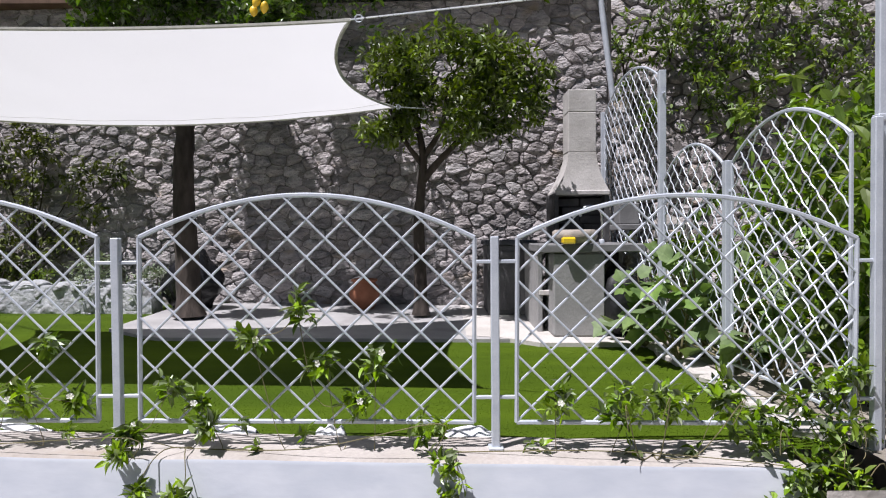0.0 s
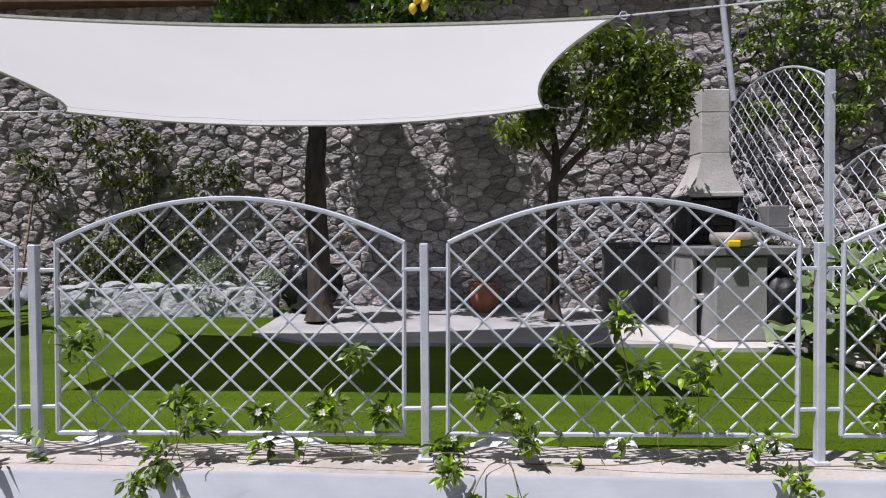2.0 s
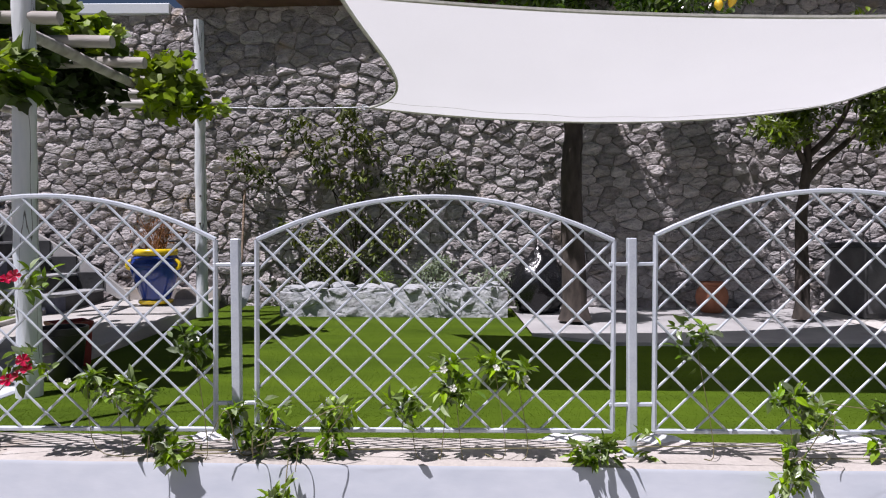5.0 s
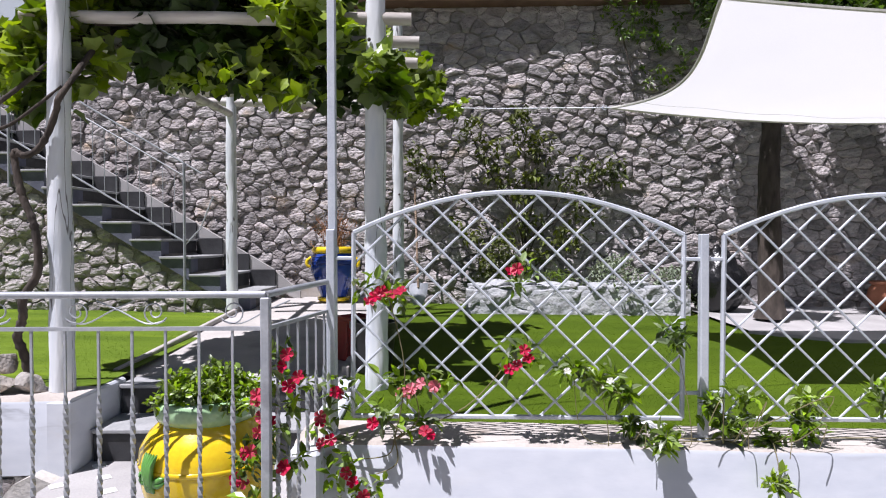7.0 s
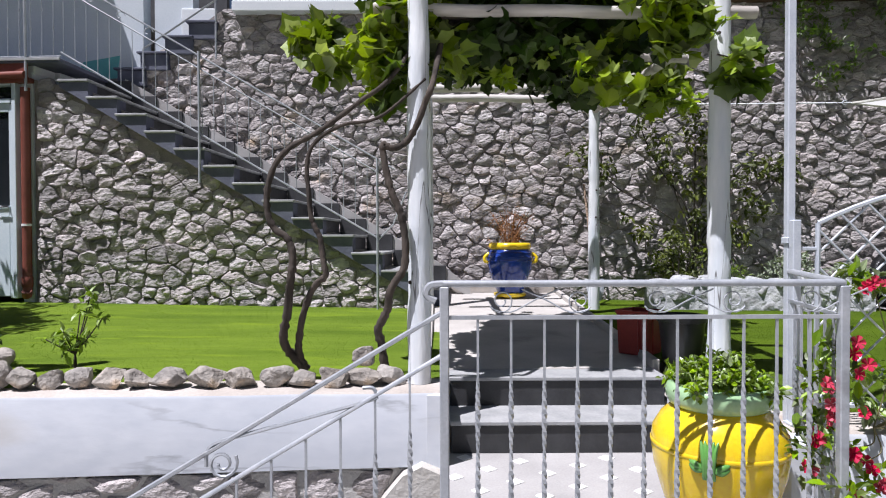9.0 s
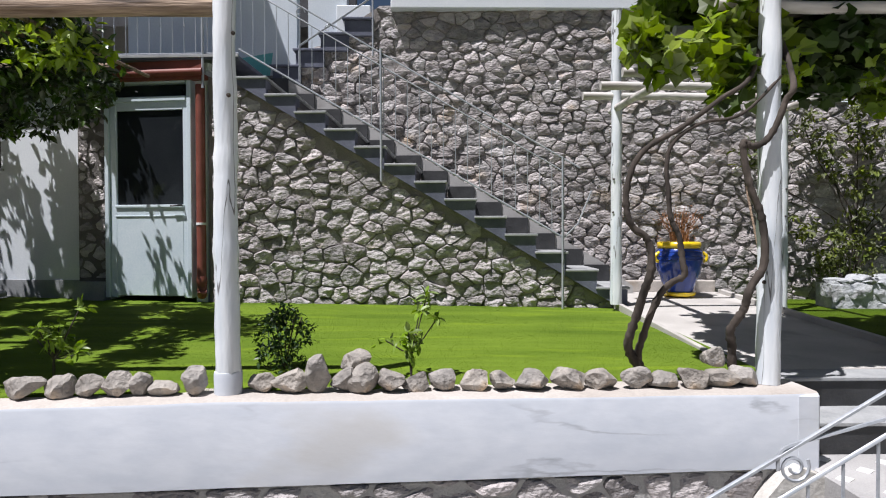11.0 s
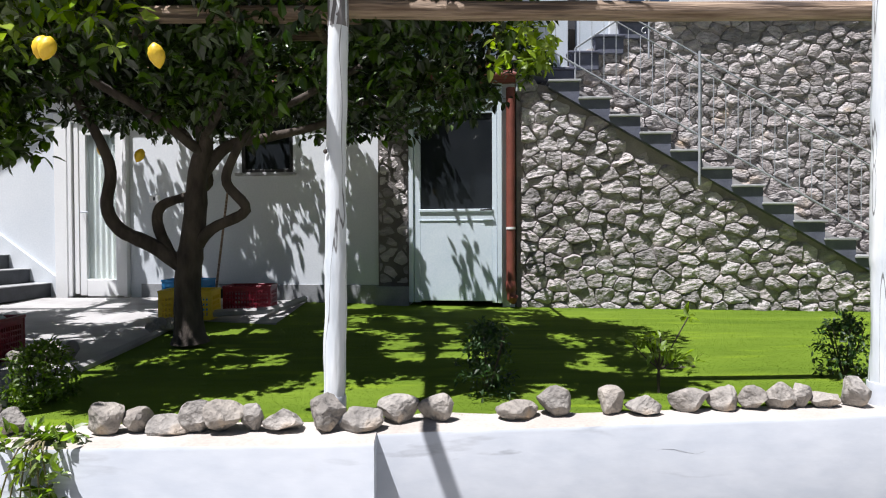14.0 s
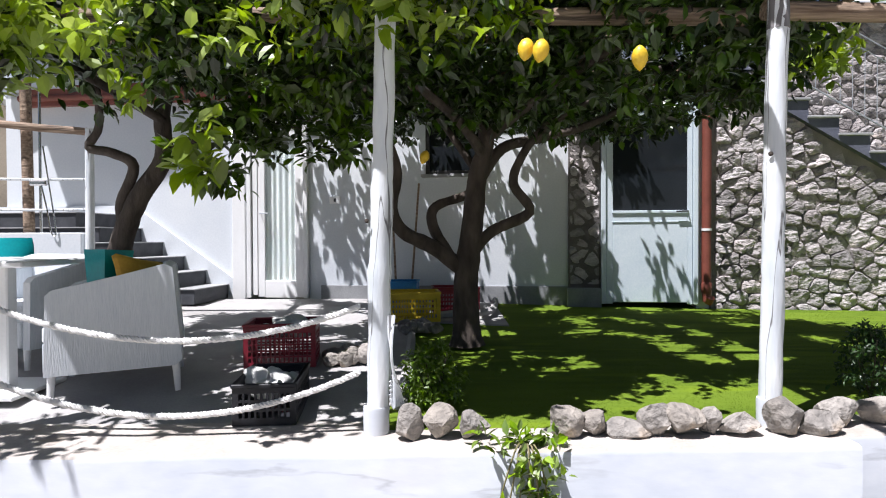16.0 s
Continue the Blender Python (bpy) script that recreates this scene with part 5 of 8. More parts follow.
# lemon tree on the lawn
X0, Y0, Z0 = -15.02, 5.05, 0.03


def rel5(*pts):
    return [(p[0] - X0, p[1] - Y0, p[2] - Z0, *p[3:]) for p in pts]


def rel(*pts):
    return [(x - X0, y - Y0, z - Z0) for x, y, z in pts]


tree("lemon_tree", (X0, Y0, Z0), "old lemon tree trained over the pergola with ripe lemons", [
    (rel((-15.02, 5.05, 0.0), (-15.03, 5.04, 0.46), (-14.98, 5.05, 0.88), (-14.94, 5.03, 1.26), (-14.88, 5.0, 1.5), (-14.9, 4.9, 1.95)), 0.105, 0.05),
    (rel((-15.04, 5.05, 0.55), (-15.26, 5.0, 0.72), (-15.49, 4.98, 0.84), (-15.57, 4.95, 1.01), (-15.53, 4.93, 1.26), (-15.6, 4.9, 1.5), (-15.8, 4.8, 1.95)), 0.06, 0.03),
    (rel((-15.15, 5.02, 0.66), (-15.27, 5.1, 0.88), (-15.25, 5.15, 1.03), (-15.0, 5.2, 1.13), (-14.93, 5.22, 1.27), (-15.2, 5.3, 1.7), (-15.4, 5.4, 2.0)), 0.045, 0.022),
    (rel((-14.99, 5.05, 0.67), (-14.84, 5.0, 0.84), (-14.57, 4.95, 0.98), (-14.69, 4.9, 1.17), (-14.65, 4.9, 1.34), (-14.5, 4.85, 1.55), (-14.2, 4.8, 1.72), (-13.7, 4.7, 1.95)), 0.045, 0.022),
    (rel((-14.94, 5.03, 1.2), (-14.75, 5.1, 1.46), (-14.45, 5.2, 1.55), (-14.03, 5.3, 1.68), (-13.5, 5.3, 1.95)), 0.05, 0.02),
    (rel((-14.9, 5.0, 1.4), (-15.1, 4.7, 1.6), (-15.4, 4.4, 1.8), (-15.6, 4.0, 2.0)), 0.04, 0.02),
    (rel((-14.9, 5.0, 1.5), (-14.6, 4.6, 1.7), (-14.3, 4.1, 1.85), (-13.9, 3.7, 2.0)), 0.04, 0.02),
# the crowns at z 2.75 lie above view, added to shade those below
], [(rel((-14.6, 5.05, 2.15))[0], (2.2, 1.95, 0.66), 1750, 0.13, 1.61, DIMCITRUS, 0.09, "dark glossy mature leaves"), (rel((-14.1, 4.55, 2.75))[0], (1.9, 1.4, 0.4), 900, 0.15, 2.35), (rel((-15.5, 3.5, 2.05))[0], (1.3, 0.28, 0.34), 165, 0.1, 1.72, OUTER, 0.088, "bright sunlit citrus leaves"), (rel((-13.35, 3.42, 2.75))[0], (0.8, 0.55, 0.28), 270, 0.14, 2.5, DIMCITRUS, 0.09, "dark glossy mature leaves"), (rel((-14.95, 6.9, 2.45))[0], (1.8, 0.65, 0.36), 300, 0.13, 2.1)], "glossy dark green citrus leaves", 11, CITRUS, 0.09, 14, "lemon trees", broad=0.5,
    fruit=rel((-14.875, 3.05, 1.59), (-14.82, 3.0, 1.57), (-14.39, 3.05, 1.555), (-15.6, 4.95, 1.42), (-15.33, 4.95, 1.38)), gaps=-0.05,
    shoots=rel5((-12.55, 4.7, 1.98, 9, 0.09, 0.1), (-15.5, 3.12, 1.8, 12, 0.09, 0.1), (-12.75, 4.55, 2.1, 8, 0.1, 0.09), (-15.1, 3.2, 1.75, 5, 0.12, 0.09), (-15.5, 3.05, 2.0, 14, 0.12, 0.12), (-12.5, 4.85, 2.15, 14, 0.12, 0.1), (-15.6, 3.25, 1.9, 16, 0.22, 0.09), (-14.9, 3.3, 1.95, 12, 0.2, 0.09)))
X0, Y0, Z0 = -17.42, 4.78, -0.02
tree("lemon_tree", (X0, Y0, Z0), "leaning lemon tree at the patio edge with crooked limbs", [
    (rel((-17.5, 4.78, 0.0), (-17.47, 4.78, 0.5), (-17.41, 4.76, 0.8), (-17.29, 4.75, 1.08), (-17.12, 4.75, 1.35), (-17.1, 4.7, 1.7), (-16.9, 4.6, 2.0)), 0.09, 0.045),
    (rel((-17.4, 4.76, 0.9), (-17.41, 4.75, 1.04), (-17.31, 4.72, 1.29), (-17.45, 4.7, 1.38), (-17.6, 4.7, 1.42), (-17.52, 4.68, 1.56), (-17.54, 4.66, 1.85), (-17.7, 4.6, 2.1)), 0.042, 0.022),
    (rel((-17.12, 4.75, 1.35), (-16.8, 4.8, 1.55), (-16.5, 4.9, 1.75), (-16.2, 4.9, 2.0)), 0.045, 0.02),
    (rel((-17.1, 4.7, 1.6), (-17.4, 4.3, 1.8), (-17.8, 4.0, 2.0), (-17.75, 3.3, 2.2), (-17.6, 2.5, 2.34)), 0.035, 0.012),
# first crown is out of view, added to dapple the patio's edge
], [(rel((-17.65, 2.78, 2.36))[0], (1.3, 0.4, 0.18), 50, 0.11, 2.14), (rel((-16.65, 3.95, 2.08))[0], (1.6, 0.95, 0.6), 440, 0.13, 1.66, DIMCITRUS, 0.09, "dark glossy mature leaves"), (rel((-16.55, 3.42, 2.02))[0], (1.4, 0.2, 0.36), 150, 0.11, 1.66, OUTER, 0.092, "bright sunlit citrus leaves"), (rel((-16.15, 4.25, 1.52))[0], (0.6, 0.4, 0.3), 90, 0.12, 1.24), (rel((-17.2, 3.35, 1.75))[0], (0.4, 0.2, 0.25), 14, 0.1, 1.45, OUTER, 0.105, "bright sunlit citrus leaves"), (rel((-16.7, 6.75, 2.5))[0], (1.1, 0.65, 0.3), 400, 0.12, 2.2), (rel((-17.25, 5.2, 2.42))[0], (1.5, 1.0, 0.3), 440, 0.13, 2.12), (rel((-16.58, 4.0, 1.2))[0], (0.3, 0.2, 0.15), 12, 0.09, 1.0), (rel((-15.45, 3.1, 1.95))[0], (0.3, 0.15, 0.2), 18, 0.09, 1.7)], "glossy green citrus leaves", 12, CITRUS, 0.095, 14, "lemon trees", gaps=-0.05, broad=0.5,
    shoots=rel5((-16.42, 3.55, 1.22, 9, 0.08, 0.13), (-17.2, 3.1, 1.75, 10, 0.1, 0.12), (-17.6, 3.5, 1.6, 14, 0.14, 0.1), (-16.9, 3.3, 1.8, 16, 0.22, 0.1), (-17.3, 3.3, 1.85, 14, 0.2, 0.1), (-16.2, 3.3, 1.85, 10, 0.2, 0.1), (-17.0, 3.25, 1.75, 16, 0.25, 0.09), (-16.5, 3.3, 1.7, 14, 0.22, 0.09), (-15.95, 3.3, 1.8, 12, 0.2, 0.09), (-17.6, 3.3, 1.9, 14, 0.25, 0.09)))

# tree beside the barbecue
X0, Y0, Z0 = -0.235, 6.6, -0.08
tree("garden_tree", (X0, Y0, Z0), "small dense green tree by the stone wall", [
    (rel((-0.235, 6.6, -0.08), (-0.24, 6.6, 0.4), (-0.25, 6.6, 0.9), (-0.22, 6.6, 1.25), (-0.2, 6.58, 1.6), (-0.3, 6.5, 2.1)), 0.075, 0.03),
    (rel((-0.22, 6.6, 1.3), (-0.05, 6.58, 1.5), (0.15, 6.5, 1.7), (0.4, 6.4, 2.0)), 0.045, 0.02),
    (rel((-0.2, 6.6, 1.55), (0.0, 6.4, 1.85), (0.05, 6.2, 2.2)), 0.035, 0.015),
    (rel((-0.22, 6.6, 1.5), (-0.4, 6.5, 1.75), (-0.55, 6.4, 2.1)), 0.03, 0.015),
], [(rel((0.05, 6.3, 2.4))[0], (0.85, 0.62, 0.42), 330, 0.12, 1.9), (rel((0.6, 6.25, 2.05))[0], (0.5, 0.45, 0.34), 150, 0.12, 1.6), (rel((-0.55, 6.3, 2.0))[0], (0.42, 0.4, 0.34), 120, 0.12, 1.62), (rel((0.2, 6.1, 1.8))[0], (0.4, 0.25, 0.2), 50, 0.11, 1.55), (rel((0.95, 6.2, 2.3))[0], (0.22, 0.2, 0.12), 14, 0.09, 2.1)], "small pointed olive-green leaves", 13, OLIVELEAF, 0.085, 12, broad=0.4, gaps=-0.15)
X0, Y0, Z0 = -2.588, 6.43, -0.05
tree("garden_tree", (X0, Y0, Z0), "tree with dark bare trunk below the sail", [
    (rel((-2.588, 6.43, -0.05), (-2.6, 6.43, 0.5), (-2.62, 6.42, 1.0), (-2.62, 6.42, 1.5), (-2.6, 6.42, 1.85), (-2.7, 6.35, 2.3), (-2.9, 6.3, 2.8)), 0.125, 0.07),
    (rel((-2.6, 6.42, 1.8), (-2.45, 6.4, 2.05), (-2.2, 6.3, 2.5), (-1.8, 6.1, 2.8)), 0.06, 0.03),
], [(rel((-1.9, 6.95, 2.95))[0], (1.8, 0.5, 0.5), 30, 0.12, 2.7), (rel((-1.68, 6.7, 3.6))[0], (0.36, 0.42, 0.95), 400, 0.12, 2.5), (rel((-1.85, 6.35, 2.9))[0], (0.35, 0.35, 0.4), 110, 0.12, 2.55), (rel((-3.15, 5.95, 2.98))[0], (0.42, 0.35, 0.4), 130, 0.12, 2.62), (rel((-2.8, 6.75, 3.65))[0], (0.46, 0.4, 0.85), 420, 0.12, 2.5), (rel((-1.5, 5.9, 2.85))[0], (0.35, 0.5, 0.14), 16, 0.1, 2.65)], "green citrus leaves", 14, CITRUS, 0.08, 13, fruit=rel((-1.56, 5.4, 2.74), (-1.5, 5.42, 2.7), (-1.6, 5.45, 2.68)))

# grape vine on the pergola
X0, Y0, Z0 = -8.74, 3.83, -0.08
gv = [
    (rel((-8.71, 3.83, -0.053), (-8.77, 3.79, 0.028), (-8.81, 3.75, 0.1), (-8.81, 3.71, 0.178), (-8.78, 3.68, 0.295), (-8.76, 3.64, 0.409), (-8.74, 3.6, 0.506), (-8.73, 3.6, 0.599), (-8.74, 3.6, 0.676), (-8.77, 3.6, 0.729), (-8.82, 3.6, 0.76), (-8.86, 3.6, 0.831), (-8.87, 3.6, 0.94), (-8.85, 3.6, 1.05), (-8.81, 3.6, 1.14), (-8.73, 3.6, 1.22), (-8.6, 3.6, 1.29), (-8.47, 3.6, 1.38), (-8.35, 3.6, 1.47), (-8.19, 3.6, 1.59), (-7.95, 3.9, 1.98), (-7.6, 4.3, 2.15)), 0.027, 0.011),
    (rel((-8.71, 3.83, -0.046), (-8.74, 3.79, 0.051), (-8.73, 3.75, 0.139), (-8.7, 3.71, 0.274), (-8.65, 3.68, 0.405), (-8.6, 3.64, 0.471), (-8.55, 3.6, 0.511), (-8.56, 3.6, 0.583), (-8.57, 3.6, 0.66), (-8.58, 3.6, 0.722), (-8.61, 3.6, 0.784), (-8.63, 3.6, 0.846), (-8.64, 3.6, 0.97), (-8.65, 3.6, 1.09), (-8.63, 3.6, 1.2), (-8.56, 3.6, 1.28), (-8.44, 3.6, 1.34), (-8.3, 3.6, 1.36), (-8.19, 3.6, 1.42), (-8.0, 3.65, 1.6)), 0.022, 0.008),
    (rel((-8.22, 3.72, -0.077), (-8.24, 3.7, 0.017), (-8.25, 3.68, 0.117), (-8.27, 3.66, 0.2), (-8.24, 3.64, 0.265), (-8.21, 3.62, 0.331), (-8.2, 3.6, 0.411), (-8.17, 3.6, 0.473), (-8.12, 3.6, 0.55), (-8.11, 3.6, 0.659), (-8.12, 3.6, 0.768), (-8.14, 3.6, 0.861), (-8.18, 3.6, 0.954), (-8.21, 3.6, 1.06), (-8.23, 3.6, 1.17), (-8.23, 3.6, 1.23), (-8.19, 3.6, 1.21), (-8.14, 3.6, 1.22), (-8.09, 3.6, 1.26), (-8.04, 3.6, 1.35), (-8, 3.6, 1.46), (-7.96, 3.6, 1.56), (-7.85, 3.95, 2.0), (-7.5, 4.2, 2.12)), 0.025, 0.016),
    (rel((-7.9, 3.8, 2.0), (-7.4, 4.2, 2.1), (-6.9, 4.6, 2.12), (-6.5, 4.9, 2.1)), 0.02, 0.01),
]
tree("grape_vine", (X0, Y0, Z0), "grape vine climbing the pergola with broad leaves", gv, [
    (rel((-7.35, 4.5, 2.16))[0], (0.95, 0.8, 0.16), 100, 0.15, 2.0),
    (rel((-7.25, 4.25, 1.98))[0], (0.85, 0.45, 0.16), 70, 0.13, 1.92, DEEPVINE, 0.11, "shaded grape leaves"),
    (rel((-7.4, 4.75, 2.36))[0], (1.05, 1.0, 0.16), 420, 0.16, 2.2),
    # unseen top layer, added to keep sun off the vine beneath
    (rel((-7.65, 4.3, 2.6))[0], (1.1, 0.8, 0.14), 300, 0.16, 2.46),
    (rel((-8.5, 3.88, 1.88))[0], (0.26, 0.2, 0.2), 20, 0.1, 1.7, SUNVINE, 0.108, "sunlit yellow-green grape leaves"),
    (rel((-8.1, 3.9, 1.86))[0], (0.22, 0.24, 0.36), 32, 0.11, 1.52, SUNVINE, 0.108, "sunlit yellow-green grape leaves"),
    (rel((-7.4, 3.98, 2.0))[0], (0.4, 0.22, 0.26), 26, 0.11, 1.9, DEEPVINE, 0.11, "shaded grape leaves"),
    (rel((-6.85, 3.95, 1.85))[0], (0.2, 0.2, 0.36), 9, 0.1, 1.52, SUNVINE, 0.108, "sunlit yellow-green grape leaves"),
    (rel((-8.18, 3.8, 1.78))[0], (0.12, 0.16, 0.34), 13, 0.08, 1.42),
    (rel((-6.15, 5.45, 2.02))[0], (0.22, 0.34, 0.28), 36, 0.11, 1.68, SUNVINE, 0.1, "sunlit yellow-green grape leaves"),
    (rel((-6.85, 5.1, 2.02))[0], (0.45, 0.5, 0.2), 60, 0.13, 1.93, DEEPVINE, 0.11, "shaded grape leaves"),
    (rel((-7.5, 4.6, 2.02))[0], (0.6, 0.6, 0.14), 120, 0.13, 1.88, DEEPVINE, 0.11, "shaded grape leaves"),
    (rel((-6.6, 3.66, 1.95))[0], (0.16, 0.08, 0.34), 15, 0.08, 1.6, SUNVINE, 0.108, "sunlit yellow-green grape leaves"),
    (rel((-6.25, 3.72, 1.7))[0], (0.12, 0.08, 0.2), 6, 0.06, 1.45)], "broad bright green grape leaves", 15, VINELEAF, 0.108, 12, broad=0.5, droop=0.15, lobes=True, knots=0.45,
     shoots=rel5((-8.27, 3.78, 1.8, 14, 0.07, 0.085), (-8.3, 3.75, 1.58, 6, 0.05, 0.08), (-6.56, 3.62, 1.95, 14, 0.1, 0.1), (-6.75, 3.66, 2.05, 8, 0.12, 0.1), (-6.05, 5.3, 1.95, 12, 0.1, 0.1), (-6.3, 3.7, 1.72, 7, 0.08, 0.07), (-6.1, 5.55, 1.98, 15, 0.11, 0.085), (-5.85, 5.5, 1.8, 7, 0.07, 0.08), (-7.5, 4.3, 1.85, 8, 0.14, 0.075), (-6.85, 4.6, 1.9, 7, 0.12, 0.075), (-6.5, 4.9, 2.3, 10, 0.12, 0.08), (-7.1, 3.8, 1.75, 6, 0.12, 0.07)))


# ---- rocks on the wall ----
def rock(x, y, z, w, h, seed):
    rs = random.Random(seed)
    bmr = bmesh.new()
    bmesh.ops.create_icosphere(bmr, subdivisions=3, radius=1.0)
    cuts = [(Vector((rs.gauss(0, 1), rs.gauss(0, 1), rs.gauss(0, 1))).normalized(), rs.uniform(0.52, 0.86)) for _ in range(12)]
    for v in bmr.verts:
        for nrm, d in cuts:
            e = v.co.dot(nrm) - d
            if e > 0:
                v.co -= nrm * e
        v.co *= 1 + 0.08 * noise.noise(v.co * 2.3 + Vector((seed, 0, 0))) + 0.03 * noise.noise(v.co * 7 + Vector((seed, 5, 0)))
        v.co = Vector((v.co.x * w * 0.62, v.co.y * w * 0.52, v.co.z * h * 0.58))
    lo = min(v.co.z for v in bmr.verts)
    for v in bmr.verts:
        v.co.z = max(v.co.z - lo - 0.008, -0.002)
    me = bpy.data.meshes.new("rock")
    bmr.to_mesh(me)
    bmr.free()
    me.materials.append(ROCK)
    me.shade_smooth()
    me.set_sharp_from_angle(angle=radians(38))
    ob = new("rock", me)
    ob.matrix_basis = pose(x, y, z, 0, 0, rs.uniform(-30, 30))
    return tagged(ob, "rough pale field stone on the garden wall", "rock", "edging rocks")


ROCKS_A = [(-10.79, .13, .1), (-10.66, .17, .14), (-10.51, .13, .21), (-10.37, .15, .13), (-10.28, .18, .15), (-10.14, .16, .13), (-10.0, .14, .11), (-9.86, .15, .11), (-9.7, .16, .12), (-9.56, .14, .1),
           (-9.39, .19, .11), (-9.185, .18, .13), (-9.0, .17, .11), (-8.81, .16, .11), (-8.67, .15, .1), (-8.515, .15, .13), (-8.34, .18, .1), (-8.19, .15, .14)]
ROCKS_B = [(-13.21, .15, .14), (-12.82, .18, .1), (-12.64, .17, .14), (-12.36, .13, .13), (-12.21, .15, .12), (-11.96, .18, .13), (-11.79, .14, .13), (-11.64, .13, .11), (-11.51, .14, .14), (-11.4, .1, .13), (-11.28, .13, .1), (-11.12, .15, .14)]
ROCKS_C = [(-15.38, .12, .16), (-15.25, .15, .15), (-15.1, .15, .12), (-14.68, .15, .14), (-14.55, .14, .11), (-14.4, .18, .11), (-14.27, .15, .14), (-14.16, .17, .15), (-14.04, .1, .13), (-13.9, .17, .11), (-13.7, .17, .15), (-13.55, .19, .11), (-13.38, .18, .15)]
for i, (x, w, h) in enumerate(ROCKS_A + ROCKS_B + ROCKS_C):
    y = (front_line(x) if x > -13.45 else 3.0) + 0.17 + 0.05 * noise.noise((x * 3, 0, 0))
    rock(x, y, wall_top(x), w, h, i + 3)
rock(-8.36, front_line(-8.36) + 0.24, wall_top(-8.3) + 0.1, 0.13, 0.12, 90)
rock(-10.33, front_line(-10.33) + 0.25, wall_top(-10.3) + 0.09, 0.15, 0.12, 91)


# ---- plants on the fence and walls ----
def plant(name, at, label, category, sprays_at, leaf_mat, size, count, seed, stems=(), broad=0.42, droop=0.2, lobes=False, group="", leaf_label="", stem_mat=None, stem_r=0.004, face=None):
    """sprays_at: (x, y, z, spread) of leaf tufts from the foot; stems: paths from the foot."""
    p = thing(name, at, label, category, group)
    rng = np.random.default_rng(seed)
    places = []
    for x, y, z, sp in sprays_at:
        places += sprays([(x, y, z)], count, sp, rng)
    mesh("leaves", leaf_geo(places, size, broad, droop, seed, lobes, face), leaf_mat, p, leaf_label)
    for s in stems:
        path = smoothpath(s, 5)
        mesh("stem", Geo().tube(path, [stem_r * (1.2 - 0.6 * i / len(path)) for i in range(len(path))], 5), stem_mat or STEM, p, smooth=70)
    return p


STEM = surf("green brown stem", (0.13, 0.12, 0.05), (0.22, 0.19, 0.10), 12, 0.8, 0.2)
WHITEPETAL = surf("white petal", (0.75, 0.75, 0.70), (0.82, 0.82, 0.78), 6, 0.6, 0.0, leafy=0.3)
REDPETAL = surf("red petal", (0.46, 0.008, 0.045), (0.60, 0.03, 0.10), 12, 0.5, 0.0, leafy=0.25, vary=0.15)
PINKPETAL = surf("pink petal", (0.62, 0.14, 0.20), (0.72, 0.27, 0.32), 12, 0.5, 0.0, leafy=0.25)


def flower(parent, at, size, mat, seed, petals=5):
    rs = random.Random(seed)
    g = Geo()
    tilt = Euler((rs.uniform(0.7, 1.5), 0, rs.uniform(-0.7, 0.7))).to_matrix()
    for k in range(petals):
        a = 2 * math.pi * k / petals
        c, s = math.cos(a), math.sin(a)
        pts = [(0, 0, -0.35), (0.35, -0.22, 0.02), (0.78, -0.46, 0.16), (1.05, -0.02, -0.08), (0.8, 0.42, 0.1), (0.35, 0.24, 0.0)]
        g.add([tilt @ Vector(((x * c - y * s), (x * s + y * c), z)) * size for x, y, z in pts], [(0, 1, 2, 3), (0, 3, 4, 5)])
    return mesh("flower", g, mat, parent, "", 60, at=at)


# tufts of jasmine along the fence: x, z, spread
HANG = [(-4.78, 0.04, 0.07), (-4.68, -0.06, 0.09), (-4.6, 0.03, 0.09), (-4.55, -0.24, 0.05), (-4.5, -0.1, 0.06), (-4.36, -0.06, 0.09), (-4.34, 0.05, 0.07), (-5.09, -0.06, 0.06), (-2.5, -0.13, 0.1), (-2.42, 0.02, 0.09), (-2.56, -0.2, 0.08), (-1.34, -0.14, 0.05), (-1.28, -0.3, 0.04), (-1.1, -0.32, 0.06), (-0.05, -0.08, 0.09), (0.02, -0.2, 0.09), (0.04, -0.34, 0.08), (1.48, -0.28, 0.1), (1.35, -0.1, 0.1), (1.6, -0.16, 0.11), (1.62, -0.34, 0.1), (1.2, 0.02, 0.09), (0.9, 0.03, 0.1), (0.72, 0.0, 0.09)]
TUFTS_A = [(-0.64, 0.43, 0.1), (-0.52, 0.19, 0.11), (-0.3, 0.21, 0.12), (-0.84, 0.31, 0.06), (-1.2, 0.1, 0.06), (-1.08, 0.04, 0.05), (-0.4, 0.02, 0.08), (-1.34, -0.1, 0.06), (-1.04, -0.07, 0.06)]
TUFTS_B = [(0.49, 0.02, 0.09), (0.83, 0.01, 0.12), (1.0, 0.01, 0.1), (1.22, 0.05, 0.11), (1.37, -0.08, 0.13), (1.55, 0.0, 0.13), (1.68, 0.05, 0.13), (1.73, -0.1, 0.13), (1.59, -0.24, 0.14), (1.73, -0.32, 0.14), (1.45, -0.38, 0.12), (1.8, 0.12, 0.09), (1.85, -0.45, 0.14)]
TUFTS_C = [(-1.73, 0.27, 0.09), (-1.83, 0.05, 0.08), (-1.62, 0.03, 0.06), (-2.5, 0.1, 0.09), (-2.88, 0.33, 0.12), (-3.28, -0.1, 0.08), (-3.86, 0.14, 0.1), (-3.61, 0.2, 0.08), (-1.91, 0.05, 0.08), (-2.14, 0.05, 0.06)]
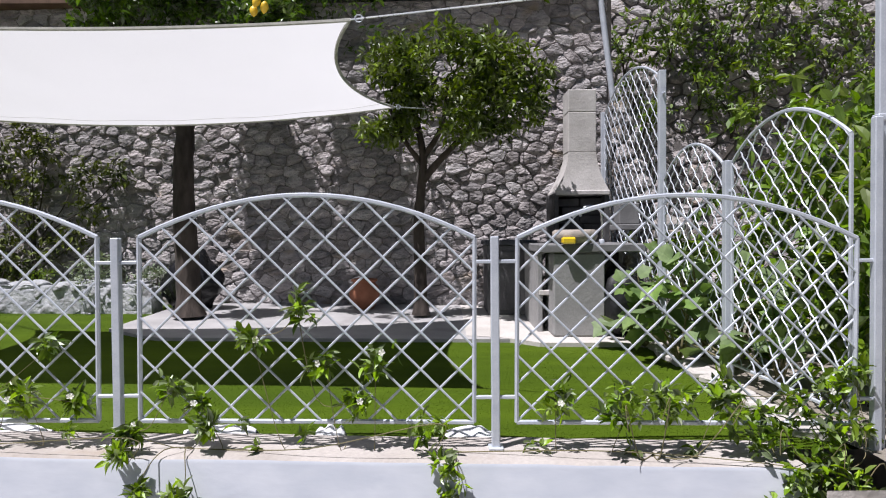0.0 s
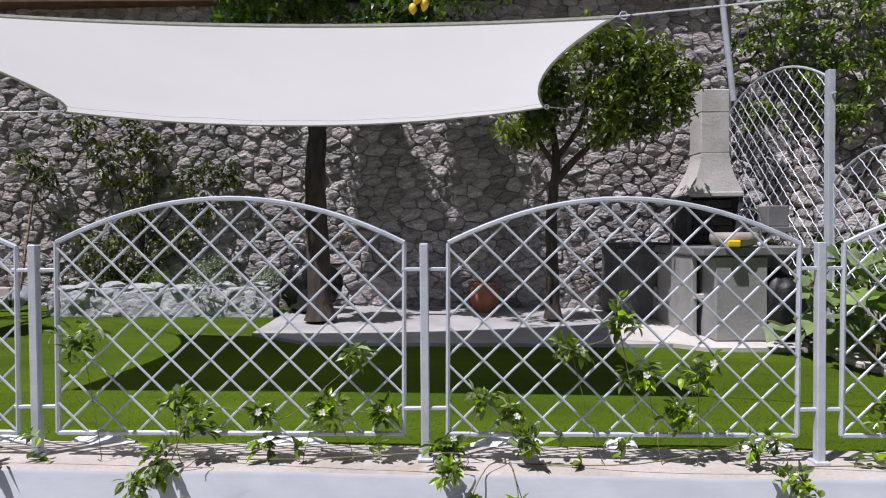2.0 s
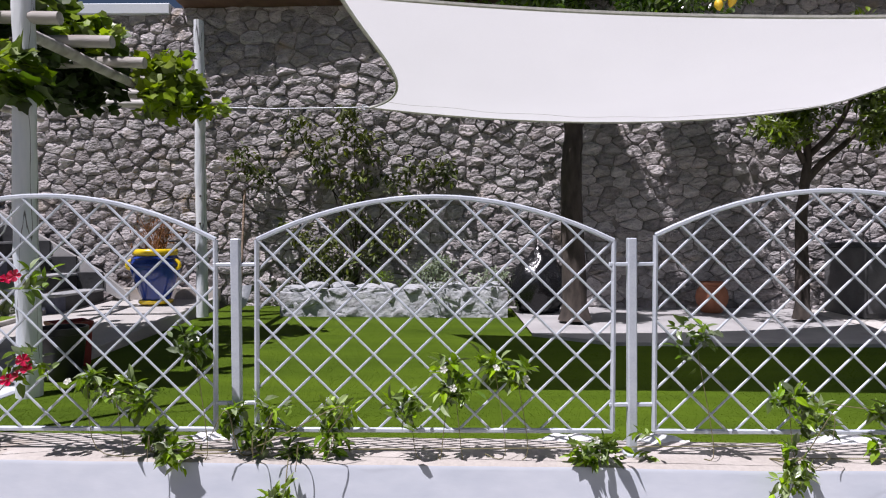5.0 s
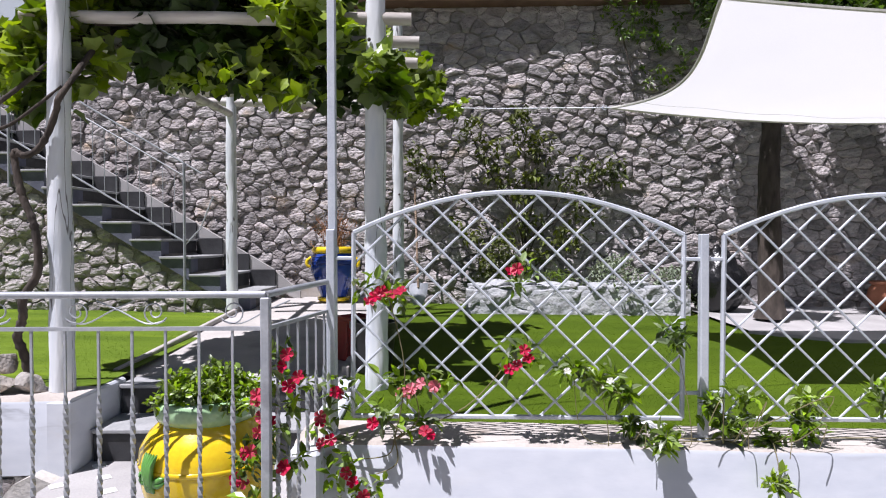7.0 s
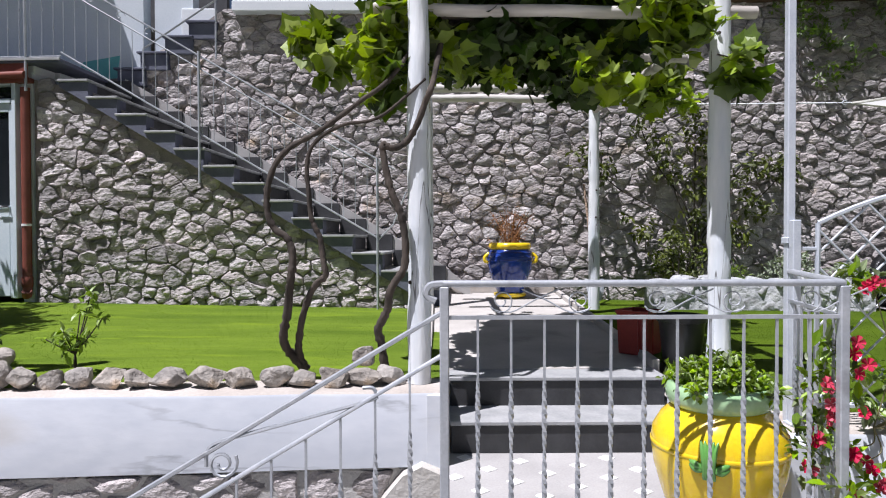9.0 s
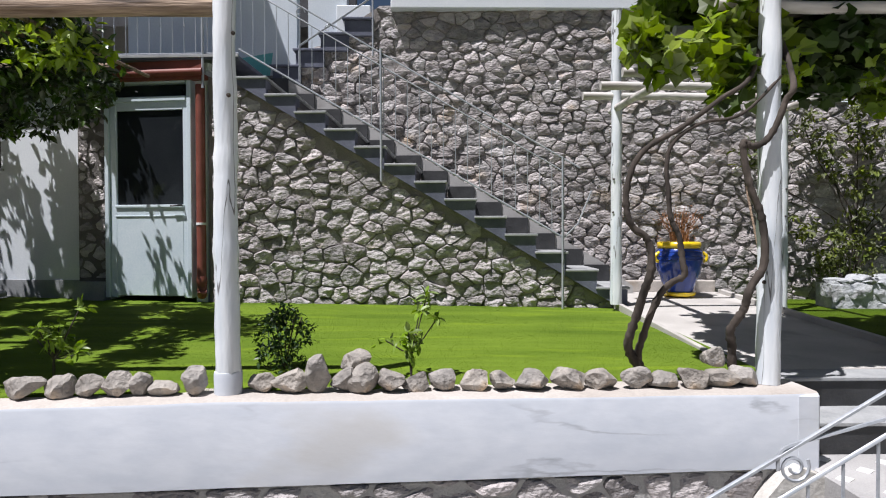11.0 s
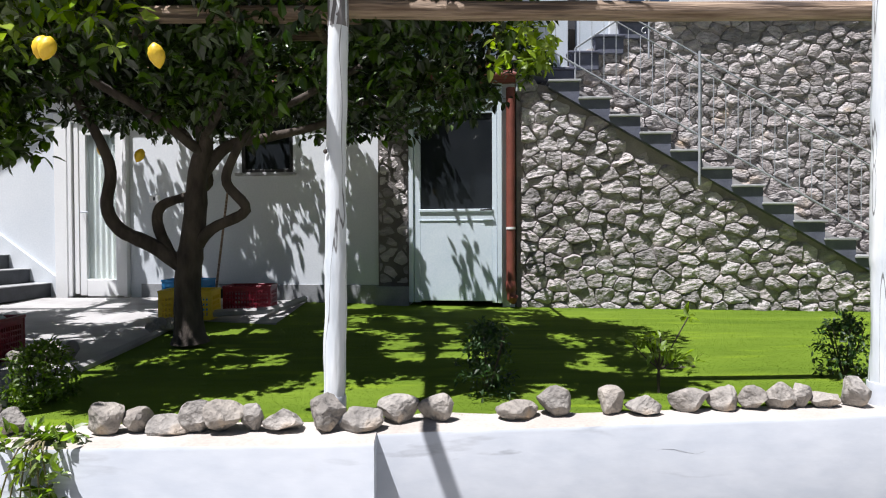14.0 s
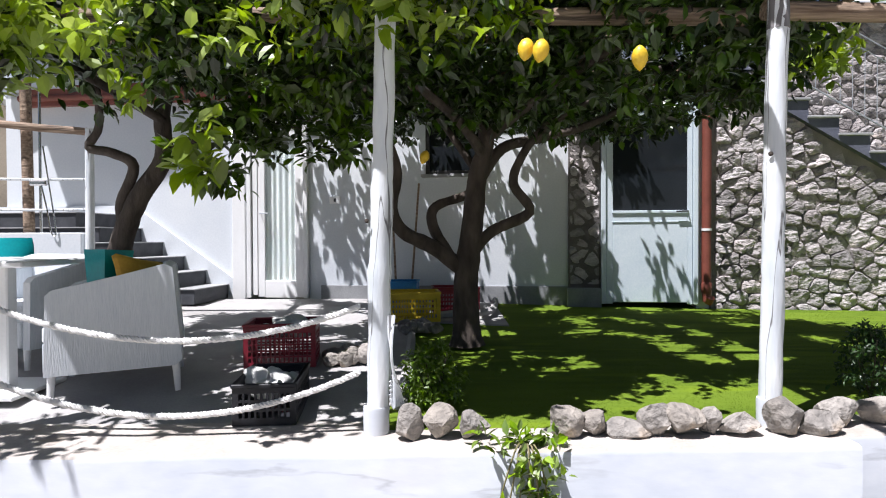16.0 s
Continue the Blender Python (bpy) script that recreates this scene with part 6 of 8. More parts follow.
TUFTS_D = [(-4.99, -0.09, 0.07), (-5.24, 0.16, 0.12), (-5.35, 0.2, 0.07), (-4.92, 0.34, 0.08), (-4.04, 0.1, 0.12), (-3.88, 0.24, 0.07), (-3.7, 0.24, 0.08), (-3.34, -0.11, 0.06), (-5.13, 0.09, 0.07)]
for seed, tufts in enumerate((TUFTS_A, TUFTS_B, TUFTS_C, TUFTS_D)):
    for k, grp in enumerate([tufts[i::3] for i in range(3)]):
        grp = sorted(grp)
        x0 = grp[len(grp) // 2][0]
        z0 = wall_top(x0)
        sp, stems = [], []
        for x, z, r in grp:
            y = -0.06 if z < -0.05 else rnd(-0.03, 0.03)
            y = y - 0.1 if z < -0.14 else y
            sp += [(x - x0 + rnd(-0.5, 0.5) * r, y, z - z0 + rnd(-0.5, 0.5) * r, r * 0.55) for _ in range(6)]
            sp += [(x - x0 + rnd(-0.35, 0.35), rnd(-0.05, 0.03), rnd(0.02, 0.13), 0.03) for _ in range(1 if z < 0.06 else 0)]
        chain = [(0, 0.02, 0.0)]
        for x, z, r in grp:
            chain.append((x - x0, (-0.16 if z < -0.14 else 0.0), z - z0))
        for a, b in zip(chain, chain[1:]):
            if abs(a[0] - b[0]) > 0.5:
                a = (b[0] + rnd(-0.12, 0.12), 0.02, 0.0)
            m = ((a[0] + b[0]) / 2 + rnd(-0.1, 0.1), (a[1] + b[1]) / 2 - 0.02, max(min(a[2], b[2]) + rnd(-0.05, 0.06), 0.015))
            stems.append([a, m, b])
        pl = plant("jasmine_vine", (x0, 2.76, z0), "jasmine vine with glossy leaves twining through the fence", "climbing plant", sp, JASMINE, 0.06, 10, 40 + seed * 5 + k, stems, group="jasmine vines", stem_r=0.002)
        for x, z, r in grp[::2]:
            flower(pl, (x - x0 + rnd(-0.04, 0.04), -0.07, z - z0 + rnd(0, 0.06)), 0.016, WHITEPETAL, int(abs(x) * 100))

for k in range(8):
    grp = HANG[k * 3:k * 3 + 3]
    x0 = grp[1][0]
    z0, y0 = wall_top(x0), fence_line(x0)
    sp = [(x - x0 + rnd(-0.6, 0.6) * r, -0.045 - rnd(0, 0.05) if z < z0 + 0.03 else 0.06, z - z0 + rnd(-0.6, 0.6) * r, r * 0.5) for x, z, r in grp for _ in range(7)]
    stems = [[(0, 0.12, 0.0), ((x - x0) * 0.5, 0.02, 0.03), (x - x0 + 0.02, -0.04, z - z0 + 0.05), (x - x0 + rnd(-0.05, 0.05), -0.05, z - z0 - 0.05)] for x, z, r in grp]
    plant("jasmine_vine", (x0, y0, z0), "jasmine vine with glossy leaves trailing over the wall", "climbing plant", sp, JASMINE, 0.056, 9, 90 + k, stems, group="jasmine vines", stem_r=0.0025)

# mandevilla at the fence's end
FLOWERS = [(-6.08, 0.54), (-5.59, 0.62), (-5.63, 0.23), (-5.55, 0.28), (-6.02, 0.13), (-5.92, 0.13), (-5.99, -0.03), (-6.17, 0.52), (-6.13, 0.54), (-6.07, 0.14), (-6.5, 0.11), (-6.46, -0.05), (-6.28, -0.17), (-6.62, -0.27), (-6.44, 0.25), (-6.52, 0.06), (-6.15, 0.01), (-6.55, 0.2), (-6.6, -0.1), (-6.5, -0.2), (-6.58, 0.0), (-6.3, -0.3), (-6.2, -0.24), (-6.36, -0.1), (-6.4, 0.02), (-6.34, 0.12), (-6.47, 0.33), (-6.56, -0.34)]
sp = [(x + 6.1 + rnd(-0.05, 0.05), rnd(-0.03, 0.03) - (0.14 if z < -0.1 else 0) - (0.35 if x < -6.43 else 0), z + 0.09 + rnd(-0.06, 0.05), 0.055) for x, z in FLOWERS for _ in range(3)]
stems = [[(0, 0, 0), (x + 6.1) * 0.5 and ((x + 6.1) * 0.5 + 0.06, -0.03, (z + 0.09) * 0.5 - 0.02), (x + 6.1, -0.02, z + 0.09)] for x, z in FLOWERS[::2] if abs(x + 6.1) > 0.02 and x > -6.4]
mv = plant("mandevilla", (-6.1, 2.76, -0.09), "mandevilla climber with red trumpet flowers on the fence", "climbing plant", sp, JASMINE, 0.06, 9, 70, stems, stem_r=0.003)
for i, (x, z) in enumerate(FLOWERS):
    for k in range(2):
        flower(mv, (x + 6.1 + rnd(-0.04, 0.04), -0.07 - (0.14 if z < -0.1 else 0) - (0.35 if x < -6.43 else 0), z + 0.09 + rnd(-0.03, 0.03)), 0.026, PINKPETAL if i in (4, 5, 9) else REDPETAL, 200 + i * 2 + k)

# dry climber on the stone wall
CLIMB = [(-6.2, 1.65), (-6.0, 1.5), (-5.55, 2.0), (-5.3, 1.8), (-5.2, 1.5), (-4.95, 2.15), (-4.9, 1.9), (-4.7, 1.84), (-4.75, 1.55), (-4.9, 1.3), (-4.4, 1.4), (-4.1, 1.55), (-3.83, 1.5), (-4.2, 1.05), (-4.9, 0.9), (-5.2, 0.7), (-5.3, 0.4), (-4.7, 0.6), (-4.4, 0.75), (-5.6, 0.85), (-5.0, 0.45)]
sp = [(x + 4.9 + rnd(-0.14, 0.14), -0.1 + rnd(-0.05, 0.03), z + 0.05 + rnd(-0.14, 0.14), 0.1) for x, z in CLIMB for _ in range(11)]
stems = [[(0, -0.05, 0), (0.1 * (x + 4.9), -0.05, z * 0.5), ((x + 4.9) * 0.7, -0.06, z * 0.8), (x + 4.9, -0.06, z + 0.05)] for x, z in CLIMB[::2]]
plant("wall_climber", (-4.9, 7.64, -0.02), "sparse climbing plant with dull olive leaves on the stone wall", "climbing plant", sp, DRYLEAF, 0.085, 8, 81, stems, droop=0.6, stem_mat=BARK, stem_r=0.009)

# hanging plant on the terrace wall
sp = [(rnd(-0.13, 0.13), -0.06, -0.02 - 0.05 * i + rnd(-0.03, 0.03), 0.05) for i in range(-1, 9) for _ in range(3)] + [(rnd(-0.2, 0.2), 0.05, 0.04, 0.05) for _ in range(8)]
plant("trailing_plant", (-14.88, 3.0, -0.1), "trailing green plant hanging down the white wall", "climbing plant", sp, JASMINE, 0.06, 9, 83,
      [[(0, 0.1, 0), (0.02 * k - 0.06, -0.04, 0.0), (0.05 * k - 0.15, -0.06, -0.3), (0.06 * k - 0.16, -0.05, -0.5 + 0.05 * k)] for k in range(6)])


# ---- shrubs ----
def bush(at, r, h, label, mat, size, seed, n=60, count=9, name="shrub", broad=0.42):
    rng = np.random.default_rng(seed)
    sp = []
    for _ in range(n):
        a, q, z = rng.uniform(0, 6.28), rng.uniform(0, 1) ** 0.5, rng.uniform(0.06, 1)
        k = r * q * math.sin(math.pi * min(1.0, z * 0.75 + 0.22)) ** 0.6
        sp.append((k * math.cos(a), k * math.sin(a), z * h, r * 0.3))
    stems = [[(0, 0, 0), (0.3 * r * math.cos(a), 0.3 * r * math.sin(a), h * 0.4), (0.6 * r * math.cos(a), 0.6 * r * math.sin(a), h * 0.85)] for a in (0.3, 1.7, 3.1, 4.4, 5.5)]
    return plant(name, at, label, "shrub", sp, mat, size, count, seed, stems, broad=broad, stem_mat=BARK, stem_r=0.005)


BOX = surf("dark box leaf", (0.018, 0.045, 0.012), (0.04, 0.085, 0.02), 3, 0.4, 0.0, fine=9, leafy=0.15, island=0.3)
LIME = surf("young citrus leaf", (0.15, 0.25, 0.02), (0.28, 0.4, 0.04), 3, 0.42, 0.0, fine=9, leafy=0.35, island=0.3)
bush((-12.92, 3.72, ground_z(-12.9, 3.7)), 0.17, 0.38, "small dark green clipped shrub on the lawn", BOX, 0.035, 91, 90, 12)
bush((-10.80, 3.98, ground_z(-10.8, 4)), 0.17, 0.36, "small dark green clipped shrub behind a post", BOX, 0.035, 92, 90, 12)
bush((-15.28, 3.68, ground_z(-15.3, 3.7)), 0.17, 0.3, "low green shrub beside the rocks", GARDENLEAF, 0.034, 93, 170, 12)
for (x, y), seed in (((-12.0, 3.70), 94), ((-10.04, 3.80), 95)):
    rs = random.Random(seed)
    tips = [(rs.uniform(-0.17, 0.17), rs.uniform(-0.1, 0.1), rs.uniform(0.16, 0.46)) for _ in range(11)]
    plant("citrus_sapling", (x, y, ground_z(x, y)), "young citrus sapling with sparse yellow-green leaves", "sapling", [(*t, 0.05) for t in tips], LIME, 0.066, 12, seed,
          [[(0, 0, 0), (0.0, 0, 0.12), (t[0] * 0.4, t[1] * 0.4, 0.12 + (t[2] - 0.12) * 0.4), t] for t in tips], group="saplings", stem_mat=BARK, stem_r=0.005)

# hedge on the upper terrace and growth on the hill
GREENHEDGE = surf("hedge leaf", (0.065, 0.125, 0.013), (0.165, 0.26, 0.028), 3, 0.45, 0.0, fine=9, leafy=0.3, island=0.4)
rng = np.random.default_rng(31)
for i, (x, z, w) in enumerate([(-3.3, 3.5, 0.7), (-2.5, 3.6, 0.7), (-1.6, 3.65, 0.7), (-0.7, 3.6, 0.7), (0.2, 3.65, 0.7), (1.1, 3.75, 0.7)]):
    sp = [(rng.normal(0, w * 0.5), rng.uniform(-0.35, 0.5), rng.uniform(-0.25 if x < -2 else 0.0, 0.75), 0.12) for _ in range(60)]
    plant("hedge_shrub", (x, 7.9, 3.5), "leafy green shrub overhanging the stone wall", "shrub", sp, GREENHEDGE, 0.085, 12, 300 + i, [[(0, 0, 0), (0.1, 0, 0.3), (0.2, -0.1, 0.6)]], group="hedge shrubs", stem_mat=BARK, stem_r=0.012)
sp = [(rng.normal(0.1, 0.22), rng.uniform(-0.3, 0.05), rng.uniform(-0.35, 0.15), 0.09) for _ in range(46)] + [(rng.normal(0.5, 0.14), rng.uniform(-0.25, 0.05), rng.uniform(-0.95, -0.3), 0.08) for _ in range(34)]
plant("hedge_shrub", (-3.75, 7.75, 3.45), "leafy shrub hanging over the wall beside the sail", "shrub", sp, GREENHEDGE, 0.065, 15, 320, [[(0, 0.1, 0), (0, -0.15, -0.3), (0.1, -0.2, -0.8)]], stem_mat=BARK, stem_r=0.012)

HILL = pose(1.95, 8.35, 0, -12, 0, -6)
g = Geo()
g.box((4.0, 0.4, 2.1), (8.0, 0.6, 5.2), 0.01)
g.v = [tuple(HILL @ Vector(p)) for p in g.v]
wall_hill = mesh("wall_hill", g, MORTAR, kind="structure", label="rough rubble terrace wall overgrown with shrubs", category="stone wall")
g = Geo()
g.sheet(lambda u, v: (1.84 + 9 * u, 2.2 + 7.0 * v, -0.25 + 0.25 * v + 0.06 * noise.noise((u * 9, v * 9, 3))), 30, 30)
mesh("ground_side", g, surf("side earth", (0.20, 0.18, 0.145), (0.33, 0.295, 0.245), 3, 0.95, 0.5), kind="structure", label="bare earth beyond the side fence", category="ground")
g = Geo()
g.sheet(lambda u, v: (1.4 + 9 * u, 2.3 + 0.0 * v, -2.35 + 2.15 * v), 20, 4)
mesh("wall_side_front", g, surf("pale rubble bank", (0.30, 0.28, 0.25), (0.48, 0.45, 0.41), 7, 0.95, 1.5, bump_scale=9), kind="structure", label="rough earth and stone bank beside the white wall", category="bank")
# brighter leaf copy that paints sunlight on the shrubs' front
SUNSHRUB = surf("sunny shrub leaf", (0.12, 0.2, 0.02), (0.26, 0.36, 0.045), 3, 0.45, 0.0, fine=9, leafy=0.35, island=0.4)
for i, (x, z, w, h) in enumerate([(2.55, 3.2, 0.32, 0.4), (3.2, 3.45, 0.4, 0.34), (3.9, 3.35, 0.42, 0.4), (3.55, 2.75, 0.3, 0.36), (4.3, 2.75, 0.28, 0.45), (4.75, 3.3, 0.4, 0.4), (2.75, 2.35, 0.16, 0.13), (3.95, 2.3, 0.2, 0.14), (5.3, 2.9, 0.34, 0.42), (5.6, 2.2, 0.4, 0.4), (5.0, 2.3, 0.3, 0.3), (6.1, 2.7, 0.4, 0.5), (3.4, 3.95, 0.5, 0.25), (4.5, 4.0, 0.5, 0.25), (5.6, 3.6, 0.5, 0.4)]):
    sp = [(rng.normal(0, w * 0.55), rng.uniform(-0.28, 0.1), rng.normal(0, h * 0.55), 0.11) for _ in range(int(12 + 48 * w))]
    hs = plant("hill_shrub", (x, 8.05 + 0.21 * z, z), "loose green shrub growing from the rubble wall", "shrub", sp, GREENHEDGE, 0.09, 11, 340 + i, [[(0, 0.15, -0.3), (0, 0, -0.1), (0.1, -0.1, 0.3)], [(0, 0.15, -0.3), (-0.1, -0.05, 0.0), (-0.25, -0.1, 0.2)]], group="hill shrubs", stem_mat=BARK, stem_r=0.012)
    tips = [(rng.normal(0, w * 0.6), rng.uniform(-0.34, -0.15), rng.normal(0, h * 0.6)) for _ in range(int(4 + 16 * w))]
    mesh("young_leaves", leaf_geo(sprays(tips, 9, 0.08, rng), 0.1, 0.4, 0.2, 500 + i), SUNSHRUB, hs, "bright leaves with sun in their colour")
for i, (x, y, w, h) in enumerate([(2.3, 3.4, 0.28, 1.2), (2.7, 4.0, 0.4, 1.9), (2.6, 4.7, 0.4, 1.7), (3.0, 5.3, 0.45, 2.0), (2.4, 6.2, 0.35, 0.9), (3.3, 4.4, 0.5, 2.1), (3.7, 5.6, 0.5, 2.2)]):
    sp = [(rng.normal(0, w * 0.6), rng.normal(0, w * 0.6), rng.uniform(0.1, h), 0.13) for _ in range(64)]
    ss = plant("side_shrub", (x, y, -0.22), "leafy green shrub behind the side fence", "shrub", sp, GARDENLEAF, 0.12, 10, 370 + i, [[(0, 0, 0), (0.05, 0, h * 0.4), (0.1, 0.05, h * 0.9)]], group="side shrubs", stem_mat=BARK, stem_r=0.012)
    tips = [(rng.normal(-0.08, w * 0.6), rng.normal(-0.12, w * 0.6), rng.uniform(0.3, h * 1.05)) for _ in range(20)]
    mesh("young_leaves", leaf_geo(sprays(tips, 9, 0.1, rng), 0.12, 0.45, 0.2, 530 + i), SUNSHRUB, ss, "bright leaves with sun in their colour")
BIGLEAF = surf("squash leaf", (0.12, 0.2, 0.06), (0.24, 0.34, 0.12), 5, 0.6, 0.2, fine=20, leafy=0.3, island=0.25)
for i, (x, y, h) in enumerate([(1.95, 4.75, 0.75), (1.66, 5.2, 0.6), (1.98, 4.25, 0.8), (2.0, 3.75, 0.7), (1.72, 4.6, 0.55), (2.1, 5.3, 0.7)]):
    sp = [(rng.uniform(-0.28, 0.2), rng.uniform(-0.3, 0.3), rng.uniform(0.12, h), 0.08) for _ in range(10)]
    plant("squash_plant", (x, y, -0.18), "squash plant with large soft green leaves by the fence", "plant", sp, BIGLEAF, 0.145, 4, 380 + i, [[(0, 0, 0), (q[0] * 0.5, q[1] * 0.5, q[2] * 0.6), q[:3]] for q in sp], broad=0.55, lobes=True, group="squash plants", stem_r=0.008)
for i in range(14):
    y = 3.1 + i * 0.17
    g = Geo()
    s = rng.uniform(0.12, 0.2)
    g.box((0, 0, 0.02), (s * 1.4, s, 0.05), 0.012, Euler((0, 0, rng.uniform(-0.5, 0.5))).to_matrix())
    o = mesh("edging_slab", g, PALE, label="flat pale stone along the lawn edge", category="stone", group="edging slabs", at=(1.8 + rng.uniform(-0.03, 0.03), y, ground_z(1.8, y) + 0.0))

# whitewashed stones and bushes at the foot of the wall
WHITEROCK = surf("limewashed stone", (0.30, 0.315, 0.335), (0.48, 0.49, 0.495), 9, 0.9, 2.0, bump_scale=12, c=(0.22, 0.22, 0.22), c_scale=7, c_at=0.54, vary=0.1)
g = Geo()
block(g, -5.62, -3.2, 6.92, 7.2, -0.2, lambda x: 0.2 + 0.03 * noise.noise((x * 4, 1, 1)), 24)
bed_wall = mesh("bed_wall", g, WHITEROCK, smooth=40, kind="structure", label="low whitewashed rubble wall edging the bed", category="low wall")
for i in range(9):
    x = -5.5 + i * 0.26 + rnd(-0.05, 0.05)
    r = rock(x, 7.04 + rnd(-0.04, 0.04), 0.19, rnd(0.2, 0.3), rnd(0.07, 0.13), 120 + i)
    r.name = "whitewashed_rock"
    r.data.materials[0] = WHITEROCK
    tagged(r, "whitewashed stone on top of the low bed wall", "rock", "whitewashed rocks")
GREYLEAF = surf("grey green leaf", (0.20, 0.25, 0.17), (0.32, 0.37, 0.27), 4, 0.7, 0.0, leafy=0.2, island=0.25)
bush((-3.95, 7.2, 0.0), 0.36, 0.52, "pale grey-green bush in the whitewashed bed", GREYLEAF, 0.05, 96, 110, 10)
bush((-3.3, 7.2, 0.0), 0.28, 0.42, "grey-green bush in the whitewashed bed", GREYLEAF, 0.05, 97, 80, 10)
bush((-4.6, 7.25, 0.0), 0.3, 0.36, "low yellow-green tuft in the whitewashed bed", LIME, 0.05, 98, 60, 9, broad=0.15)
bush((-5.2, 7.3, 0.0), 0.3, 0.75, "dull green shrub against the stone wall", DRYLEAF, 0.06, 99, 60, 9)

# ---- pots ----
YELLOW = surf("yellow glaze", (0.72, 0.50, 0.008), (0.80, 0.58, 0.012), 3, 0.22, 0.05, coat=0.3)
LEAFGLAZE = surf("green glaze", (0.08, 0.25, 0.05), (0.15, 0.36, 0.08), 6, 0.25, 0.05, coat=0.3)
MINT = surf("mint glaze", (0.30, 0.48, 0.26), (0.40, 0.58, 0.34), 4, 0.25, 0.05, coat=0.3)
BLUE = surf("blue glaze", (0.012, 0.035, 0.20), (0.02, 0.055, 0.30), 4, 0.15, 0.04, coat=0.4)
TERRA = surf("terracotta", (0.28, 0.105, 0.055), (0.38, 0.16, 0.09), 6, 0.8, 0.2)
SOIL = surf("potting soil", (0.03, 0.022, 0.016), (0.06, 0.045, 0.03), 20, 0.95, 0.6)

yp = thing("plant_pot", (-6.82, 2.612, -0.5), "large yellow glazed jar with green rim and leafy plant", "plant pot")
yp.matrix_basis = yp.matrix_basis @ Matrix.Diagonal((0.93, 0.93, 1, 1))
mesh("jar", Geo().lathe([(0.15, 0.0), (0.165, 0.01), (0.185, 0.08), (0.232, 0.2), (0.265, 0.31), (0.277, 0.4), (0.270, 0.455), (0.235, 0.51), (0.2, 0.54), (0.188, 0.555), (0.17, 0.56), (0.165, 0.5)], 48), YELLOW, yp, "bright yellow glazed jar", 60)
mesh("jar_band", Geo().lathe([(0.275, 0.392), (0.2795, 0.398), (0.2795, 0.408), (0.274, 0.414)], 48), YELLOW, yp, "", 60)
mesh("rim", Geo().lathe([(0.186, 0.55), (0.204, 0.56), (0.214, 0.582), (0.217, 0.61), (0.208, 0.632), (0.192, 0.64), (0.178, 0.634), (0.172, 0.6)], 48), MINT, yp, "pale green glazed rim", 60)
mesh("soil", Geo().lathe([(0.001, 0.605), (0.172, 0.605), (0.172, 0.6)], 24), SOIL, yp)
g = Geo()


def on_jar(turn, z, lift):
    r = 0.2 + 0.077 * math.sin(min(max((z - 0.13) / 0.27, 0), 1) * math.pi / 2) - 1.6 * max(0.0, z - 0.42) ** 1.6 + lift
    a = radians(-121) + turn
    return (r * math.cos(a), r * math.sin(a), z)


for k in range(5):
    q = k - 2
    g.tube(smoothpath([on_jar(0.035 * q, 0.335, 0.006), on_jar(0.025 * q, 0.38, 0.012), on_jar(0.035 * q, 0.43, 0.014), on_jar(0.06 * q, 0.475, 0.012)]), [0.005, 0.008, 0.0095, 0.010, 0.011, 0.012, 0.0125, 0.012, 0.0115, 0.01, 0.008, 0.006, 0.003], 7)
for sg in (-1, 1):
    for z in (0.385, 0.37):
        g.tube(smoothpath([on_jar(sg * 0.06, 0.37, 0.004), on_jar(sg * 0.16, z, 0.008), on_jar(sg * 0.27, z + 0.012, 0.004)]), [0.005, 0.009, 0.012, 0.0135, 0.014, 0.013, 0.010, 0.006, 0.002], 7)
mesh("relief", g, LEAFGLAZE, yp, "raised green leaf ornament", 60)
rng2 = np.random.default_rng(77)
pts = [(rng2.uniform(-0.17, 0.17), rng2.uniform(-0.17, 0.17), 0.61, 0.035) for _ in range(260)]
pts = [(x, y, z + rng2.uniform(0.0, 1.0) * (0.15 - 2.6 * (x * x + y * y)), w) for x, y, z, w in pts]
pl = leaf_geo(sum([sprays([p[:3]], 10, p[3], rng2) for p in pts], []), 0.034, 0.6, 0.2, 78)
mesh("plant", pl, JASMINE, yp, "bushy green plant")

bp = thing("plant_pot", (-7.115, 7.33, 0.055), "cobalt blue glazed jar with yellow rim and dry plant", "plant pot")
mesh("jar", Geo().lathe([(0.145, 0.02), (0.155, 0.06), (0.175, 0.12), (0.23, 0.26), (0.262, 0.38), (0.266, 0.44), (0.25, 0.5), (0.225, 0.535), (0.2, 0.53)], 40), BLUE, bp, "cobalt blue glazed jar", 60)
for z in (0.41, 0.45, 0.5):
    mesh("ring", Geo().lathe([(0.262 if z < 0.48 else 0.247, z - 0.006), (0.271 if z < 0.48 else 0.256, z), (0.262 if z < 0.48 else 0.247, z + 0.006)], 40), BLUE, bp, "", 60)
mesh("rim", Geo().lathe([(0.215, 0.53), (0.236, 0.545), (0.242, 0.575), (0.232, 0.605), (0.21, 0.61), (0.2, 0.58)], 40), YELLOW, bp, "yellow glazed rim", 60)
mesh("foot", Geo().lathe([(0.17, 0.0), (0.182, 0.01), (0.185, 0.035), (0.17, 0.045)], 40), YELLOW, bp, "yellow foot band", 60)
for sg in (-1, 1):
    mesh("handle", Geo().tube(smoothpath([(sg * 0.25, -0.05, 0.39), (sg * 0.285, -0.06, 0.4), (sg * 0.29, -0.06, 0.45), (sg * 0.24, -0.05, 0.49)]), 0.02, 8), YELLOW, bp, "yellow handle", 70)
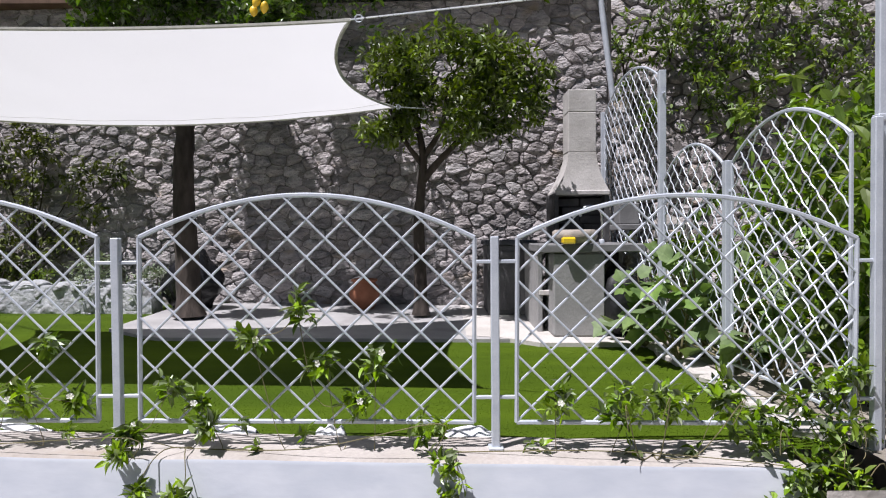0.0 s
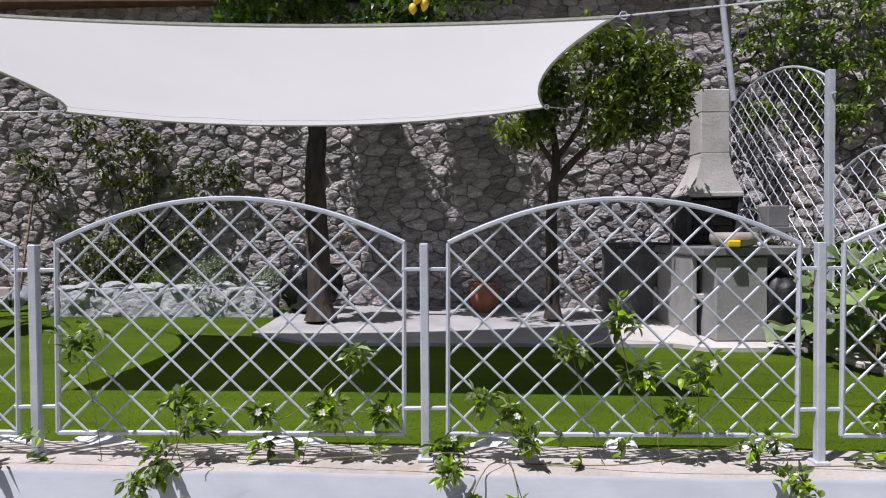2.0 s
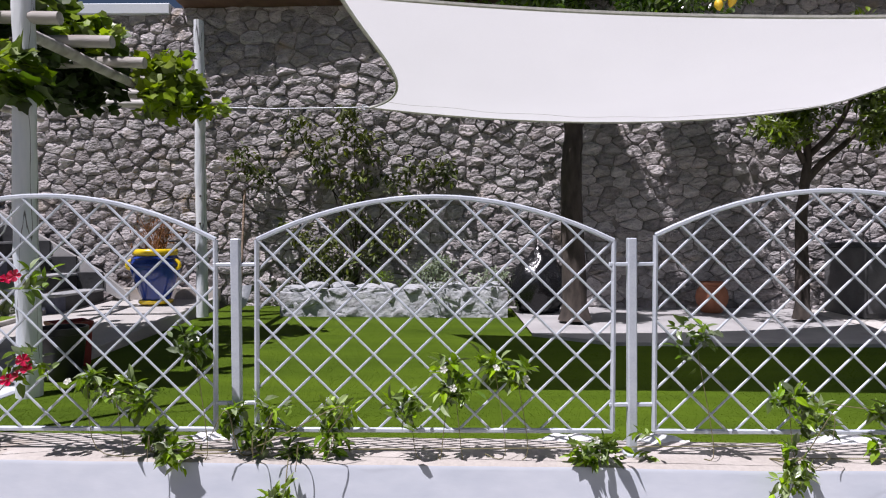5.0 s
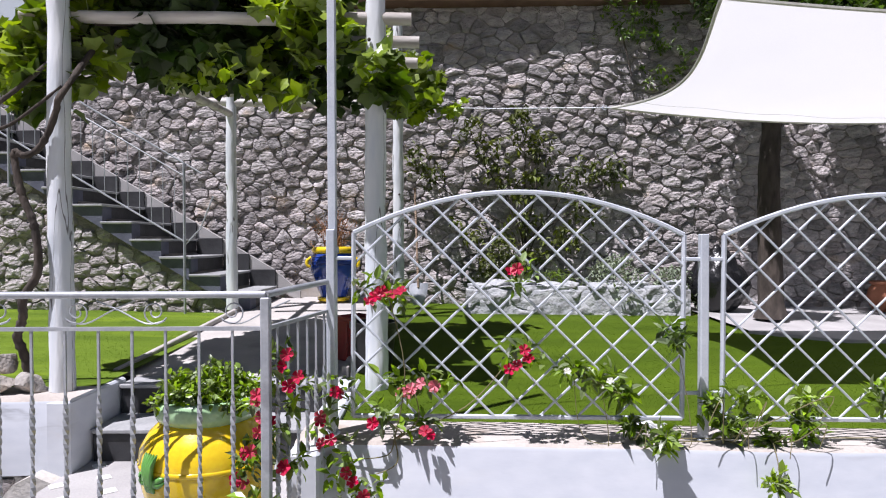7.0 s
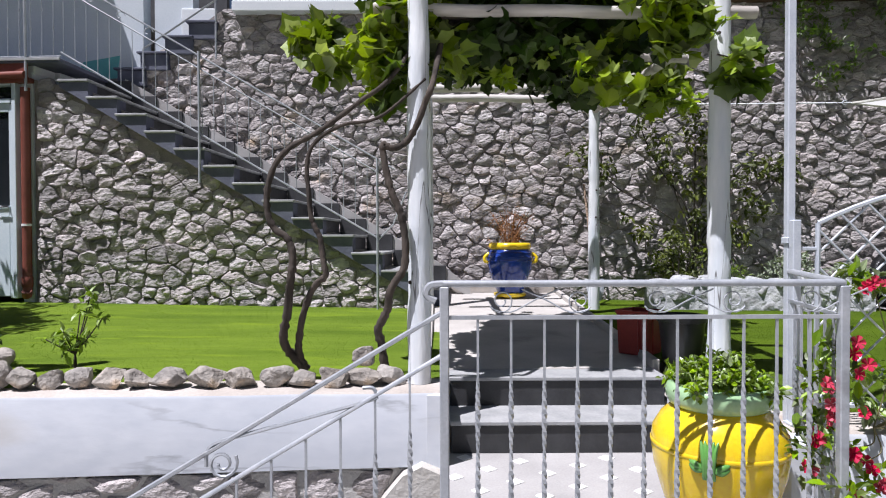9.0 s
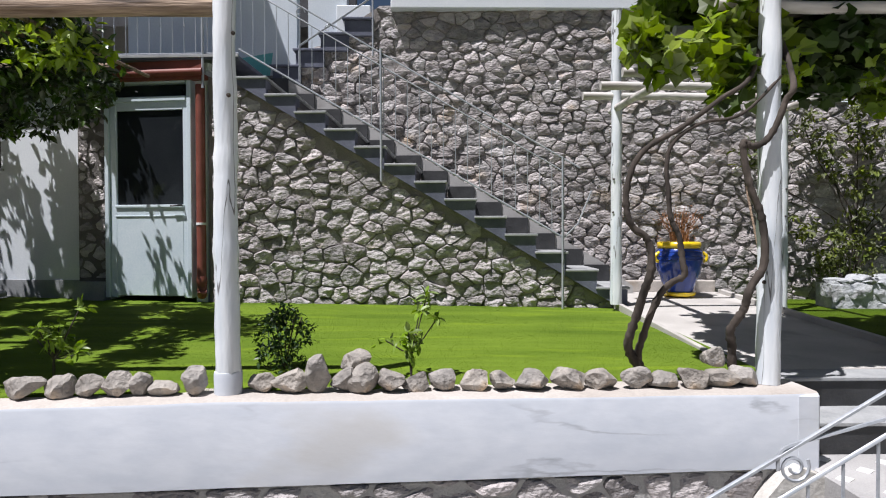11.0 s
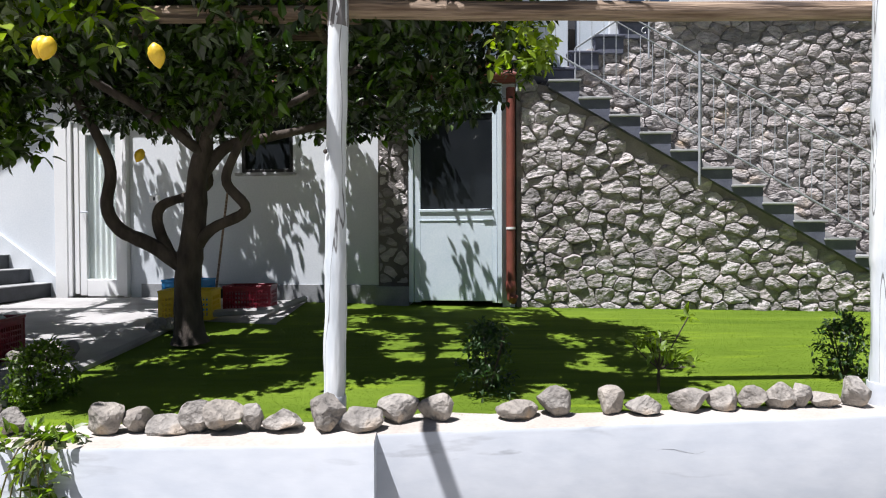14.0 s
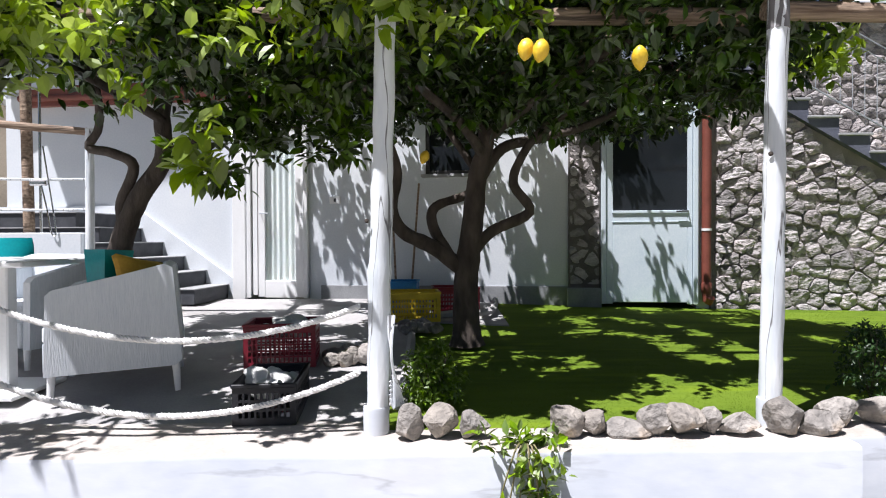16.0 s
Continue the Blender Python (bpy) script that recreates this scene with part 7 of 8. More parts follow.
mesh("soil", Geo().lathe([(0.001, 0.575), (0.2, 0.575), (0.2, 0.57)], 24), SOIL, bp)
DRYTWIG = surf("dry russet twig", (0.16, 0.07, 0.03), (0.30, 0.15, 0.07), 8, 0.85, 0.2, leafy=0.1)
g = Geo()
rs = random.Random(4)
for k in range(46):
    a, r = rs.uniform(0, 6.28), rs.uniform(0.05, 0.28)
    h = rs.uniform(0.2, 0.46)
    g.tube([(0.1 * math.cos(a) * rs.random(), 0.1 * math.sin(a) * rs.random(), 0.57), (r * 0.5 * math.cos(a), r * 0.5 * math.sin(a), 0.57 + h * 0.55), (r * math.cos(a), r * math.sin(a), 0.57 + h)], [0.005, 0.004, 0.002], 4)
mesh("dry_growth", g, DRYTWIG, bp, "dry russet stems", kind="stuff")
pts = [(rng2.normal(0, 0.13), rng2.normal(0, 0.1), 0.6 + abs(rng2.normal(0.16, 0.1)), 0.06) for _ in range(50)]
mesh("dry_foliage", leaf_geo(sum([sprays([p[:3]], 7, p[3], rng2) for p in pts], []), 0.035, 0.4, 0.2, 79), DRYTWIG, bp, "dry russet leaves")


def simple_pot(at, r, h, mat, label, taper=0.75, ribs=0):
    p = thing("plant_pot", at, label, "plant pot")
    mesh("body", Geo().lathe([(r * taper, 0), (r * (taper + 0.02), 0.01), (r * 0.97, h * 0.85), (r * 0.97, h * 0.86), (r * 1.05, h * 0.87), (r * 1.05, h), (r * 0.95, h), (r * 0.93, h * 0.86)], 32), mat, p, "", 50)
    mesh("soil", Geo().lathe([(0.001, h * 0.88), (r * 0.93, h * 0.88), (r * 0.93, h * 0.86)], 24), SOIL, p)
    return p


tj = thing("plant_pot", (-0.9, 7.2, ground_z(-0.9, 7.2) + 0.034), "round-bellied terracotta pot at the foot of the wall", "plant pot")
mesh("body", Geo().lathe([(0.1, 0), (0.11, 0.01), (0.16, 0.1), (0.173, 0.17), (0.16, 0.245), (0.13, 0.285), (0.125, 0.3), (0.148, 0.312), (0.15, 0.335), (0.125, 0.34), (0.112, 0.3)], 32), TERRA, tj, "", 50)
mesh("soil", Geo().lathe([(0.001, 0.3), (0.116, 0.3), (0.116, 0.295)], 24), SOIL, tj)
simple_pot((-6.34, 4.24, ground_z(-6.3, 4.24) + 0.01), 0.15, 0.32, BLACK, "black plastic nursery pot beside the path")
rb = thing("bin", (-6.5, 4.6, -0.105), "faded red plastic bin beside the path", "bin")
REDP = surf("red plastic", (0.2, 0.02, 0.018), (0.27, 0.03, 0.025), 5, 0.45, 0.05)
mesh("body", Geo().lathe([(0.14, 0), (0.15, 0.01), (0.165, 0.28), (0.175, 0.29), (0.175, 0.31), (0.16, 0.31), (0.15, 0.06), (0.001, 0.05)], 4), REDP, rb, "", 30)
for k in range(3):
    mesh("rib", Geo().box((0.05 - 0.05 * k, -0.125, 0.15), (0.012, 0.012, 0.24), 0.003), REDP, rb)

bmb = bmesh.new()
bmesh.ops.create_icosphere(bmb, subdivisions=4, radius=1.0)
for v in bmb.verts:
    k = 1 + 0.16 * noise.noise(v.co * 2.2) + 0.08 * noise.noise(v.co * 5.5)
    top = max(0.0, v.co.z)
    v.co = Vector((v.co.x * 0.27 * k * (1 - 0.45 * top), v.co.y * 0.25 * k * (1 - 0.45 * top), max(-0.3, v.co.z * 0.34 * k) + 0.3))
me = bpy.data.meshes.new("rubbish_bag")
bmb.to_mesh(me)
bmb.free()
me.materials.append(surf("shiny black bag", (0.008, 0.008, 0.009), (0.014, 0.014, 0.015), 5, 0.22, 0.6, bump_scale=14))
me.shade_smooth()
o = new("rubbish_bag", me)
o.scale = (1.25, 1.0, 1.1)
o.location = (-2.82, 7.12, ground_z(-2.8, 7.1) + 0.035)
tagged(o, "full black plastic rubbish bag beside a trunk", "bag")

# shovel against the wall
sh = thing("shovel", (-6.15, 7.5, 0.0), "shovel with wooden shaft leaning on the stone wall", "shovel")
mesh("shaft", Geo().tube([(0.0, -0.22, 0.2), (-0.05, 0.14, 1.35)], 0.014, 8), LOG, sh, "", 60)
g = Geo()
g.sheet(lambda u, v: ((u - 0.5) * 0.22 * (1 - 0.5 * (1 - v) ** 2), -0.3 + 0.1 * v + 0.03 * (2 * u - 1) ** 2, 0.01 + 0.24 * v), 8, 6)
g.v += [(x, y + 0.006, z) for x, y, z in g.v]
g.f += [tuple(i + 63 for i in f[::-1]) for f in g.f]
mesh("blade", g, IRON, sh, "grey steel blade", 60)

# ---- barbecue ----
CEM = surf("grey cast cement", (0.15, 0.15, 0.15), (0.21, 0.21, 0.21), 5, 0.85, 0.2)
LIGHTCEM = surf("pale cast cement", (0.46, 0.442, 0.418), (0.56, 0.54, 0.515), 5, 0.85, 0.2)
# darker cement copy, painting the shade on pier and side slabs
SHADECEM = surf("cast cement with shade in it", (0.25, 0.248, 0.245), (0.33, 0.326, 0.32), 5, 0.85, 0.2)
SOOT = surf("sooty firebrick", (0.045, 0.045, 0.048), (0.085, 0.083, 0.083), 6, 0.9, 0.3)
Zb = ground_z(1.2, 5.6) + 0.04
bq = thing("barbecue", (1.3, 6.1, Zb), "grey cast cement garden barbecue with hood and chimney", "barbecue")
LOW = 0.58 - Zb
mesh("pier", Geo().box((-0.115, -0.37, LOW / 2), (0.45, 0.46, LOW), 0.012), SHADECEM, bq)
mesh("side_slab", Geo().box((-0.42, 0.1, LOW / 2), (0.05, 0.9, LOW), 0.008), SHADECEM, bq)
mesh("side_slab", Geo().box((0.4, 0.3, LOW / 2), (0.05, 0.7, LOW), 0.008), SHADECEM, bq)
mesh("wood_shelf", Geo().box((-0.37, -0.05, 0.36), (0.12, 0.62, 0.045), 0.006), LIGHTCEM, bq)
mesh("worktop", Geo().box((0.0, 0.12, 0.625 - Zb), (0.92, 1.5, 0.075), 0.01), CEM, bq)
fb = Geo()
fb.box((-0.1, 0.83, 0.92 - Zb), (0.05, 0.5, 0.52), 0.006)
fb.box((0.435, 0.83, 0.92 - Zb), (0.05, 0.5, 0.52), 0.006)
fb.box((0.17, 1.06, 0.92 - Zb), (0.49, 0.05, 0.52), 0.006)
mesh("firebox", fb, SOOT, bq, "sooty dark firebox")
for k in range(5):
    for j in range(2):
        mesh("firebrick", Geo().box((0.055 + 0.235 * j + 0.04 * (k % 2), 0.72, 0.72 - Zb + 0.092 * k), (0.228, 0.04, 0.086), 0.008), SOOT, bq)


def flare(g, b, t, bow, n=6):
    """A hood from the rectangle b = (x0, x1, y0, y1, z) to t, hollow along its slope."""
    rings = []
    for i in range(n + 1):
        k = i / n
        q = 1 - (1 - k) ** bow
        rings.append([b[j] + (t[j] - b[j]) * q for j in range(4)] + [b[4] + (t[4] - b[4]) * k])
    vs = []
    for x0, x1, y0, y1, z in rings:
        vs += [(x0, y0, z), (x1, y0, z), (x1, y1, z), (x0, y1, z)]
    fs = [(3, 2, 1, 0), tuple(n * 4 + j for j in range(4))]
    fs += [(i * 4 + j, i * 4 + (j + 1) % 4, (i + 1) * 4 + (j + 1) % 4, (i + 1) * 4 + j) for i in range(n) for j in range(4)]
    return g.add(vs, fs)


g = Geo()
g.box((0.178, 0.83, 1.185 - Zb), (0.57, 0.54, 0.05), 0.008)
flare(g, (-0.1, 0.455, 0.57, 1.09, 1.21 - Zb), (0.04, 0.33, 0.62, 0.92, 1.62 - Zb), 1.7)
mesh("hood", g, LIGHTCEM, bq, "flared pale cement hood")
mesh("chimney", Geo().box((0.185, 0.77, 1.83 - Zb), (0.3, 0.3, 0.42), 0.008), LIGHTCEM, bq)
mesh("chimney", Geo().box((0.185, 0.77, 2.16 - Zb), (0.3, 0.3, 0.235), 0.008), LIGHTCEM, bq, "upper chimney block")
bs = thing("stone_basin", (1.17, 5.62, 0.663), "small rounded stone basin on the worktop", "basin")
mesh("bowl", Geo().lathe([(0.13, 0), (0.175, 0.02), (0.2, 0.06), (0.195, 0.11), (0.175, 0.125), (0.155, 0.06), (0.001, 0.04)], 24), surf("tan stone", (0.30, 0.265, 0.23), (0.42, 0.375, 0.325), 8, 0.85, 0.4), bs, "", 60)
tp = thing("tap", (1.42, 5.66, 0.663), "chrome swan-neck tap on the worktop", "tap")
mesh("spout", Geo().tube(smoothpath([(0, 0, 0), (0, 0, 0.24), (-0.03, 0, 0.31), (-0.1, 0, 0.335), (-0.17, 0, 0.31), (-0.19, 0, 0.24)]), 0.012, 8), surf("chrome", (0.6, 0.6, 0.62), (0.7, 0.7, 0.72), 5, 0.15, 0.0, metal=1.0), tp, "", 60)
mesh("base", Geo().lathe([(0.025, 0), (0.025, 0.03), (0.016, 0.04)], 14), STEEL, tp, "", 60)
g = Geo()
g.box((0, 0, 0.03), (0.12, 0.07, 0.06), 0.02)
mesh("sponge", g, YELLOW, label="bright yellow sponge on the worktop", category="sponge", at=(1.08, 5.44, 0.663))
cb = thing("cupboard", (0.72, 6.95, ground_z(0.72, 6.9) + 0.04), "dark grey cement cupboard against the stone wall", "cupboard")
DARKCEM = surf("dark cement", (0.07, 0.07, 0.072), (0.12, 0.12, 0.12), 5, 0.8, 0.2)
mesh("body", Geo().box((0, 0.1, 0.37), (0.5, 0.7, 0.74), 0.01), DARKCEM, cb)
mesh("door", Geo().box((-0.02, -0.258, 0.36), (0.42, 0.02, 0.62), 0.006), DARKCEM, cb)
mesh("top", Geo().box((0, 0.09, 0.765), (0.56, 0.74, 0.05), 0.008), SLATE, cb)
mesh("slab", Geo().box((0.16, -0.31, 0.17), (0.14, 0.03, 0.34), 0.006, Euler((0.15, 0, 0)).to_matrix()), CEM, cb, "loose cement slab")
for x, y, z, s in ((1.95, 6.25, 0.62, 0.3), (2.3, 6.6, 0.75, 0.4), (2.5, 6.9, 0.95, 0.35), (1.78, 6.0, 0.42, 0.24), (2.08, 5.95, 0.5, 0.26), (1.68, 6.3, 0.5, 0.26)):
    o = rock(x, y, -0.15, s * 1.3, z + 0.2, int(x * 50))
    tagged(o, "large grey boulder behind the side fence", "rock", "boulders")
mesh("cement_slab", Geo().box((0, 0, 0.03), (0.62, 0.4, 0.055), 0.008), CEM, label="grey cement slab lying on the boulders", category="slab", at=(1.98, 6.15, 0.78))
mesh("cement_block", Geo().box((0, 0, 0.1), (0.2, 0.2, 0.2), 0.01), CEM, label="grey cement block beside the barbecue", category="block", at=(1.78, 6.13, 0.838))
bms = bmesh.new()
bmesh.ops.create_icosphere(bms, subdivisions=4, radius=1.0)
for v in bms.verts:
    k = 1 + 0.14 * noise.noise(v.co * 1.9 + Vector((4, 0, 0))) + 0.07 * noise.noise(v.co * 5.5)
    v.co = Vector((v.co.x * 0.21 * k, v.co.y * 0.2 * k, max(-0.28, v.co.z * 0.31 * k) + 0.28))
me = bpy.data.meshes.new("plastic_sack")
bms.to_mesh(me)
bms.free()
me.materials.append(surf("dull black sack", (0.006, 0.006, 0.007), (0.012, 0.012, 0.013), 5, 0.5, 0.5, bump_scale=14))
me.shade_smooth()
o = new("plastic_sack", me)
o.location = (1.58, 5.62, Zb)
tagged(o, "black plastic sack slumped beside the barbecue pier", "sack")

# crumpled white sheeting at the lawn's edge
for i, (x, w) in enumerate([(-1.08, 0.34), (0.12, 0.24), (-2.1, 0.36), (-2.95, 0.3), (-3.35, 0.3), (-0.55, 0.14), (-4.95, 0.22)]):
    g = Geo()
    g.sheet(lambda u, v: ((u - 0.5) * w, (v - 0.5) * 0.14, 0.075 + 0.028 * noise.noise((u * 5, v * 4, i)) - 0.12 * abs(u - 0.5) ** 2 - 0.09 * abs(v - 0.5)), 16, 8)
    k = len(g.v)
    g.v += [(p[0], p[1], p[2] - 0.012) for p in g.v]
    g.f += [tuple(q + k for q in f[::-1]) for f in g.f]
    mesh("plastic_sheet", g, WHITEPVC, label="crumpled scrap of white sheeting on the turf", category="scrap", group="white scraps", smooth=60, at=(x, 3.03, ground_z(x, 3.03) - 0.005))

ep = thing("corner_pole", (1.95, 7.42, 2.3), "pale blue-grey leaning pole at the wall's end", "pole")
mesh("tube", Geo().tube([(0.05, 0, 0), (-0.13, 0, 1.5)], 0.035, 10), STEEL, ep, "", 60)


# ---- patio ----
WICKER = surf("pale grey wicker", (0.6, 0.645, 0.69), (0.66, 0.7, 0.74), 60, 0.65, 0.25, fine=190, bump_scale=150, stretch=(1, 1, 0.12))
TEAL = surf("teal plastic", (0.0, 0.26, 0.29), (0.01, 0.33, 0.36), 4, 0.35, 0.03)
ORANGE = surf("yellow orange cloth", (0.62, 0.34, 0.04), (0.72, 0.44, 0.07), 6, 0.8, 0.2)


def armchair(at, rz, label):
    """A woven armchair; it faces -x before it is turned."""
    c = thing("armchair", at, label, "armchair", "patio armchairs", rz)
    for sg in (-1, 1):
        g = Geo()
        g.prism([(-0.33, 0.13), (0.3, 0.15), (0.335, 0.18), (0.29, 0.69), (0.25, 0.71), (0.02, 0.65), (-0.29, 0.58), (-0.32, 0.55)], sg * 0.33 - 0.03, sg * 0.33 + 0.03)
        mesh("arm_panel", g, WICKER, c)
    g = Geo()
    g.prism([(0.2, 0.3), (0.31, 0.17), (0.33, 0.19), (0.285, 0.69), (0.25, 0.715), (0.21, 0.69)], -0.3, 0.3)
    mesh("backrest", g, WICKER, c)
    mesh("seat", Geo().box((-0.05, 0, 0.34), (0.6, 0.6, 0.12), 0.03), WICKER, c)
    mesh("apron", Geo().box((-0.33, 0, 0.22), (0.03, 0.6, 0.16), 0.01), WICKER, c)
    for x in (-0.31, 0.31):
        for y in (-0.31, 0.31):
            mesh("leg", Geo().tube([(x, y, 0.0), (x * 0.97, y * 0.97, 0.16)], [0.016, 0.024], 8), WHITEPVC, c, "", 60)
    return c


armchair((-17.1, 4.1, ground_z(-17, 4.1) + 0.016), 20, "pale grey woven armchair holding cushions on the patio")
armchair((-18.0, 4.75, ground_z(-18, 4.7) + 0.016), 70, "pale grey woven armchair behind the patio table")


def cushion(at, s, mat, label, rx=0.0, ry=0.0):
    bmc = bmesh.new()
    bmesh.ops.create_cube(bmc, size=1.0)
    bmesh.ops.subdivide_edges(bmc, edges=bmc.edges[:], cuts=7, use_grid_fill=True)
    for v in bmc.verts:
        e = (1 - (2 * v.co.x) ** 4) * (1 - (2 * v.co.z) ** 4)
        v.co = Vector((v.co.x * s[0] * (0.93 + 0.07 * abs(2 * v.co.z)), v.co.y * s[1] * (0.25 + 0.75 * max(e, 0) ** 0.5), v.co.z * s[2] * (0.93 + 0.07 * abs(2 * v.co.x))))
    mc = bpy.data.meshes.new("cushion")
    bmc.to_mesh(mc)
    bmc.free()
    mc.materials.append(mat)
    mc.shade_smooth()
    o = new("cushion", mc)
    o.matrix_basis = pose(*at, rx, ry, 70)
    return tagged(o, label, "cushion", "patio cushions")


g = Geo()
for r in ((0.1, 0.075), (0.093, 0.068)):
    vs = [(x * r[0] * q, y * r[1] * q, z) for z, q in ((0.0, 0.8), (0.3, 1.05)) for x, y in ((-1, -1), (1, -1), (1, 1), (-1, 1))]
    g.add(vs, [(0, 1, 2, 3)] + [(j, (j + 1) % 4, 4 + (j + 1) % 4, 4 + j) for j in range(4)])
tub = mesh("storage_tub", g, TEAL, label="tapered teal plastic tub standing in the armchair", category="tub", at=(-17.18, 4.1, 0.43))
tub.rotation_euler = (0.0, 0.05, radians(70))
cushion((-16.97, 4.1, 0.54), (0.36, 0.14, 0.3), ORANGE, "yellow-orange cushion on the armchair", -25, 10)
tb = thing("patio_table", (-17.85, 4.05, ground_z(-17.8, 4.0) + 0.016), "white patio table with square pedestal", "table")
mesh("tabletop", Geo().box((-0.02, 0.1, 0.72), (0.9, 0.9, 0.035), 0.008), WHITEPVC, tb)
mesh("pedestal", Geo().box((0.17, -0.1, 0.36), (0.09, 0.09, 0.7), 0.008), WHITEPVC, tb)
mesh("base_plate", Geo().box((0.12, -0.1, 0.012), (0.5, 0.5, 0.024), 0.006), WHITEPVC, tb)
tc2 = thing("shell_chair", (-18.55, 5.05, ground_z(-18.5, 5) + 0.016), "teal plastic chair with rounded back at the table", "chair")
g = Geo()
g.sheet(lambda u, v: (0.22 * math.sin((u - 0.5) * 2.6) * (1 - 0.25 * max(0, v - 0.8) * 5 * 0.5), 0.2 - 0.16 * math.cos((u - 0.5) * 2.6) + 0.08 * v, 0.4 + 0.42 * v), 16, 8)
k = len(g.v)
g.v += [(x, y + 0.012, z) for x, y, z in g.v]
g.f += [tuple(q + k for q in f[::-1]) for f in g.f]
mesh("backrest", g, TEAL, tc2, "", 70)
mesh("seat", Geo().box((0, -0.03, 0.42), (0.44, 0.42, 0.03), 0.012), TEAL, tc2)
for x in (-0.18, 0.18):
    for y in (-0.2, 0.17):
        mesh("leg", Geo().tube([(x * 1.1, y * 1.1, 0), (x, y, 0.41)], 0.012, 8), TEAL, tc2, "", 60)


def crate(at, s, mat, label, rz=0.0, fill=None, seed=0, name="crate"):
    """A stacking crate with pierced sides."""
    c = thing(name, at, label, "crate", "plastic crates", rz)
    w, d, h = s

    def side(name, length, at, turn):
        """One moulded side with rows of small square holes below a solid rim."""
        n = max(3, int(length / 0.031))
        step = (length - 0.05) / n
        tall = (h * 0.8 - 0.03) / max(2, int(h / 0.055))
        rows = [(0.03 + tall * (j + 0.14), 0.03 + tall * (j + 0.86)) for j in range(max(2, int(h / 0.055)))]
        holes = [(-length / 2 + 0.025 + step * (i + 0.18), -length / 2 + 0.025 + step * (i + 0.82), z0, z1) for i in range(n) for z0, z1 in rows]
        g = Geo()
        holed(g, -length / 2, length / 2, 0.0, h, -0.006, 0.006, holes)
        g.v = [tuple(pose(*at, 0, 0, turn) @ Vector(p)) for p in g.v]
        mesh(name, g, mat, c)
        g = Geo()
        g.box((0, 0, h - 0.01), (length + 0.012, 0.026, 0.02), 0.004)
        g.v = [tuple(pose(*at, 0, 0, turn) @ Vector(p)) for p in g.v]
        mesh("rim", g, mat, c)

    for sg in (-1, 1):
        side("long_side", w, (0, sg * d / 2, 0), 0)
        side("short_side", d - 0.03, (sg * (w / 2 - 0.006), 0, 0), 90)
    g = Geo()
    g.box((0, 0, 0.012), (w - 0.02, d - 0.02, 0.012), 0.002)
    mesh("base", g, mat, c)
    if fill:
        rs = random.Random(seed)
        for i in range(10):
            r = rs.uniform(0.05, 0.08)
            o = rock(at[0] + rs.uniform(-0.3, 0.3) * w, at[1] + rs.uniform(-0.3, 0.3) * d, at[2] + h - 0.09 + rs.uniform(-0.02, 0.02), r * 2, r * 1.6, 500 + seed * 20 + i)
            o.data.materials[0] = fill
            tagged(o, "pale lump of plaster in a crate", "rubble", "rubble lumps")
            o.name = "rubble_lump"
    return c


CRATERED = surf("dark red crate", (0.17, 0.008, 0.02), (0.24, 0.012, 0.03), 5, 0.4, 0.03)
CRATEBLACK = surf("black crate", (0.006, 0.007, 0.011), (0.011, 0.013, 0.018), 5, 0.6, 0.03)
CRATEYELLOW = surf("yellow crate plastic", (0.62, 0.45, 0.02), (0.70, 0.52, 0.03), 5, 0.45, 0.03)
CRATEBLUE = surf("blue crate plastic", (0.02, 0.20, 0.50), (0.03, 0.26, 0.58), 5, 0.45, 0.03)
RUBBLE = surf("plaster lump", (0.55, 0.55, 0.54), (0.70, 0.70, 0.68), 8, 0.9, 0.4)
crate((-16.1, 3.64, ground_z(-16.1, 3.65) - 0.012), (0.3, 0.5, 0.2), CRATEBLACK, "black pierced plastic crate filled with pale lumps", 4, RUBBLE, 1)
crate((-16.27, 4.58, ground_z(-16.3, 4.6) + 0.016), (0.45, 0.36, 0.28), CRATERED, "dark red pierced plastic crate filled with pale lumps", 6, RUBBLE, 2)
crate((-15.45, 6.2, ground_z(-15.4, 6.2) + 0.016), (0.46, 0.34, 0.27), CRATEYELLOW, "yellow pierced plastic crate by the house wall", 5)
crate((-15.62, 6.62, ground_z(-15.6, 6.6) + 0.016), (0.4, 0.3, 0.32), CRATEBLUE, "blue pierced plastic crate by the house wall", -4)
crate((-15.05, 6.75, ground_z(-15, 6.7) + 0.016), (0.46, 0.34, 0.25), CRATERED, "red pierced plastic crate by the house wall", 3)
for i in range(9):
    x, y = -15.75 + 0.06 * (i % 5) + rnd(-0.02, 0.02), 5.55 + 0.1 * (i // 5) + rnd(-0.03, 0.03)
    o = rock(x + 0.25, y, ground_z(x, y) + 0.014, 0.11, 0.1, 620 + i)
    tagged(o, "grey stone heaped at the patio edge", "rock", "heaped stones")

for i in range(8):
    x, y = -15.95 + 0.09 * (i % 4) + rnd(-0.03, 0.03), 4.45 + 0.22 * (i // 4) + rnd(-0.08, 0.08)
    o = rock(x, y, ground_z(x, y) + 0.014, rnd(0.1, 0.17), rnd(0.08, 0.13), 660 + i)
    tagged(o, "grey stone heaped at the patio edge", "rock", "heaped stones")

for x, lean, label in ((-15.66, -0.06, "broom leaning on the white wall"), (-15.5, 0.08, "rake leaning on the white wall")):
    b = thing("broom" if lean < 0 else "rake", (x, 7.05, 0.14), label, "garden tool")
    mesh("shaft", Geo().tube([(0, 0, 0.1), (lean, 0.2, 1.25)], 0.012, 8), LOG, b, "", 60)
    mesh("head", Geo().box((0, -0.01, 0.06), (0.3, 0.06, 0.1), 0.015), BLACK, b)
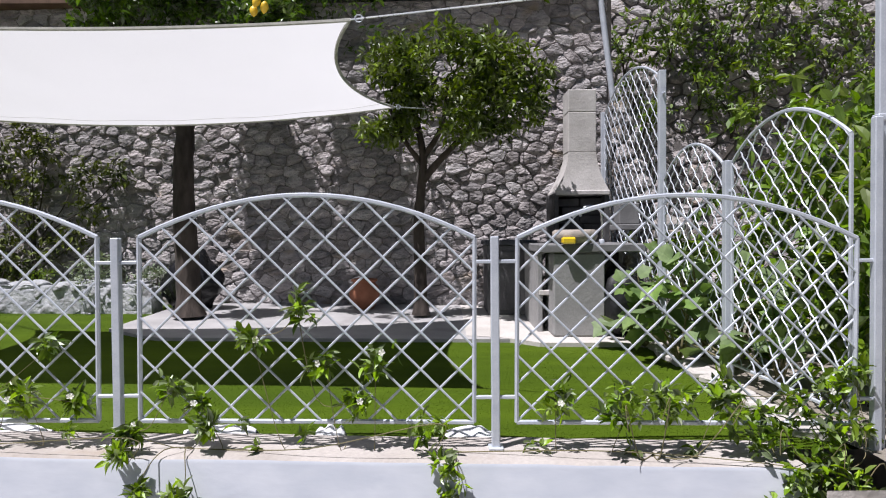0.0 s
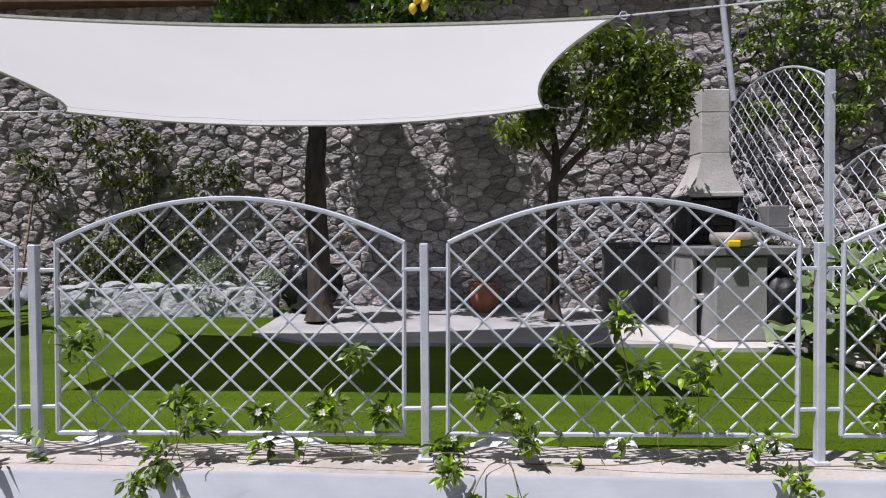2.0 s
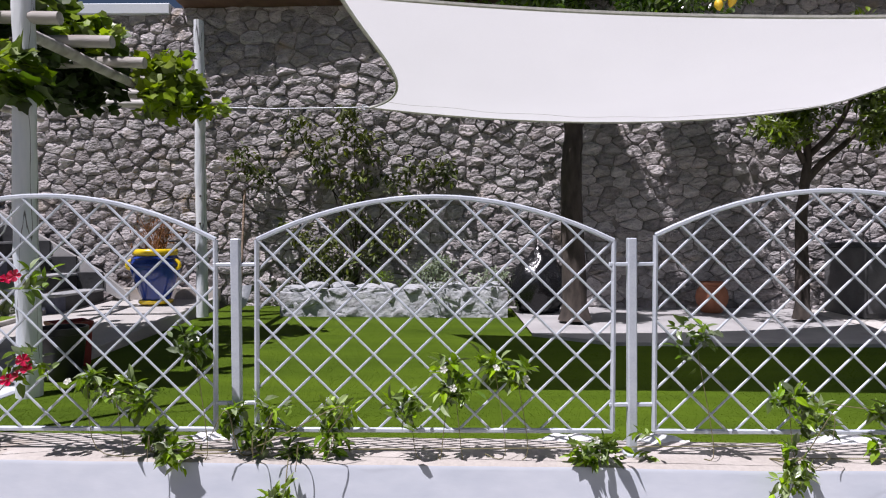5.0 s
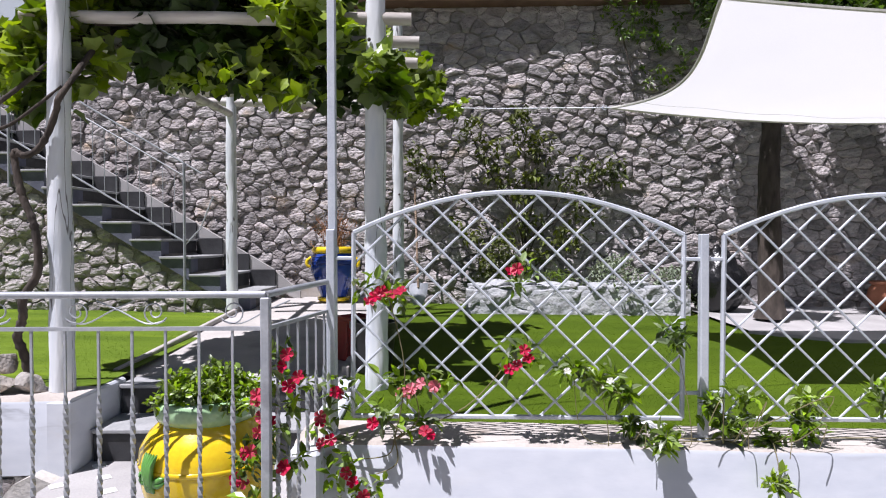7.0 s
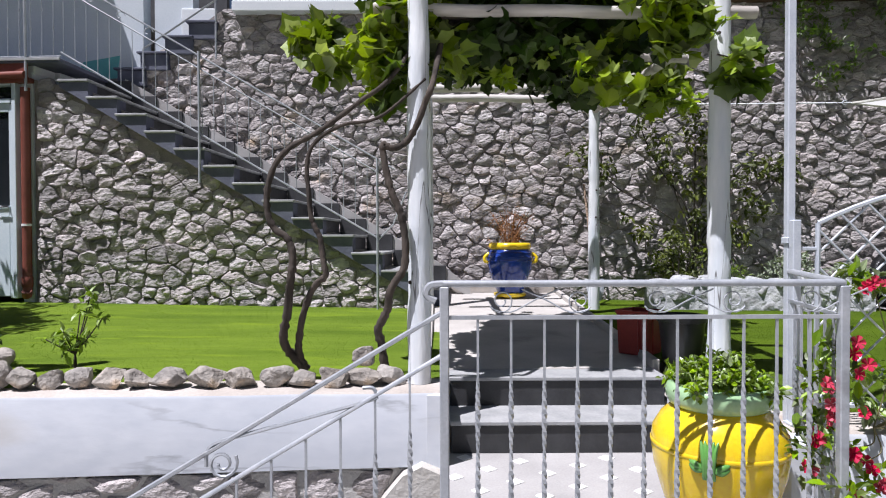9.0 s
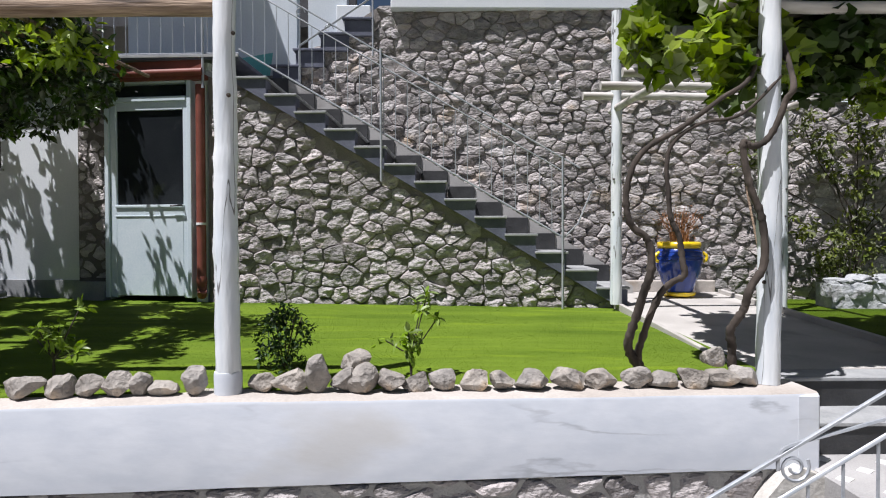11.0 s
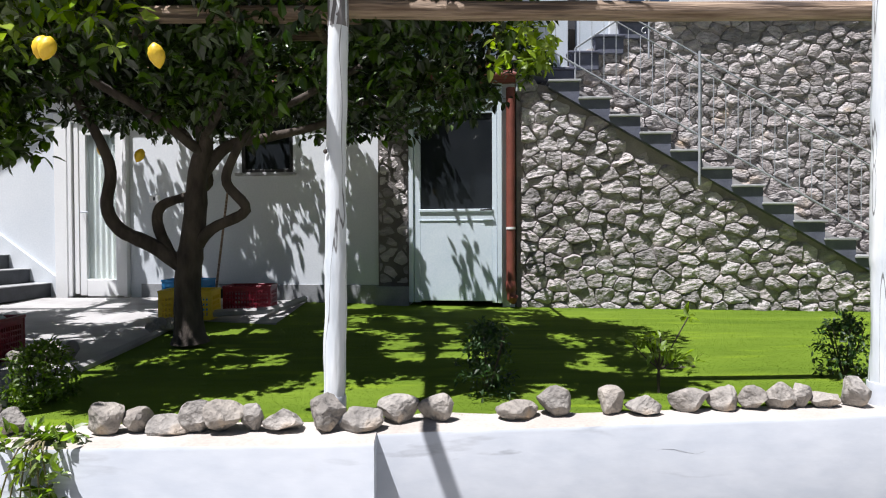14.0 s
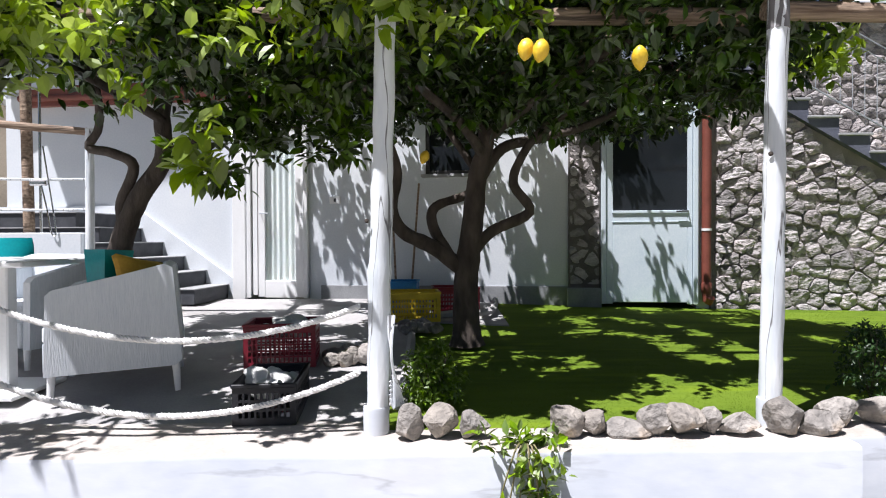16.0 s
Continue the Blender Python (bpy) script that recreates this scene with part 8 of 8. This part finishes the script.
sk = thing("wall_socket", (-16.43, 7.295, 1.235), "small white wall socket box", "socket")
housed(sk)
mesh("plate", Geo().box((0, 0, 0), (0.13, 0.02, 0.085), 0.004), WHITEPVC, sk)
mesh("switch", Geo().box((0, -0.013, 0), (0.025, 0.008, 0.04), 0.002), SLATE, sk)


def twisted_rope(a, b, sag, label):
    a, b = Vector(a), Vector(b)
    g = Geo()
    n = 150
    for s in range(3):
        pts = []
        for i in range(n + 1):
            t = i / n
            p = a + (b - a) * t - Vector((0, 0, sag * 4 * t * (1 - t)))
            w = t * 2 * math.pi * 34 + s * 2.094
            pts.append(p - a + Vector((0, 0.009 * math.cos(w), 0.009 * math.sin(w))))
        g.tube(pts, 0.0082, 5)
    return mesh("barrier_rope", g, surf("white rope", (0.66, 0.66, 0.65), (0.76, 0.76, 0.75), 30, 0.9, 0.3), None, label, 60, "rope", "", "barrier ropes", tuple(a))


twisted_rope((-17.44, 3.25, 0.56), (-15.61, 3.25, 0.48), 0.19, "thick white twisted rope slung between posts")
twisted_rope((-17.44, 3.25, 0.23), (-15.61, 3.25, 0.18), 0.22, "thick white twisted rope slung between posts")
g = Geo()
for k in range(5):
    g.tube(smoothpath([(0.01 * k, 0.0, 0.5), (0.03, -0.01 * k, 0.3), (0.04 + 0.01 * k, 0.01 * k, 0.08), (0.02, 0, 0.12 + 0.02 * k)]), 0.006, 5)
mesh("rope_tassel", g, WHITEWOOD, label="frayed white rope end tied to a post", category="rope", smooth=60, at=(-15.49, 3.24, -0.06))

# posts and shower on the parapet
gp = thing("parapet_post", (-18.46, 6.3, 0.85), "thin grey weathered post on the white parapet", "post")
mesh("timber", Geo().tube([(0, 0, -0.3), (0.01, 0, 0.97)], 0.04, 10), WHITEWOOD, gp, "", 60)
bpost = thing("parapet_post", (-19.08, 6.4, 0.86), "brown timber post on the white parapet", "post")
mesh("timber", Geo().tube([(0, 0, 0), (-0.02, 0, 1.5)], 0.05, 10), LOG, bpost, "", 60)
for z0, z1 in ((1.92, 1.79), (1.32, 1.35), (1.03, 1.07)):
    pole((-20.3, 6.3, z0 + 0.05), (-18.46, 6.3, z1), 0.035 if z0 > 1.5 else 0.012, LOG if z0 > 1.5 else WHITEWOOD, "weathered rail between parapet posts", "parapet rails", name="parapet_rail")
sw = thing("garden_shower", (-18.92, 6.32, 0.86), "chrome garden shower with hanging hose", "shower")
CHROME = surf("shower chrome", (0.55, 0.55, 0.56), (0.65, 0.65, 0.66), 5, 0.2, 0.0, metal=1.0)
mesh("riser", Geo().tube(smoothpath([(0, 0, 0), (0, 0, 1.3), (0.05, -0.06, 1.38), (0.3, -0.1, 1.36)]), 0.013, 8), CHROME, sw, "", 60)
mesh("shower_head", Geo().lathe([(0.01, 0.03), (0.02, 0.02), (0.1, 0.0), (0.1, -0.012), (0.001, -0.014)], 20, (0.3, -0.1, 1.34)), CHROME, sw, "", 60)
mesh("mixer", Geo().box((0, -0.03, 0.46), (0.16, 0.05, 0.05), 0.015), CHROME, sw)
mesh("hose", Geo().tube(smoothpath([(0.03, -0.04, 0.45), (0.09, -0.05, 0.2), (0.13, -0.06, 0.0), (0.17, -0.06, -0.02), (0.15, -0.05, 0.15), (0.05, -0.04, 0.8)]), 0.007, 6), CHROME, sw, "", 60)


# ---- stones of the walls ----
def back_keep(u, v):
    x = -1.5 + u
    if x < -7.6 and v < nose_line(x + 10, -0.3) - 0.02:
        return False
    if x < -10.6 and v > 2.72 + 0.66 * (x + 11.6):
        return False
    return not (abs(u + 1.14) < 0.09 and abs(v - 1.47) < 0.07) and not (abs(u - 1.2) < 0.08 and abs(v - 1.46) < 0.07)


rubble(wall_back, -10.9, 3.45, -0.2, 3.52, 0.152, BACK @ Matrix.Translation((0, 0.06, 0)), 3, singles=lambda u, v: -3.6 < u < 1.0 and 0.9 < v < 2.4, keep=back_keep, proud=0.027, joint=0.004, aspect=1.5)


def stair_keep(u, v):
    return v < nose_line(u, -0.33) and u > -2.25


rubble(wall_stair, -2.28, 2.1, -0.1, 2.5, 0.158, STAIR @ Matrix.Translation((0, 0.115, 0)), 5, singles=lambda u, v: True, keep=stair_keep, proud=0.036, joint=0.003, aspect=1.45)
rubble(pilaster, -13.8, -13.47, 0.28, 2.4, 0.14, pose(0, 7.26, 0), 6, singles=lambda u, v: True, proud=0.02)
rubble(wall_base, -13.4, -7.95, -1.05, -0.51, 0.2, pose(0, 3.41, 0) @ pose(-9.33, 0, 0, 0, 0, 3.82) @ pose(9.33, 0.0, 0), 7, singles=lambda u, v: True, proud=0.022, joint=0.012)
rubble(wall_hill, 0.0, 7.0, -0.2, 4.6, 0.22, HILL @ Matrix.Translation((0, 0.1, 0)), 8, proud=0.05, joint=0.014)
rubble(bed_wall, -5.6, -3.22, -0.1, 0.24, 0.19, pose(0, 6.94, 0), 9, singles=lambda u, v: True, proud=0.03, joint=0.004, mats=(WHITEROCK, WHITEROCK))
